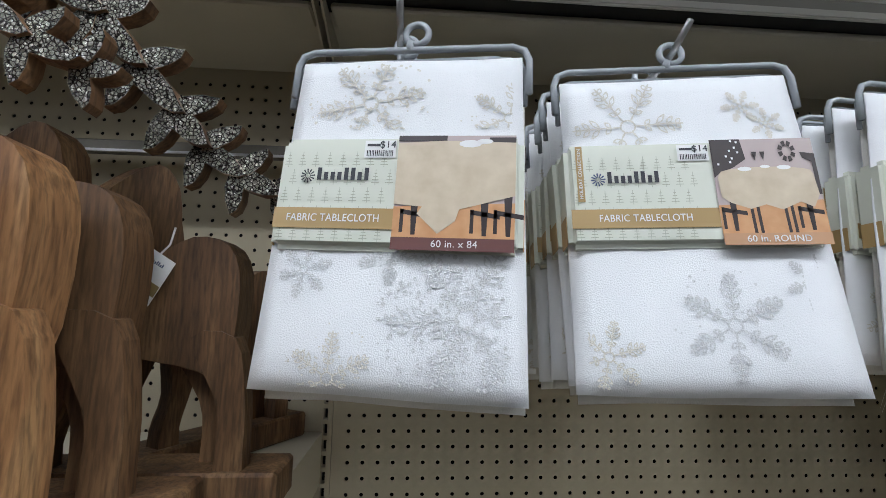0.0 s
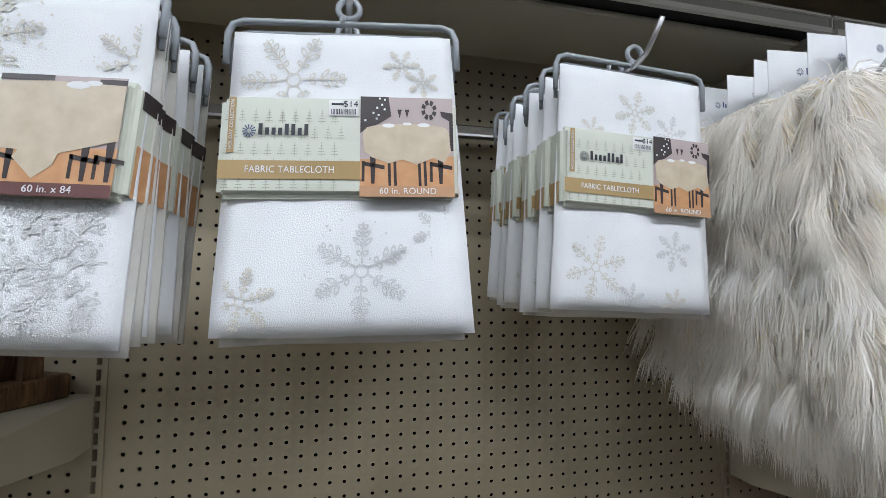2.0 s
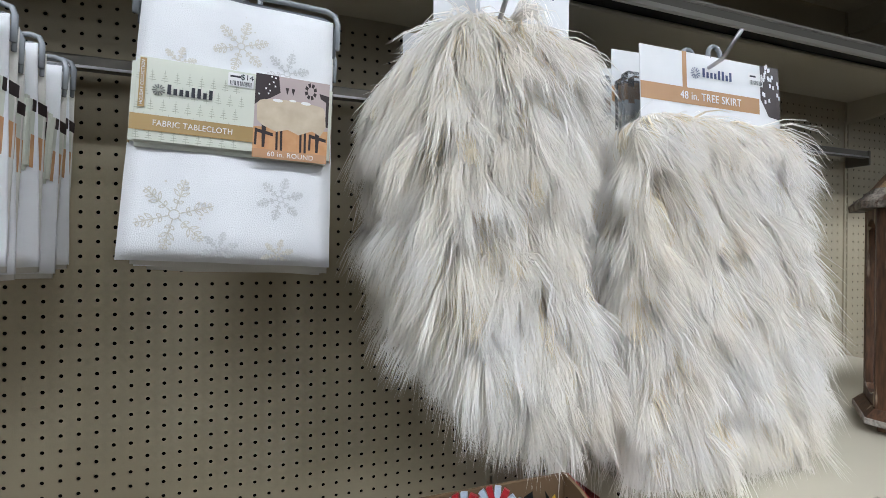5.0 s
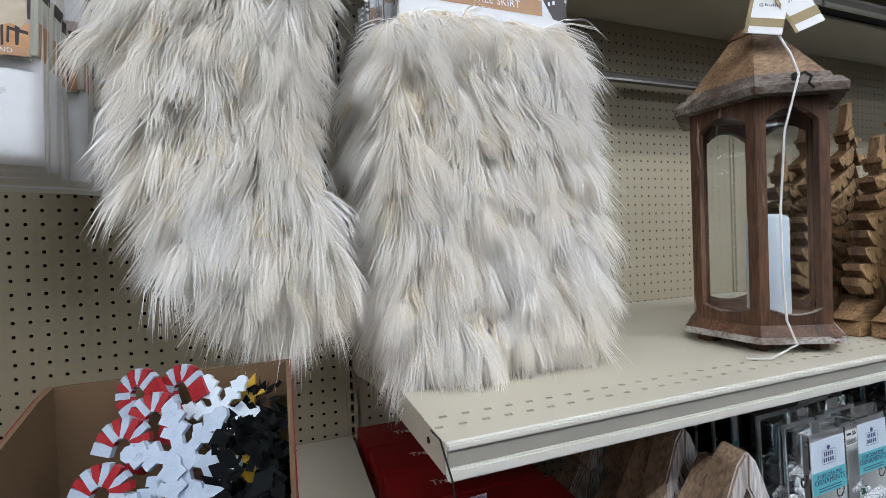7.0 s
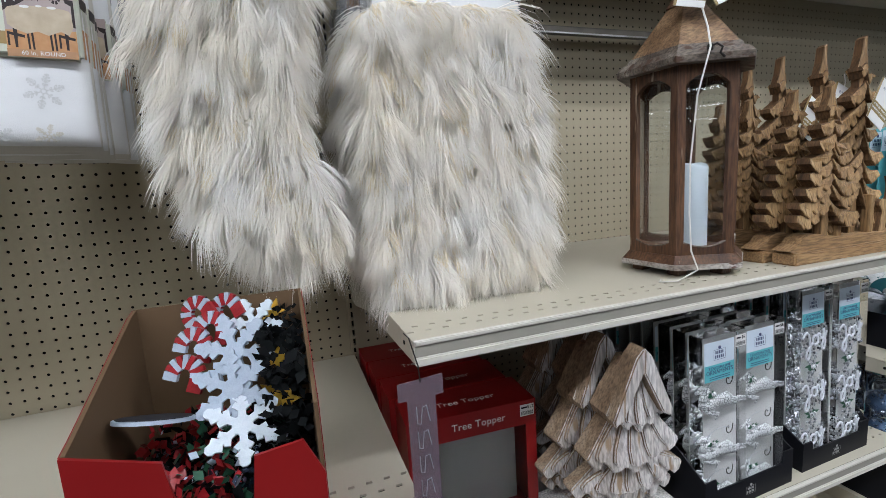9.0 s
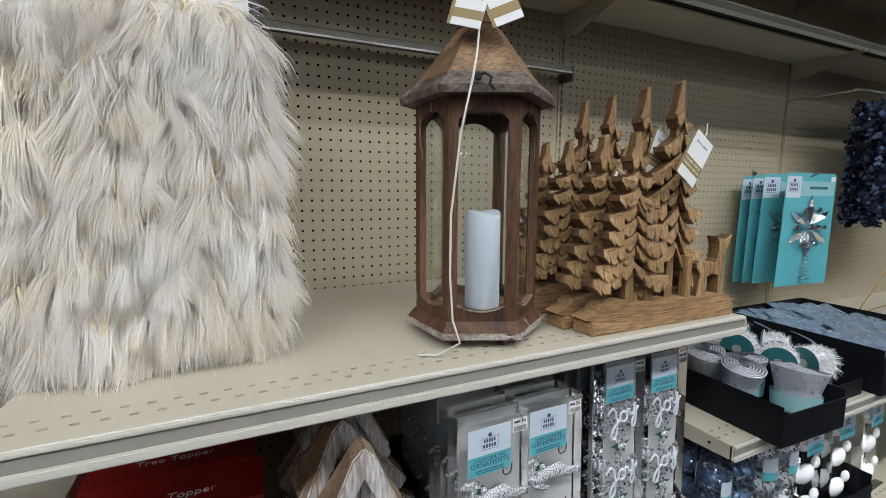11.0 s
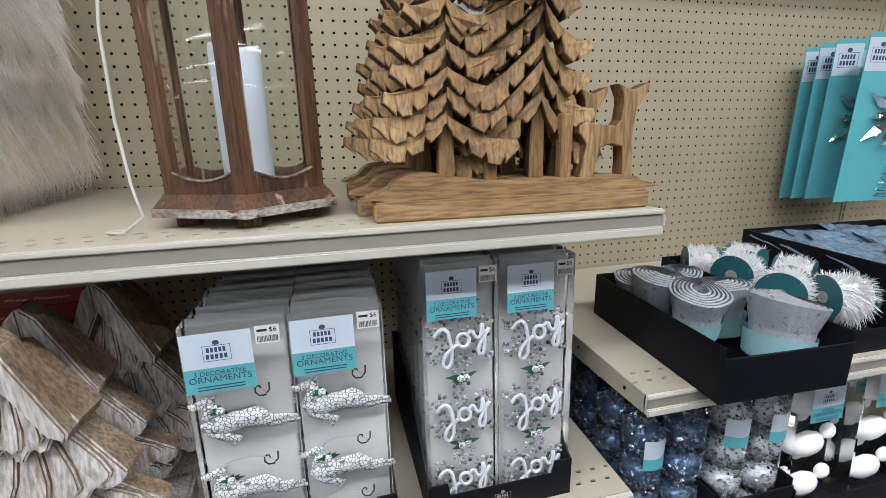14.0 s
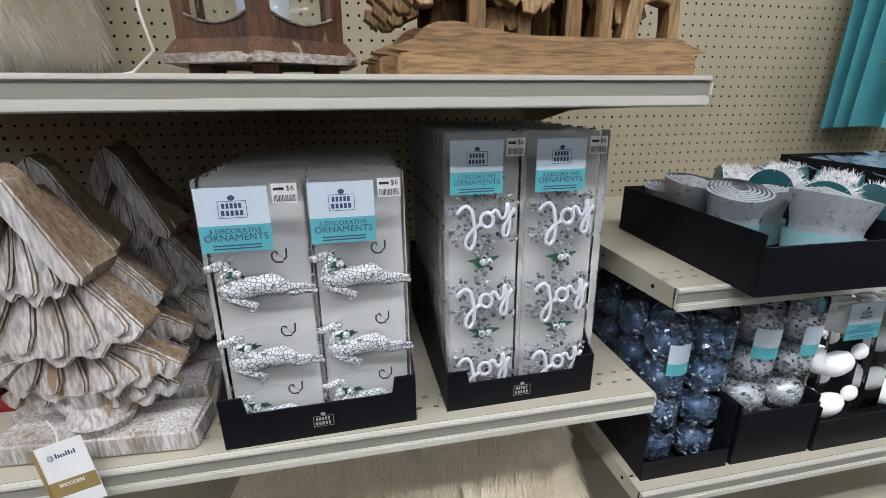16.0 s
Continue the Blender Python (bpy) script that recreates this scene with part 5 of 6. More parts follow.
def washed_tree():
    """A fir carved in long leaf tongues, whitewashed, on a block."""
    wt = thing("whitewashed_tree", "carved whitewashed wooden fir tree on a rough block", "wooden tree", group="whitewashed trees")
    rng = random.Random(9)
    part("block", box(B(), -0.125, 0.125, -0.035, 0.04, 0.0, 0.035, 0.005, 2), WASHED, wt)
    part("trunk", lathe(B(), [(0.034, 0.0352), (0.042, 0.05), (0.030, 0.075), (0.034, 0.10)], 12), WASHED, wt)
    tiers = ((0.052, 0.125, 0.112, 0.060, 7), (0.088, 0.180, 0.126, 0.042, 7), (0.152, 0.285, 0.102, 0.022, 5), (0.235, 0.360, 0.066, 0.006, 5))
    for k, (z0, z1, half, narrow, n) in enumerate(tiers):
        y = -0.006 - 0.009 * k
        low = []
        for i in range(n):
            for a, dz in ((0.08, 0.006), (0.35, -0.004), (0.65, -0.004), (0.92, 0.006)):
                u = (i + a) / n * 2 - 1
                low.append((u * half, z0 + 0.034 * abs(u) ** 1.5 + dz + rng.uniform(-0.002, 0.002)))
        bm = B()
        prism(bm, low + [(narrow, z1), (-narrow, z1)], y, 0.008)
        for v in bm.verts:
            if v.co.y < 0.004:
                v.co.y -= 0.16 * max(0.0, z1 - v.co.z)
        tier = carve("tier", bm, wt)
        for i in range(n):
            u = (i + 0.5) / n * 2 - 1
            foot = Vector((u * half * 0.94, z0 + 0.010 + 0.034 * abs(u) ** 1.5))
            head = Vector((u * narrow * 1.2 + u * half * 0.12, z1 - 0.018 - rng.uniform(0, 0.012)))
            d = head - foot
            q = Vector((-d.y, d.x)).normalized() * (half / n * 0.66) * rng.uniform(0.85, 1.15)
            prof = ((0.0, 0.35), (0.06, 0.85), (0.3, 1.0), (0.65, 0.72), (0.94, 0.34), (1.0, 0.1))
            a = [foot + d * t + q * b for t, b in prof] + [foot + d * t - q * b for t, b in prof[::-1]]
            bm = B()
            prism(bm, [(p.x, p.y) for p in a], y - 0.0065, y + 0.004)
            for v in bm.verts:
                v.co.y -= 0.16 * max(0.0, z1 - v.co.z)
            carve("carved_tongue", bm, tier)
    for s in (-1, 1):
        bm = B()
        prism(bm, [(0.0, 0.392), (s * 0.016, 0.375), (s * 0.062, 0.268), (s * 0.058, 0.256), (s * 0.040, 0.266), (0.0, 0.345)], -0.064, -0.026)
        carve("top_leaf", bm, wt)
    return wt


w0 = washed_tree()
w0.matrix_world = pose(1.628, -0.558, Z_B, 0, 0, -4)
for dx, dy, rz in ((-0.02, 0.085, 5), (0.03, 0.17, -4), (0.0, 0.25, 3)):
    copy_thing(w0, pose(1.628 + dx, -0.558 + dy, Z_B, 0, 0, rz))
hang_tag(pose(1.598, -0.612, 0.795, -14, -18, -6), 0.066, 0.085, "WOODEN")


def topper_box(m):
    tb = thing("tree_topper_box", "glossy red tree topper carton with a clear window", "carton", m, group="tree topper cartons")
    w, d, h = 0.262, 0.108, 0.256
    bm = B()
    for q in ((-w / 2, w / 2, 0.002, d, 0, 0.004), (-w / 2, w / 2, 0.0, d, h - 0.003, h), (-w / 2, w / 2, d - 0.003, d, 0.004, h - 0.003), (-w / 2, -w / 2 + 0.003, 0, d - 0.003, 0.004, h - 0.003), (w / 2 - 0.003, w / 2, 0, d - 0.003, 0.004, h - 0.003),
              (-w / 2 + 0.003, -w / 2 + 0.022, 0, 0.002, 0.004, h - 0.003), (w / 2 - 0.022, w / 2 - 0.003, 0, 0.002, 0.004, h - 0.003), (-w / 2 + 0.022, w / 2 - 0.022, 0, 0.002, h - 0.05, h - 0.003), (-w / 2 + 0.022, w / 2 - 0.022, 0, 0.002, 0.004, 0.03)):
        box(bm, *q)
    part("carton", bm, RED, tb)
    pw = part("window", box(B(), -w / 2 + 0.0225, w / 2 - 0.0225, 0.0022, 0.0028, 0.03, h - 0.05), ACETATE, tb, "clear film window")
    part("insert", box(B(), -w / 2 + 0.02, w / 2 - 0.02, 0.06, 0.063, 0.006, h - 0.006), INSERT, tb)
    words("carton_words", "Tree Topper", 0.02, WHITE, tb, 0.01, -0.0006, h - 0.026)
    words("lid_text", "Tree Topper", 0.022, WHITE, tb, 0.0, d * 0.42, h + 0.0006, rx=0)
    bm = B()
    flat(bm, [(-w / 2 + 0.03 + 0.016 * math.cos(t), h - 0.028 + 0.012 * math.sin(t)) for t in np.linspace(0, math.tau, 17)[:-1]], -0.0005)
    part("green_seal", bm, GREEN, tb)
    barcode(w / 2 - 0.034, h - 0.032, 0.03, 0.024, -0.0005, tb, "$12", 0.009)
    return tb


t0 = topper_box(pose(1.372, -0.455, Z_B, 0, 0, -3))
for i in range(1, 4):
    copy_thing(t0, pose(1.370 - 0.004 * i, -0.455 + 0.113 * i, Z_B, 0, 0, -3 + i))

cs = thing("clip_strip", "smoky clear plastic clip strip hanging from the shelf edge", "clip strip", pose(1.222, -0.640, 1.176))
bm = B()
prism(bm, [(-0.032, -0.002), (0.032, 0.002), (0.032, -0.026), (0.02, -0.027), (0.02, -0.28), (-0.02, -0.28), (-0.02, -0.028), (-0.032, -0.027)], 0.0, 0.0012)
part("strip", bm, STRIPCLEAR, cs)
for i in range(6):
    z = -0.05 - 0.036 * i
    part("cut_tongue", tube(B(), [(-0.008, -0.001, z + 0.012), (-0.008, -0.001, z - 0.012), (-0.003, -0.001, z - 0.014), (0.0, -0.001, z + 0.010), (0.006, -0.001, z + 0.012), (0.010, -0.001, z - 0.012)], 0.0007, 4), PLASTIC, cs)
part("wire_hook", tube(B(), [(0.0, -0.001, -0.004), (-0.002, -0.002, 0.02), (-0.008, 0.012, 0.055), (-0.008, 0.04, 0.053)], 0.001, 5), IRON, cs)


def seal(parent, x, z, s, y, material):
    """The maker's badge: a small framed block with two rows of bars."""
    bm = B()
    for i, ww in enumerate((0.9, 1.0)):
        n = 5
        for k in range(n):
            x0 = x - s * ww / 2 + s * ww * k / n
            rect(bm, x0, x0 + s * ww / n * 0.68, z - s * 0.34 * i - s * 0.12, z - s * 0.34 * i + s * 0.12, y)
    flat(bm, [(x + s * 0.16 * math.cos(t), z + s * 0.36 + s * 0.13 * math.sin(t)) for t in np.linspace(0, math.tau, 11)[:-1]], y)
    for q in ((-0.62, 0.62, 0.2, 0.225), (-0.62, 0.62, -0.575, -0.55), (-0.62, -0.595, -0.55, 0.2), (0.595, 0.62, -0.55, 0.2)):
        rect(bm, x + q[0] * s, x + q[1] * s, z + q[2] * s, z + q[3] * s, y)
    return part("badge", bm, material, parent)


def pack_label(parent, x0, x1, z0, z1, y, text1="3 DECORATIVE", text2="ORNAMENTS"):
    zm = z0 + (z1 - z0) * 0.42
    lb = part("pack_label", box(B(), x0, x1, y, y + 0.0006, z0, z1), PALE, parent, "pale blue and teal card label")
    bm = B()
    rect(bm, x0, x1, z0, zm, y - 0.0003)
    part("teal_band", bm, TEAL, lb)
    w = x1 - x0
    words("label_text", text1, w * 0.105, INKBLUE, lb, (x0 + x1) / 2, y - 0.0006, zm - (zm - z0) * 0.22)
    words("label_text", text2, w * 0.145, INKBLUE, lb, (x0 + x1) / 2, y - 0.0006, zm - (zm - z0) * 0.47)
    bm = B()
    for i in range(2):
        rect(bm, x0 + w * 0.16, x1 - w * 0.16, z0 + (zm - z0) * (0.1 + 0.12 * i), z0 + (zm - z0) * (0.15 + 0.12 * i), y - 0.0006)
    part("small_print", bm, INKBLUE, lb)
    seal(lb, (x0 + x1) / 2, zm + (z1 - zm) * 0.52, w * 0.32, y - 0.0006, INKBLUE)
    return lb


def ornament_deer(bm, x, z, s, y):
    """A leaping deer in thick relief."""
    V = lambda a, b, d=0.0: (x + s * a, y + 0.006 + d * s, z + s * b)
    old = set(bm.verts)
    tube(bm, [V(-0.5, 0.0), V(-0.42, 0.03), V(-0.25, 0.03), V(-0.02, 0.06), V(0.14, 0.07), V(0.3, 0.0), V(0.36, -0.02)], 0.15 * s, 8, taper=[0.3, 0.85, 1.05, 0.85, 1.0, 0.7, 0.3])
    tube(bm, [V(0.2, 0.02), V(0.38, -0.06), V(0.52, -0.05), V(0.68, -0.09)], 0.075 * s, 7, taper=[1.2, 0.9, 0.6, 0.4])
    tube(bm, [V(0.15, 0.05, -0.03), V(0.33, 0.0, -0.03), V(0.5, 0.01, -0.03), V(0.66, -0.03, -0.03)], 0.07 * s, 7, taper=[1.2, 0.9, 0.6, 0.4])
    tube(bm, [V(-0.42, -0.03, -0.03), V(-0.26, -0.14, -0.03), V(-0.08, -0.2, -0.03), V(-0.16, -0.3, -0.03)], 0.06 * s, 7, taper=[1.2, 1.0, 0.8, 0.5])
    tube(bm, [V(-0.42, 0.08), V(-0.38, 0.2), V(-0.36, 0.32)], 0.09 * s, 7, taper=[1.1, 0.9, 0.8])
    tube(bm, [V(-0.30, 0.36), V(-0.4, 0.36), V(-0.52, 0.33), V(-0.62, 0.31)], 0.075 * s, 7, taper=[0.7, 1.0, 0.8, 0.5])
    tube(bm, [V(-0.32, 0.38), V(-0.27, 0.46)], 0.03 * s, 5, taper=[1, 0.3])
    for v in bm.verts:
        if v not in old:
            v.co.y = y + 0.006 + (v.co.y - y - 0.006) * 0.45


def sprig(parent, x, z, s, y, berries, seed):
    bm = B()
    rng = random.Random(seed)
    for k in range(12):
        a = rng.uniform(0, math.tau)
        l = s * rng.uniform(0.6, 1.0)
        c, q = math.cos(a), math.sin(a) * 0.5
        flat(bm, [(x, z), (x + l * 0.5 * c - 0.14 * s * q, z + l * 0.5 * q + 0.14 * s * c), (x + l * c, z + l * q), (x + l * 0.5 * c + 0.14 * s * q, z + l * 0.5 * q - 0.14 * s * c)], y - rng.uniform(0, 0.004))
    sp = part("sprig", bm, GREEN, parent, "dark green sprig")
    for dx in berries:
        part("berry", blob(B(), (x + dx * s, y - 0.006, z), 0.0055, 2), CRACKLE, sp, smooth=True)


def script_word(parent, w, z):
    """The word Joy in rounded handwriting, climbing to the right."""
    strokes = (((-0.34, 0.22), (-0.26, 0.29), (-0.15, 0.28), (-0.15, 0.10), (-0.19, -0.12), (-0.27, -0.27), (-0.36, -0.26), (-0.35, -0.14), (-0.22, -0.04), (-0.08, 0.0)),
               [(0.01 + 0.085 * math.cos(t), 0.02 + 0.10 * math.sin(t)) for t in np.linspace(0, math.tau, 13)],
               ((0.09, 0.07), (0.17, 0.12), (0.17, 0.0), (0.22, -0.05), (0.28, 0.02), (0.31, 0.13)),
               ((0.32, 0.14), (0.30, -0.06), (0.25, -0.24), (0.17, -0.29), (0.15, -0.20), (0.24, -0.09), (0.40, 0.04)))
    bm = B()
    c, s = math.cos(0.30), math.sin(0.30)
    for st in strokes:
        tube(bm, [(w * (p[0] * c - p[1] * s), 0.0048, z + w * (p[0] * s + p[1] * c)) for p in smooth_poly_open(st)], w * 0.026, 6)
    return part("ornament_word", bm, SCRIPT, parent, "white script word", True)


def smooth_poly_open(pts):
    out = [pts[0]]
    for p, q in zip(pts, pts[1:]):
        out += [(p[0] * 0.67 + q[0] * 0.33, p[1] * 0.67 + q[1] * 0.33), (p[0] * 0.33 + q[0] * 0.67, p[1] * 0.33 + q[1] * 0.67)]
    return out + [pts[-1]]


def ornament_pack(kind, w, h, d):
    """A clear acetate box of three ornaments on a grey card, with a folded header label."""
    op = thing("ornament_pack", "clear box of three white deer ornaments" if kind == "deer" else "clear box of three glitter snowflake word ornaments", "ornament box", group="ornament boxes " + kind)
    part("card_insert", box(B(), -w / 2 + 0.002, w / 2 - 0.002, d - 0.003, d - 0.0015, 0.001, h - 0.002), INSERT, op, "plain grey card insert")
    sh = part("clear_cover", box(B(), -w / 2, w / 2, 0.0, d - 0.004, 0, h, 0.0015), ACETATE, op, "clear acetate cover")
    sh.visible_shadow = False
    for i in range(3):
        z = h * (0.60, 0.31, 0.06)[i] if kind == "deer" else h * (0.70, 0.40, 0.12)[i]
        if kind == "deer":
            bm = B()
            ornament_deer(bm, -0.002, z - w * 0.01, w * 0.84, 0.008)
            orn = part("deer_ornament", bm, CRACKLE, op, "white crackle-glazed leaping deer", True)
            sprig(orn, -w * 0.22, z + w * 0.20, w * 0.16, 0.012, (0.0,), i)
            tube_pts = [(w * (0.18 + 0.11 * t / 9 * math.cos(t * 0.75)), 0.016, z + w * (0.36 + 0.13 * t / 9 * math.sin(t * 0.75))) for t in range(10)]
            part("wire_scroll", tube(B(), tube_pts, 0.0012, 5), IRON, orn)
            part("wire_scroll", tube(B(), [(2 * w * 0.02 - p[0] * 0.6, p[1], z - w * 0.16 + (p[2] - z) * 0.3) for p in tube_pts], 0.0012, 5), IRON, orn)
            part("hang_thread", tube(B(), [(-w * 0.05 + w * 0.3 * math.cos(t), 0.010, z + w * 0.30 + w * 0.14 * math.sin(t)) for t in np.linspace(-0.2, 3.0, 10)], 0.0006, 4), PLASTIC, orn)
        else:
            rng = np.random.default_rng(i)
            pts = []
            for k in range(6):
                a = k * math.tau / 6 + math.pi / 6
                for q in range(30):
                    rr, ph = 0.15 * math.sqrt(rng.uniform(0, 1)), rng.uniform(0, math.tau)
                    far = 0.36 if q < 22 else 0.18
                    pts.append((w * (far * math.cos(a) + rr * math.cos(ph)), 0.014 + rng.uniform(-0.004, 0.004), z + w * (far * math.sin(a) + rr * math.sin(ph))))
            bm = B()
            for p in pts:
                blob(bm, p, rng.uniform(0.0020, 0.0036), 1)
            orn = part("snowflake_ornament", bm, SILVER, op, "silver glitter snowflake with a word")
            script_word(orn, w, z)
            sprig(orn, 0.0, z + w * 0.56, w * 0.28, 0.014, (-0.12, 0.18), 5 + i)
    pack_label(op, -w / 2 + 0.002, w / 2 * 0.36, h * (0.755 if kind == "deer" else 0.80), h - 0.010, -0.0012)
    barcode(w / 2 * 0.44, h - 0.032, w * 0.24, 0.024, -0.0008, op, "$6", 0.009)
    return op


def display_tray(name, w, d, hf, hs, m, cut=True, badge=True):
    """A black card display tray with a dipped front and high slanted sides."""
    tr = thing(name, "matte black card display tray on the shelf", "display tray", m, group="black display trays")
    t = 0.003
    bm = B()
    box(bm, -w / 2, w / 2, 0.0, d, 0.0, t)
    box(bm, -w / 2, w / 2, d - t, d, t, hs)
    part("tray_base", bm, BLACK, tr)
    bm = B()
    lip = hf * 1.5 if cut else hf
    prism(bm, [(-w / 2, t), (w / 2, t), (w / 2, lip), (w / 2 - 0.03, lip), (w / 2 - 0.034, hf), (-w / 2 + 0.034, hf), (-w / 2 + 0.03, lip), (-w / 2, lip)] if cut else [(-w / 2, t), (w / 2, t), (w / 2, hf), (-w / 2, hf)], 0.0, t)
    fr = part("front_panel", bm, BLACK, tr)
    if badge:
        seal(fr, 0, hf * 0.55, 0.022, -0.0006, INSERT)
    for s in (-1, 1):
        bm = B()
        x0, x1 = s * w / 2 - (t if s > 0 else 0), s * w / 2 + (t if s < 0 else 0)
        pts = [(t, t), (d - t, t), (d - t, hs), (d * 0.4, hs * 0.96), (t, lip)]
        a = [bm.verts.new((x0, p[0], p[1])) for p in pts]
        b = [bm.verts.new((x1, p[0], p[1])) for p in pts]
        bm.faces.new(a)
        bm.faces.new(b[::-1])
        for i in range(5):
            bm.faces.new((a[i], b[i], b[(i + 1) % 5], a[(i + 1) % 5]))
        part("side_panel", bm, BLACK, tr)
    return tr


display_tray("display_tray", 0.262, 0.36, 0.052, 0.17, pose(1.918, -0.606, Z_B, 0, 0, 1.5))
p0 = ornament_pack("deer", 0.122, 0.36, 0.036)
p0.matrix_world = pose(1.858, -0.598, Z_B + 0.004, -2, 0, 1.5)
for i in range(1, 8):
    copy_thing(p0, pose(1.858 + 0.002 * (i % 3), -0.598 + 0.040 * i, Z_B + 0.004, -2, 0, 1.5))
for i in range(0, 8):
    copy_thing(p0, pose(1.984 - 0.002 * (i % 2), -0.588 + 0.040 * i, Z_B + 0.004, -2, 0, 1.0))
display_tray("display_tray", 0.238, 0.36, 0.045, 0.16, pose(2.216, -0.592, Z_B, 0, 0, 1))
j0 = ornament_pack("joy", 0.110, 0.405, 0.034)
j0.matrix_world = pose(2.160, -0.580, Z_B + 0.004, -2, 0, 1)
for i in range(1, 8):
    copy_thing(j0, pose(2.160 - 0.001 * i, -0.580 + 0.038 * i, Z_B + 0.004, -2, 0, 1))
for i in range(0, 8):
    copy_thing(j0, pose(2.278, -0.584 + 0.038 * i, Z_B + 0.004, -2, 0, 0.5))

# shaggy throws on the shelf below
CUSH = smooth_poly([(-0.15, 0.02), (0.15, 0.02), (0.155, 0.12), (0.14, 0.21), (0.0, 0.225), (-0.14, 0.21), (-0.155, 0.12)], 4)
for i, x in enumerate((1.90, 2.23)):
    fc = thing("fur_cushion", "beige and white shaggy faux-fur cushion on a low shelf", "cushion", pose(x, -0.50, Z_E, -18, 0, 0), group="fur cushions")
    fur_pad("long_fur", CUSH, 0.10, 4500, 0.055, 0.0013, fc, UNDERFUR, 31 + i)


# ---- card crate of loose decorations on the first bay's shelf ----
CX0, CX1, CY0, CY1, CZ = 0.868, 1.086, -0.735, -0.485, Z_1
cr = thing("cardboard_crate", "open red-faced cardboard bin of glitter decorations", "cardboard box", pose(0, 0, 0))
t = 0.004
part("bottom", box(B(), CX0, CX1, CY0, CY1, CZ + 0.001, CZ + 0.005), KRAFT, cr)
part("back_panel", box(B(), CX0, CX1, CY1 - t, CY1, CZ + 0.005, CZ + 0.304), KRAFT, cr, "bare kraft inside of the back")
for x0, x1 in ((CX0, CX0 + t), (CX1 - t, CX1)):
    bm = B()
    pts = [(CY0, CZ + 0.005), (CY1 - t, CZ + 0.005), (CY1 - t, CZ + 0.304), (CY1 - 0.03, CZ + 0.30), (CY0 + 0.02, CZ + 0.24), (CY0, CZ + 0.235)]
    a = [bm.verts.new((x0, p[0], p[1])) for p in pts]
    b = [bm.verts.new((x1, p[0], p[1])) for p in pts]
    bm.faces.new(a)
    bm.faces.new(b[::-1])
    for i in range(6):
        bm.faces.new((a[i], b[i], b[(i + 1) % 6], a[(i + 1) % 6]))
    sp = part("side_panel", bm, KRAFT, cr)
    xo = x0 - 0.0012 if x0 == CX0 else x1 + 0.0004
    bm = B()
    a = [bm.verts.new((xo, p[0], p[1])) for p in pts]
    b = [bm.verts.new((xo + 0.0008, p[0], p[1])) for p in pts]
    bm.faces.new(a)
    bm.faces.new(b[::-1])
    for i in range(6):
        bm.faces.new((a[i], b[i], b[(i + 1) % 6], a[(i + 1) % 6]))
    part("red_facing", bm, RED, sp, "red printed facing")
bm = B()
prism(bm, [(CX0, CZ + 0.005), (CX1, CZ + 0.005), (CX1, CZ + 0.16), (CX1 - 0.018, CZ + 0.20), (CX1 - 0.065, CZ + 0.195), (CX1 - 0.075, CZ + 0.11), (CX0 + 0.09, CZ + 0.11), (CX0 + 0.075, CZ + 0.21), (CX0, CZ + 0.235)], CY0 - t, CY0)
part("front_panel", bm, RED, cr, "red printed front with a dipped edge")


def foam_snowflake(m, r, material):
    sf = thing("foam_snowflake", "flat glitter foam snowflake pick standing in the bin", "snowflake", m, group="snowflake picks")
    bm = B()
    for k in range(6):
        a = k * math.tau / 6
        c, s = math.cos(a), math.sin(a)
        T = lambda u, v: (u * c - v * s, u * s + v * c)
        w = 0.10 * r
        prism(bm, [T(0, -w), T(r * 0.88, -w), T(r * 0.88, w), T(0, w)], -0.003, 0.003)
        for q, ln in ((0.42, 0.26), (0.66, 0.24)):
            for g in (-1, 1):
                b0 = (r * q, 0)
                d = (math.cos(0.9), g * math.sin(0.9))
                n = (-d[1] * w * 0.8, d[0] * w * 0.8)
                prism(bm, [T(b0[0] - n[0], b0[1] - n[1]), T(b0[0] + d[0] * r * ln - n[0], b0[1] + d[1] * r * ln - n[1]), T(b0[0] + d[0] * r * ln + n[0], b0[1] + d[1] * r * ln + n[1]), T(b0[0] + n[0], b0[1] + n[1])], -0.0032, 0.0028)
        e = T(r * 0.92, 0)
        prism(bm, [(e[0] + w * 1.5 * math.cos(t), e[1] + w * 1.5 * math.sin(t)) for t in np.linspace(0, math.tau, 9)[:-1]], -0.0034, 0.0026)
    prism(bm, [(r * 0.3 * math.cos(t), r * 0.3 * math.sin(t)) for t in np.linspace(0, math.tau, 7)[:-1]], -0.0036, 0.0024)
    part("foam", bm, material, sf)
    return sf


def candy_cane(m, r=0.022):
    cn = thing("candy_cane_pick", "red and white striped glitter candy cane pick", "candy cane", m, group="candy cane picks")
    path = [(-r, -0.010), (-r, 0.0)] + [(-r * math.cos(t), r * math.sin(t)) for t in np.linspace(0, math.pi, 9)[1:]] + [(r, -0.018)]
    seg = []
    for (x0, z0), (x1, z1) in zip(path, path[1:]):
        seg.append((x0, z0, x1, z1))
    for i, (x0, z0, x1, z1) in enumerate(seg):
        d = Vector((x1 - x0, z1 - z0)).normalized()
        n = Vector((-d.y, d.x)) * 0.0085
        bm = B()
        prism(bm, [(x0 - n.x, z0 - n.y), (x1 - n.x, z1 - n.y), (x1 + n.x, z1 + n.y), (x0 + n.x, z0 + n.y)], -0.003 - 0.0002 * (i % 3), 0.003)
        part("stripe", bm, REDGLIT if i % 2 else WHITEGLIT, cn)
    return cn


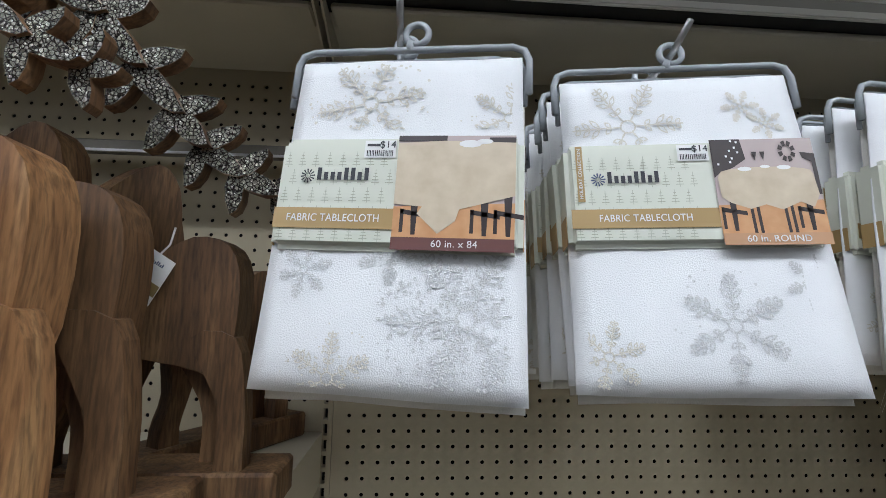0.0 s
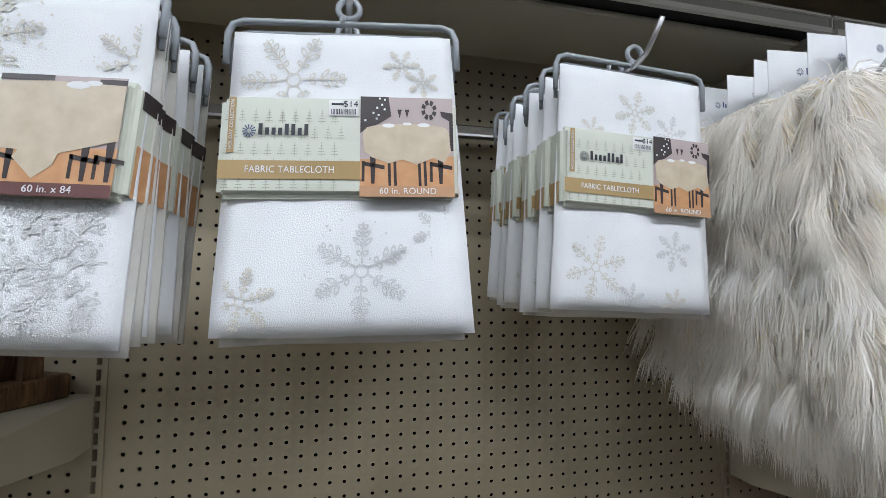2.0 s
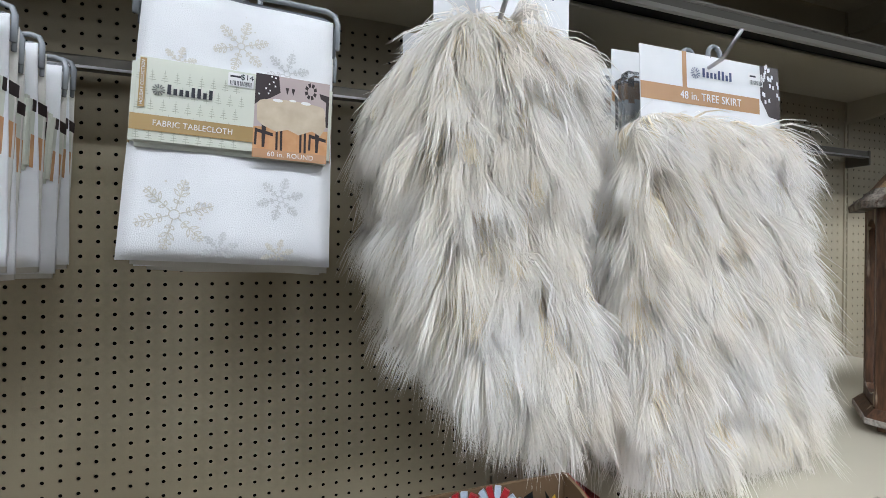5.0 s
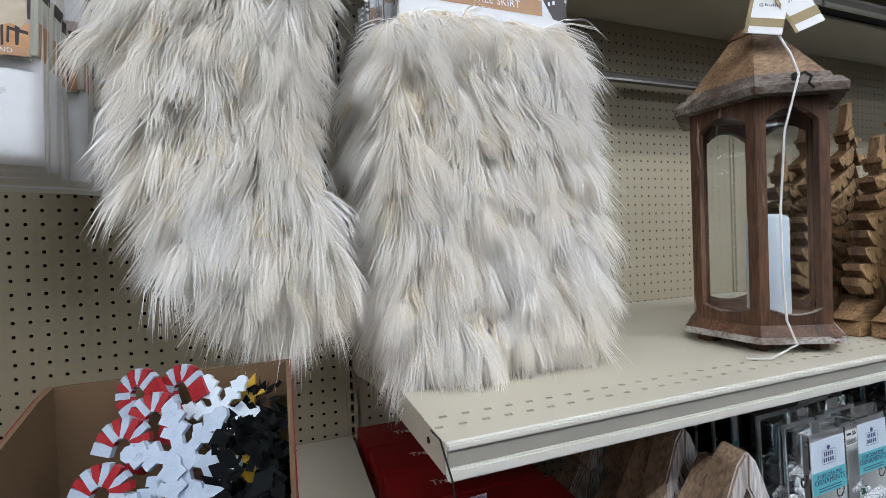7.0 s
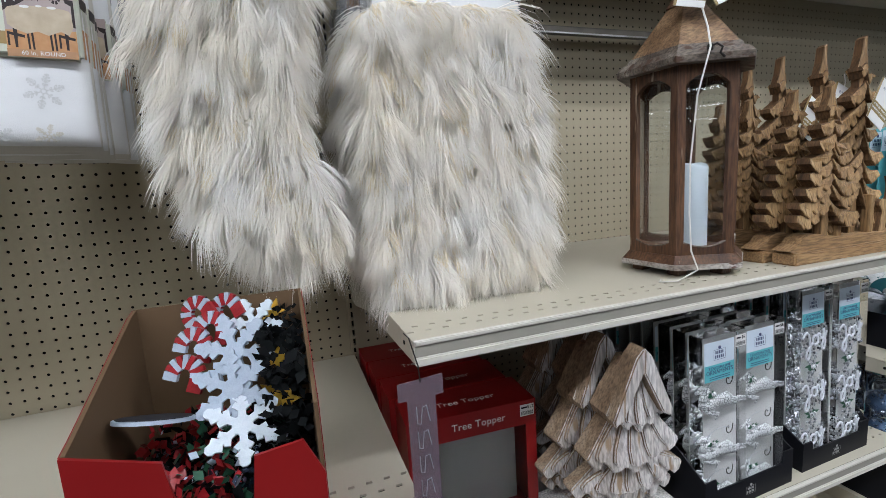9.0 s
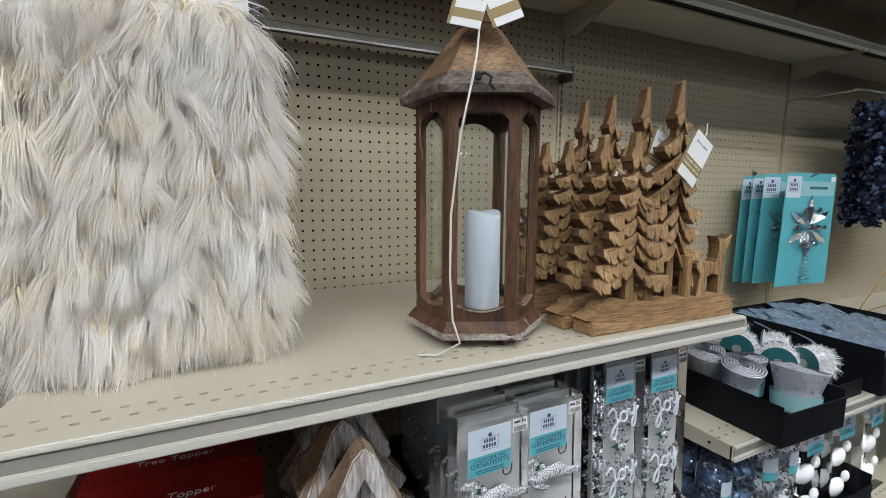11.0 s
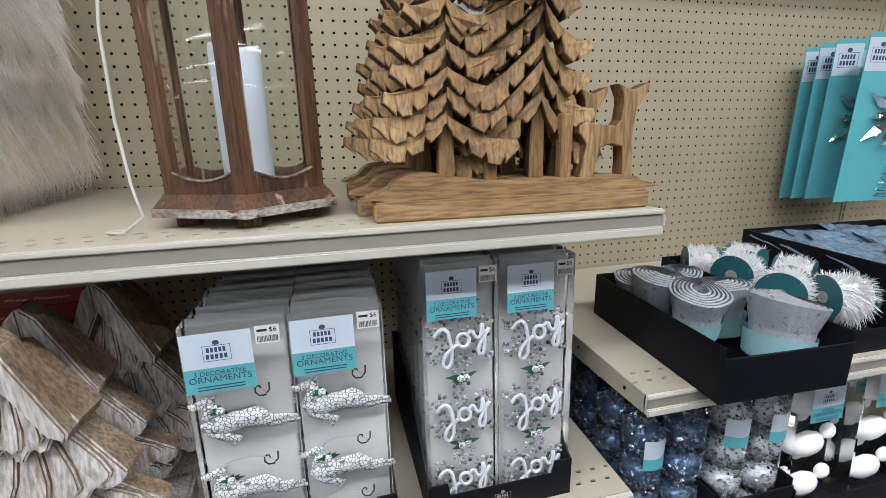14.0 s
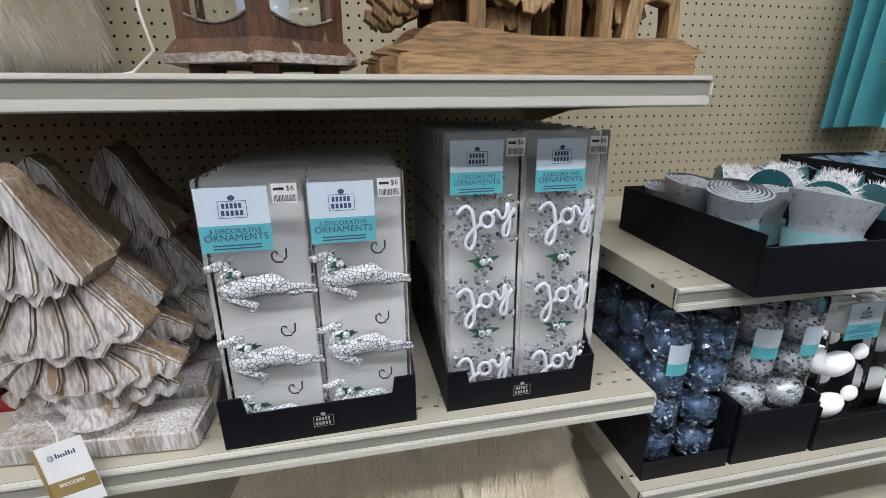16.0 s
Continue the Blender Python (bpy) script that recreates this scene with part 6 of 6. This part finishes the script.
def star_pick(m, r):
    st = thing("gold_star_pick", "gold glitter star pick in the bin", "star", m, group="gold star picks")
    bm = B()
    prism(bm, [((r if k % 2 == 0 else r * 0.45) * math.cos(math.pi / 2 + k * math.pi / 5), (r if k % 2 == 0 else r * 0.45) * math.sin(math.pi / 2 + k * math.pi / 5)) for k in range(10)], -0.002, 0.002)
    part("foam", bm, GOLDGLIT, st)
    return st


foam_snowflake(pose(0.999, -0.600, 1.244, -24, 8, -20), 0.046, WHITEGLIT)
foam_snowflake(pose(0.995, -0.622, 1.206, -28, 22, -18), 0.046, WHITEGLIT)
foam_snowflake(pose(1.003, -0.648, 1.170, -45, 25, -16), 0.043, BLUEGLIT)
foam_snowflake(pose(1.020, -0.535, 1.258, -20, 5, -15), 0.036, BLUEGLIT)
for q in ((0.968, -0.545, 1.262, 10), (0.948, -0.562, 1.248, 12), (0.940, -0.590, 1.222, 16), (0.950, -0.520, 1.280, -40), (0.985, -0.515, 1.278, -30)):
    candy_cane(pose(q[0], q[1], q[2], -16, q[3], -22), 0.016)
for q in ((1.046, -0.585, 1.222), (1.036, -0.60, 1.182), (1.052, -0.615, 1.176), (1.045, -0.52, 1.268)):
    star_pick(pose(q[0], q[1], q[2], -20, 15, -25), 0.019)
rb = thing("round_sign_pick", "white-edged flat round foam sign leaning in the bin", "sign", pose(0.915, -0.640, 1.195, -22, 6, -10))
part("disc", lathe(B(), [(0.040, -0.002), (0.040, 0.002)], 24), WHITEGLIT, rb)
part("face", lathe(B(), [(0.037, 0.0022), (0.037, 0.003)], 24), INK, rb)
rg = np.random.default_rng(6)
fill = thing("tinsel_picks", "dark jumble of red, blue and green tinsel picks", "tinsel", pose(0, 0, 0), kind="stuff")
box_pts = lambda n, x0, x1, y0, y1, z0, z1: np.stack([rg.uniform(x0, x1, n), rg.uniform(y0, y1, n), rg.uniform(z0, z1, n)], 1)
flakes("red_tinsel", box_pts(500, CX0 + 0.01, CX0 + 0.13, CY0 + 0.02, CY1 - 0.03, CZ + 0.06, CZ + 0.165), 0.009, REDGLIT, fill, 1)
flakes("blue_tinsel", box_pts(220, CX0 + 0.10, CX1 - 0.05, CY0 + 0.01, CY1 - 0.10, CZ + 0.08, CZ + 0.16), 0.006, TINSEL, fill, 2)
flakes("white_tinsel", box_pts(120, CX0 + 0.02, CX1 - 0.02, CY0 + 0.01, CY1 - 0.06, CZ + 0.1, CZ + 0.165), 0.006, WHITEGLIT, fill, 7)
flakes("green_tinsel", box_pts(150, CX0 + 0.06, CX1 - 0.03, CY0 + 0.01, CY1 - 0.06, CZ + 0.1, CZ + 0.17), 0.009, GREEN, fill, 8)
flakes("black_tinsel", box_pts(800, CX1 - 0.055, CX1 - 0.006, CY0 + 0.03, CY1 - 0.01, CZ + 0.02, CZ + 0.29), 0.010, PICKBLACK, fill, 3)
flakes("dark_tinsel", box_pts(700, CX0 + 0.01, CX1 - 0.01, CY0 + 0.01, CY1 - 0.01, CZ + 0.05, CZ + 0.15), 0.013, PICKBLACK, fill, 4)
part("liner", box(B(), CX0 + 0.005, CX1 - 0.005, CY0 + 0.002, CY1 - 0.005, CZ + 0.006, CZ + 0.11), BLACK, fill)


BLUEBASE = mat("blue_foil", (0.05, 0.09, 0.17), (0.10, 0.16, 0.26), 60, 0.3, metal=0.6)
TEAL_PALE = mat("pale_teal_paper", (0.28, 0.52, 0.55), (0.33, 0.57, 0.60), 20, 0.45)


# ---- third bay: hanging cards, tinsel, ribbon trays ----
def star_card(m, w=0.285, h=0.43):
    sc = thing("star_topper_card", "teal hang card holding a silver snowflake star topper", "hang card", m, group="star topper cards")
    bm = B()
    prism(bm, smooth_poly([(-w / 2, -h), (w / 2, -h + 0.004), (w / 2 - 0.004, -0.008), (w / 2 - 0.012, 0), (-w / 2 + 0.014, 0), (-w / 2 + 0.006, -0.008)], 1), 0.0, 0.0016)
    part("card", bm, TEAL, sc)
    bm = B()
    rect(bm, -w / 2 + 0.05, w / 2 - 0.012, -0.085, -0.03, -0.0005)
    part("header_band", bm, TEAL_PALE, sc)
    bm = B()
    rect(bm, -w / 2 + 0.006, -w / 2 + 0.085, -0.092, -0.012, -0.001)
    lb = part("badge_label", bm, PALE, sc)
    seal(lb, -w / 2 + 0.046, -0.045, 0.046, -0.0014, INKBLUE)
    bm = B()
    rect(bm, -0.01, w / 2 - 0.05, -0.060, -0.050, -0.001)
    part("caption_bar", bm, TEAL_DEEP, sc)
    rect_bm = B()
    rect(rect_bm, w / 2 - 0.035, w / 2 - 0.010, -0.03, -0.012, -0.001)
    part("price_sticker", rect_bm, WHITE, sc)
    part("slot", tube(B(), [(-0.012, -0.0012, -0.014), (0.0, -0.0012, -0.009), (0.014, -0.0012, -0.006)], 0.002, 5), INK, sc)
    cz = -0.205
    bm = B()
    for k in range(12):
        a = k * math.tau / 12 + math.pi / 2
        r = 0.125 if k % 2 == 0 else 0.088
        c, s = math.cos(a), math.sin(a)
        ww = 0.016 if k % 2 == 0 else 0.012
        base, mid, tip = (0.012 * c, 0.012 * s), (r * 0.62 * c, r * 0.62 * s), (r * c, r * s)
        nx, nz = -s * ww, c * ww
        v = [bm.verts.new((base[0], -0.008, cz + base[1])), bm.verts.new((mid[0] + nx, -0.006, cz + mid[1] + nz)), bm.verts.new((tip[0], -0.006, cz + tip[1])), bm.verts.new((mid[0] - nx, -0.006, cz + mid[1] - nz)), bm.verts.new((mid[0], -0.020, cz + mid[1])), bm.verts.new((mid[0], -0.003, cz + mid[1]))]
        for q in ((0, 1, 4), (1, 2, 4), (2, 3, 4), (3, 0, 4), (1, 0, 5), (2, 1, 5), (3, 2, 5), (0, 3, 5)):
            bm.faces.new([v[i] for i in q])
    blob(bm, (0, -0.014, cz), 0.016, 1)
    tp = part("star_topper", bm, CHROME, sc, "faceted silver snowflake star")
    for k in range(6):
        a = k * math.tau / 6
        part("gem", blob(B(), (0.078 * math.cos(a), -0.012, cz + 0.078 * math.sin(a)), 0.011, 1), CHROME, tp)
    pts = []
    for i in range(60):
        t = i / 59
        r = 0.012 + 0.024 * t
        pts.append((r * math.cos(t * 7 * math.tau), -0.010 + 0.2 * r * math.sin(t * 7 * math.tau), cz - 0.11 - 0.105 * t))
    part("spring_coil", tube(B(), pts, 0.0012, 5), CHROME, sc)
    return sc


k = star_card(pose(3.470, -0.215, 1.545, 0, 0.5, -6))
for i, (dx, dy) in enumerate(((-0.008, 0.065), (-0.012, 0.11), (-0.012, 0.155))):
    copy_thing(k, pose(3.470 + dx, -0.215 + dy, 1.545 - 0.003 * i, 1.5, -1.0 - 0.4 * i, -10 + 3 * i))
hk = thing("peg_hook", "zinc wire peg hook in the perforated panel", "hook", pose(3.470, 0, 0), group="peg hooks")
part("wire", tube(B(), [(0, 0.012, 1.54), (0, -0.1, 1.54), (0, -0.22, 1.538), (0.0, -0.235, 1.546)], 0.0028, 8), STEEL, hk)
part("saddle", box(B(), -0.012, 0.012, -0.006, -0.001, 1.53, 1.56, 0.001), STEEL, hk)


def tinsel(x, y, z0, z1, r, n, seed):
    tg = thing("tinsel_garland", "dark blue and silver foil tinsel garland hanging in a hank", "garland", pose(x, y, 0), group="tinsel garlands")
    rng = np.random.default_rng(seed)
    a = rng.uniform(0, math.tau, n)
    q = r * np.sqrt(rng.uniform(0.15, 1, n)) * (1 + 0.15 * np.sin(a * 3))
    z = rng.uniform(z0, z1, n)
    z0v = z0 + 0.05 * np.abs(np.cos(a)) ** 2
    z = np.maximum(z, z0v)
    f = flakes("foil", np.stack([q * np.cos(a), q * np.sin(a) * 0.7, z], 1), 0.016, TINSEL, tg, seed)
    f["kind"] = "stuff"
    part("core", tube(B(), [(0, 0, z0 + 0.05), (0, 0, z1)], r * 0.5, 8), INK, tg)
    return tg


for i, (x, y, a, b) in enumerate(((3.80, -0.30, 1.36, 1.80), (3.89, -0.20, 1.33, 1.84), (4.02, -0.26, 1.36, 1.86), (4.18, -0.24, 1.33, 1.88), (4.34, -0.25, 1.34, 1.88))):
    tinsel(x, y, a, b, 0.085, 2600, 40 + i)
part_hook = thing("peg_hook", "long zinc peg hook carrying tinsel garlands", "hook", pose(0, 0, 0), group="peg hooks")
part("wire", tube(B(), [(3.64, -0.24, 1.862), (4.44, -0.24, 1.882)], 0.004, 8), STEEL, part_hook)
part("bracket_arm", tube(B(), [(3.664, -0.24, 1.862), (3.664, -0.004, 1.862)], 0.004, 8), STEEL, part_hook)


def open_box(name, label, w, d, h, m, front=None):
    """A plain black card box, open above."""
    ob = thing(name, label, "display box", m, group="black display boxes")
    t = 0.0035
    part("bottom", box(B(), -w / 2, w / 2, 0, d, 0, t), BLACK, ob)
    for q in ((-w / 2, w / 2, 0, t, t, front or h), (-w / 2, w / 2, d - t, d, t, h), (-w / 2, -w / 2 + t, t, d - t, t, h), (w / 2 - t, w / 2, t, d - t, t, h)):
        part("side", box(B(), *q, 0.0006), BLACK, ob)
    return ob


def ribbon_roll(m, r=0.048, h=0.085):
    """A wide roll of silver ribbon, flared upwards, its spiral edge showing, with a teal sleeve."""
    rr = thing("ribbon_roll", "roll of ribbed silver ribbon with a teal paper sleeve", "ribbon roll", m, group="silver ribbon rolls")
    rng = random.Random(1)
    bm = B()
    n, turns = 170, 6
    prev = None
    for i in range(n):
        t = i / (n - 1)
        a = t * turns * math.tau
        k = 0.25 + 0.75 * t
        lift = 0.004 * math.sin(a * 1.0) + 0.006 * (1 - t)
        rad = r * k * (1 + 0.02 * math.sin(a * 5))
        lo = bm.verts.new((rad * 0.80 * math.cos(a), rad * 0.80 * math.sin(a), 0.0))
        mi = bm.verts.new((rad * 0.86 * math.cos(a), rad * 0.86 * math.sin(a), h * 0.55))
        hi = bm.verts.new((rad * 1.08 * math.cos(a), rad * 1.08 * math.sin(a), h + lift))
        ed = bm.verts.new((rad * 1.08 * math.cos(a) - 0.0035 * math.cos(a), rad * 1.08 * math.sin(a) - 0.0035 * math.sin(a), h + lift + 0.0015))
        if prev:
            bm.faces.new((prev[0], lo, mi, prev[1]))
            bm.faces.new((prev[1], mi, hi, prev[2]))
            bm.faces.new((prev[2], hi, ed, prev[3]))
        prev = (lo, mi, hi, ed)
    part("ribbon", bm, RIBBON, rr, smooth=False)
    bm = B()
    sl = [(r * 0.84, 0.004), (r * 0.905, h * 0.45)]
    rings = []
    for q, z in sl:
        rings.append([bm.verts.new((q * math.cos(k * math.tau / 30), q * math.sin(k * math.tau / 30), z)) for k in range(30)])
    for k in range(30):
        bm.faces.new((rings[0][k], rings[0][(k + 1) % 30], rings[1][(k + 1) % 30], rings[1][k]))
    part("paper_sleeve", bm, TEAL_PALE, rr, "teal printed paper sleeve", True)
    return rr


def fur_roll(m, seed):
    """A spool of white fur trim with teal end discs, lying on its side along y."""
    fr = thing("fur_ribbon_spool", "spool of white fluffy trim with teal end discs", "ribbon spool", m, group="fur trim spools")
    for y in (-0.036, 0.034):
        bm = lathe(B(), [(0.044, 0), (0.044, 0.002)], 26)
        bmesh.ops.transform(bm, matrix=pose(0, y + 0.002, 0.044, 90), verts=bm.verts)
        # Deep teal carries the shade on the disc faces in their colour.
        dk = part("end_disc", bm, TEAL_DEEP, fr, "teal printed card disc, its shade put into a deeper tone")
        bm = lathe(B(), [(0.012, 0), (0.012, 0.001)], 16)
        bmesh.ops.transform(bm, matrix=pose(0, y - 0.0004 if y < 0 else y + 0.0032, 0.044, 90), verts=bm.verts)
        part("core_hole", bm, INSERT, dk)
    rng = np.random.default_rng(seed)
    n = 1500
    a = rng.uniform(0, math.tau, n)
    y = rng.uniform(-0.03, 0.03, n)
    roots = np.stack([0.034 * np.cos(a), y, 0.044 + 0.034 * np.sin(a)], 1)
    dirs = np.stack([np.cos(a) * 0.8 - 0.3 * np.sin(a), rng.normal(0, 0.25, n), np.sin(a) * 0.8 + 0.3 * np.cos(a)], 1)
    bm = lathe(B(), [(0.036, -0.032), (0.036, 0.032)], 20)
    bmesh.ops.transform(bm, matrix=pose(0, 0, 0.044, 90), verts=bm.verts)
    part("wound_trim", bm, PLUSH, fr)
    strands("white_fluff", roots, dirs, 0.024, 0.0011, fr, PLUSH, seed, 9, 0.4, 0.15)
    return fr


open_box("display_box", "low black card box of silver ribbon rolls", 0.236, 0.36, 0.092, pose(2.646, -0.668, Z_C, 0, 0, -2), 0.075)
r0 = ribbon_roll(pose(2.604, -0.520, Z_C + 0.042, 6, -6, 10))
for q in ((2.700, -0.600, 0.020, 4, 8, 60, 1.22), (2.592, -0.425, 0.030, -4, -8, 120, 1.12), (2.700, -0.478, 0.015, 3, 2, 200, 1.12), (2.600, -0.372, 0.012, 0, -3, 30, 1.05), (2.694, -0.372, 0.012, 4, 3, 260, 1.05)):
    cp = copy_thing(r0, pose(q[0], q[1], Z_C + q[2], q[3], q[4], q[5]))
    cp.scale = (q[6],) * 3
open_box("display_box", "low black card box of white fluffy ribbon spools", 0.235, 0.40, 0.080, pose(2.905, -0.600, Z_C, 0, 0, -1), 0.045)
for i, q in enumerate(((2.945, -0.520, 0.03, 75), (2.862, -0.47, 0.035, -60), (2.95, -0.415, 0.035, 30), (2.86, -0.365, 0.04, -70), (2.94, -0.30, 0.035, 20), (2.85, -0.265, 0.03, 60))):
    fur_roll(pose(q[0], q[1], Z_C + q[2], 0, 0, q[3]), 60 + i)
open_box("display_box", "deep black card box of wrapped blue decorations", 0.47, 0.46, 0.128, pose(3.285, -0.640, Z_C, 0, 0, -2), 0.10)
rgp = random.Random(12)
for i in range(8):
    for j in range(4):
        bm = slab(0.105, 0.10, 0.016, 6, 6, 0.006, i * 4 + j, 0.002)
        pk = thing("wrapped_packet", "blue and silver ornament packet in crinkled clear wrap", "packet", pose(3.115 + 0.112 * j + rgp.uniform(-0.01, 0.01), -0.612 + 0.046 * i, Z_C + 0.088 + rgp.uniform(0, 0.012), -74 + rgp.uniform(-7, 7), rgp.uniform(-6, 6), rgp.uniform(-8, 8)), group="wrapped packets")
        part("wrap", bm, PACKET, pk)
wf = thing("wire_star_frame", "thin brass wire geometric star frame", "wire decoration", pose(4.0, -0.224, Z_C + 0.02))
for a, b in (((-0.12, 0, 0), (0.0, 0.0, 0.24)), ((0.0, 0.0, 0.24), (0.14, 0, 0.23)), ((0.14, 0, 0.23), (0.2, 0, 0.0)), ((0.0, 0.0, 0.24), (0.12, 0, 0.0)), ((-0.12, 0, 0), (0.2, 0, 0.05)), ((0.14, 0.0, 0.23), (0.02, 0, 0.02))):
    part("wire", tube(B(), [(p[0] * 2.6 + 0.22, p[1], p[2]) for p in (a, b)], 0.003, 6), BRASS, wf)
wd = thing("wrapped_decorations", "pale plastic-wrapped decorations on the shelf", "packet", pose(3.6, -0.35, Z_C))
for i in range(5):
    bm = slab(0.13, 0.12, 0.03, 6, 6, 0.008, 50 + i)
    bmesh.ops.transform(bm, matrix=pose(0.03 * i - 0.02, 0.05 * i - 0.12, 0.004, -50, 4 * i, 5), verts=bm.verts)
    part("wrap", bm, PACKET, wd)


def bauble_tube(blue, m=None):
    """A clear tube of sequinned baubles, one above the other, with a printed label."""
    bt = thing("bauble_tube", "clear tube of blue sequin baubles" if blue else "clear tube of silver sequin baubles", "bauble tube", m, group="bauble tubes")
    r, h = 0.037, 0.318
    bm = lathe(B(), [(r, 0.002), (r, h - 0.006), (r - 0.003, h)], 22)
    cv = part("clear_tube", bm, ACETATE, bt, "clear plastic tube", True)
    cv.visible_shadow = False
    rng = np.random.default_rng(5 if blue else 6)
    for i in range(4):
        z = 0.040 + 0.0715 * i
        bl = part("bauble", blob(B(), (0, 0, z), 0.031, 2), BLUEBASE if blue else RIBBON, bt, smooth=True)
        n = 330
        v = rng.normal(0, 1, (n, 3))
        v /= np.linalg.norm(v, axis=1, keepdims=True)
        f = flakes("sequin_coat", v * 0.033 + [0, 0, z], 0.0048, BLUESEQ if blue else SILVER, bl, i)
        f["kind"] = "stuff"
        part("cap", lathe(B(), [(0.007, z + 0.029), (0.006, z + 0.038)], 10), CHROME, bl)
    bm = B()
    rings = [[bm.verts.new(((r + 0.0008) * math.cos(a), (r + 0.0008) * math.sin(a), z)) for a in np.linspace(-2.3, -1.0, 10)] for z in (0.228, 0.265)]
    for k in range(9):
        bm.faces.new((rings[0][k], rings[0][k + 1], rings[1][k + 1], rings[1][k]))
    lb = part("tube_label", bm, PALE, bt, "pale blue and teal label")
    bm = B()
    a0 = [[bm.verts.new(((r + 0.001) * math.cos(a), (r + 0.001) * math.sin(a), z)) for a in np.linspace(-2.3, -1.0, 10)] for z in (0.205, 0.228)]
    for k in range(9):
        bm.faces.new((a0[0][k], a0[0][k + 1], a0[1][k + 1], a0[1][k]))
    part("teal_band", bm, TEAL, lb)
    return bt


open_box("display_box", "black card box of sequin bauble tubes", 0.18, 0.36, 0.135, pose(2.548, -0.592, Z_D, 0, 0, 0), 0.04)
open_box("display_box", "black card box of silver bauble tubes", 0.175, 0.36, 0.13, pose(2.735, -0.592, Z_D, 0, 0, 0), 0.115)
bt0 = bauble_tube(True, pose(2.507, -0.540, Z_D + 0.004, 0, 0, 10))
bt1 = bauble_tube(False, pose(2.695, -0.540, Z_D + 0.012, 0, 0, -10))
for i in range(4):
    if i:
        copy_thing(bt0, pose(2.507, -0.540 + 0.084 * i, Z_D + 0.004, 0, 0, 40 * i))
        copy_thing(bt1, pose(2.695, -0.540 + 0.084 * i, Z_D + 0.012, 0, 0, 50 * i))
    copy_thing(bt0, pose(2.590, -0.545 + 0.084 * i, Z_D + 0.004, 0, 0, 130 + 30 * i))
    copy_thing(bt1, pose(2.776, -0.545 + 0.084 * i, Z_D + 0.012, 0, 0, 10 + 20 * i))


def plush_bag(m):
    """A clear box with two white plush birds and a label."""
    pb = thing("plush_ornament_pack", "clear pack of white plush bird ornaments in a tray", "ornament box", m, group="plush ornament packs")
    cv = part("clear_cover", box(B(), -0.085, 0.085, 0, 0.07, 0, 0.30, 0.003), ACETATE, pb, "clear acetate cover")
    cv.visible_shadow = False
    for z in (0.06, 0.155, 0.25):
        bd = part("plush_bird", blob(blob(B(), (-0.02, 0.035, z), 0.034, 2, (1.25, 0.8, 0.85)), (0.03, 0.033, z + 0.022), 0.018, 2), PLUSH, pb, "white plush bird", True)
    pack_label(pb, -0.05, 0.03, 0.22, 0.295, -0.001, "2 PLUSH", "ORNAMENTS")
    return pb


pb0 = plush_bag(pose(2.92, -0.575, Z_D + 0.006, -3, 0, 0))
for i, (x, y) in enumerate(((2.92, -0.49), (3.10, -0.57), (3.10, -0.49), (3.28, -0.57))):
    copy_thing(pb0, pose(x, y, Z_D + 0.006, -3, 0, 2 * i - 3))
open_box("display_box", "black card box of plush ornament packs", 0.36, 0.30, 0.10, pose(3.01, -0.595, Z_D), 0.07)
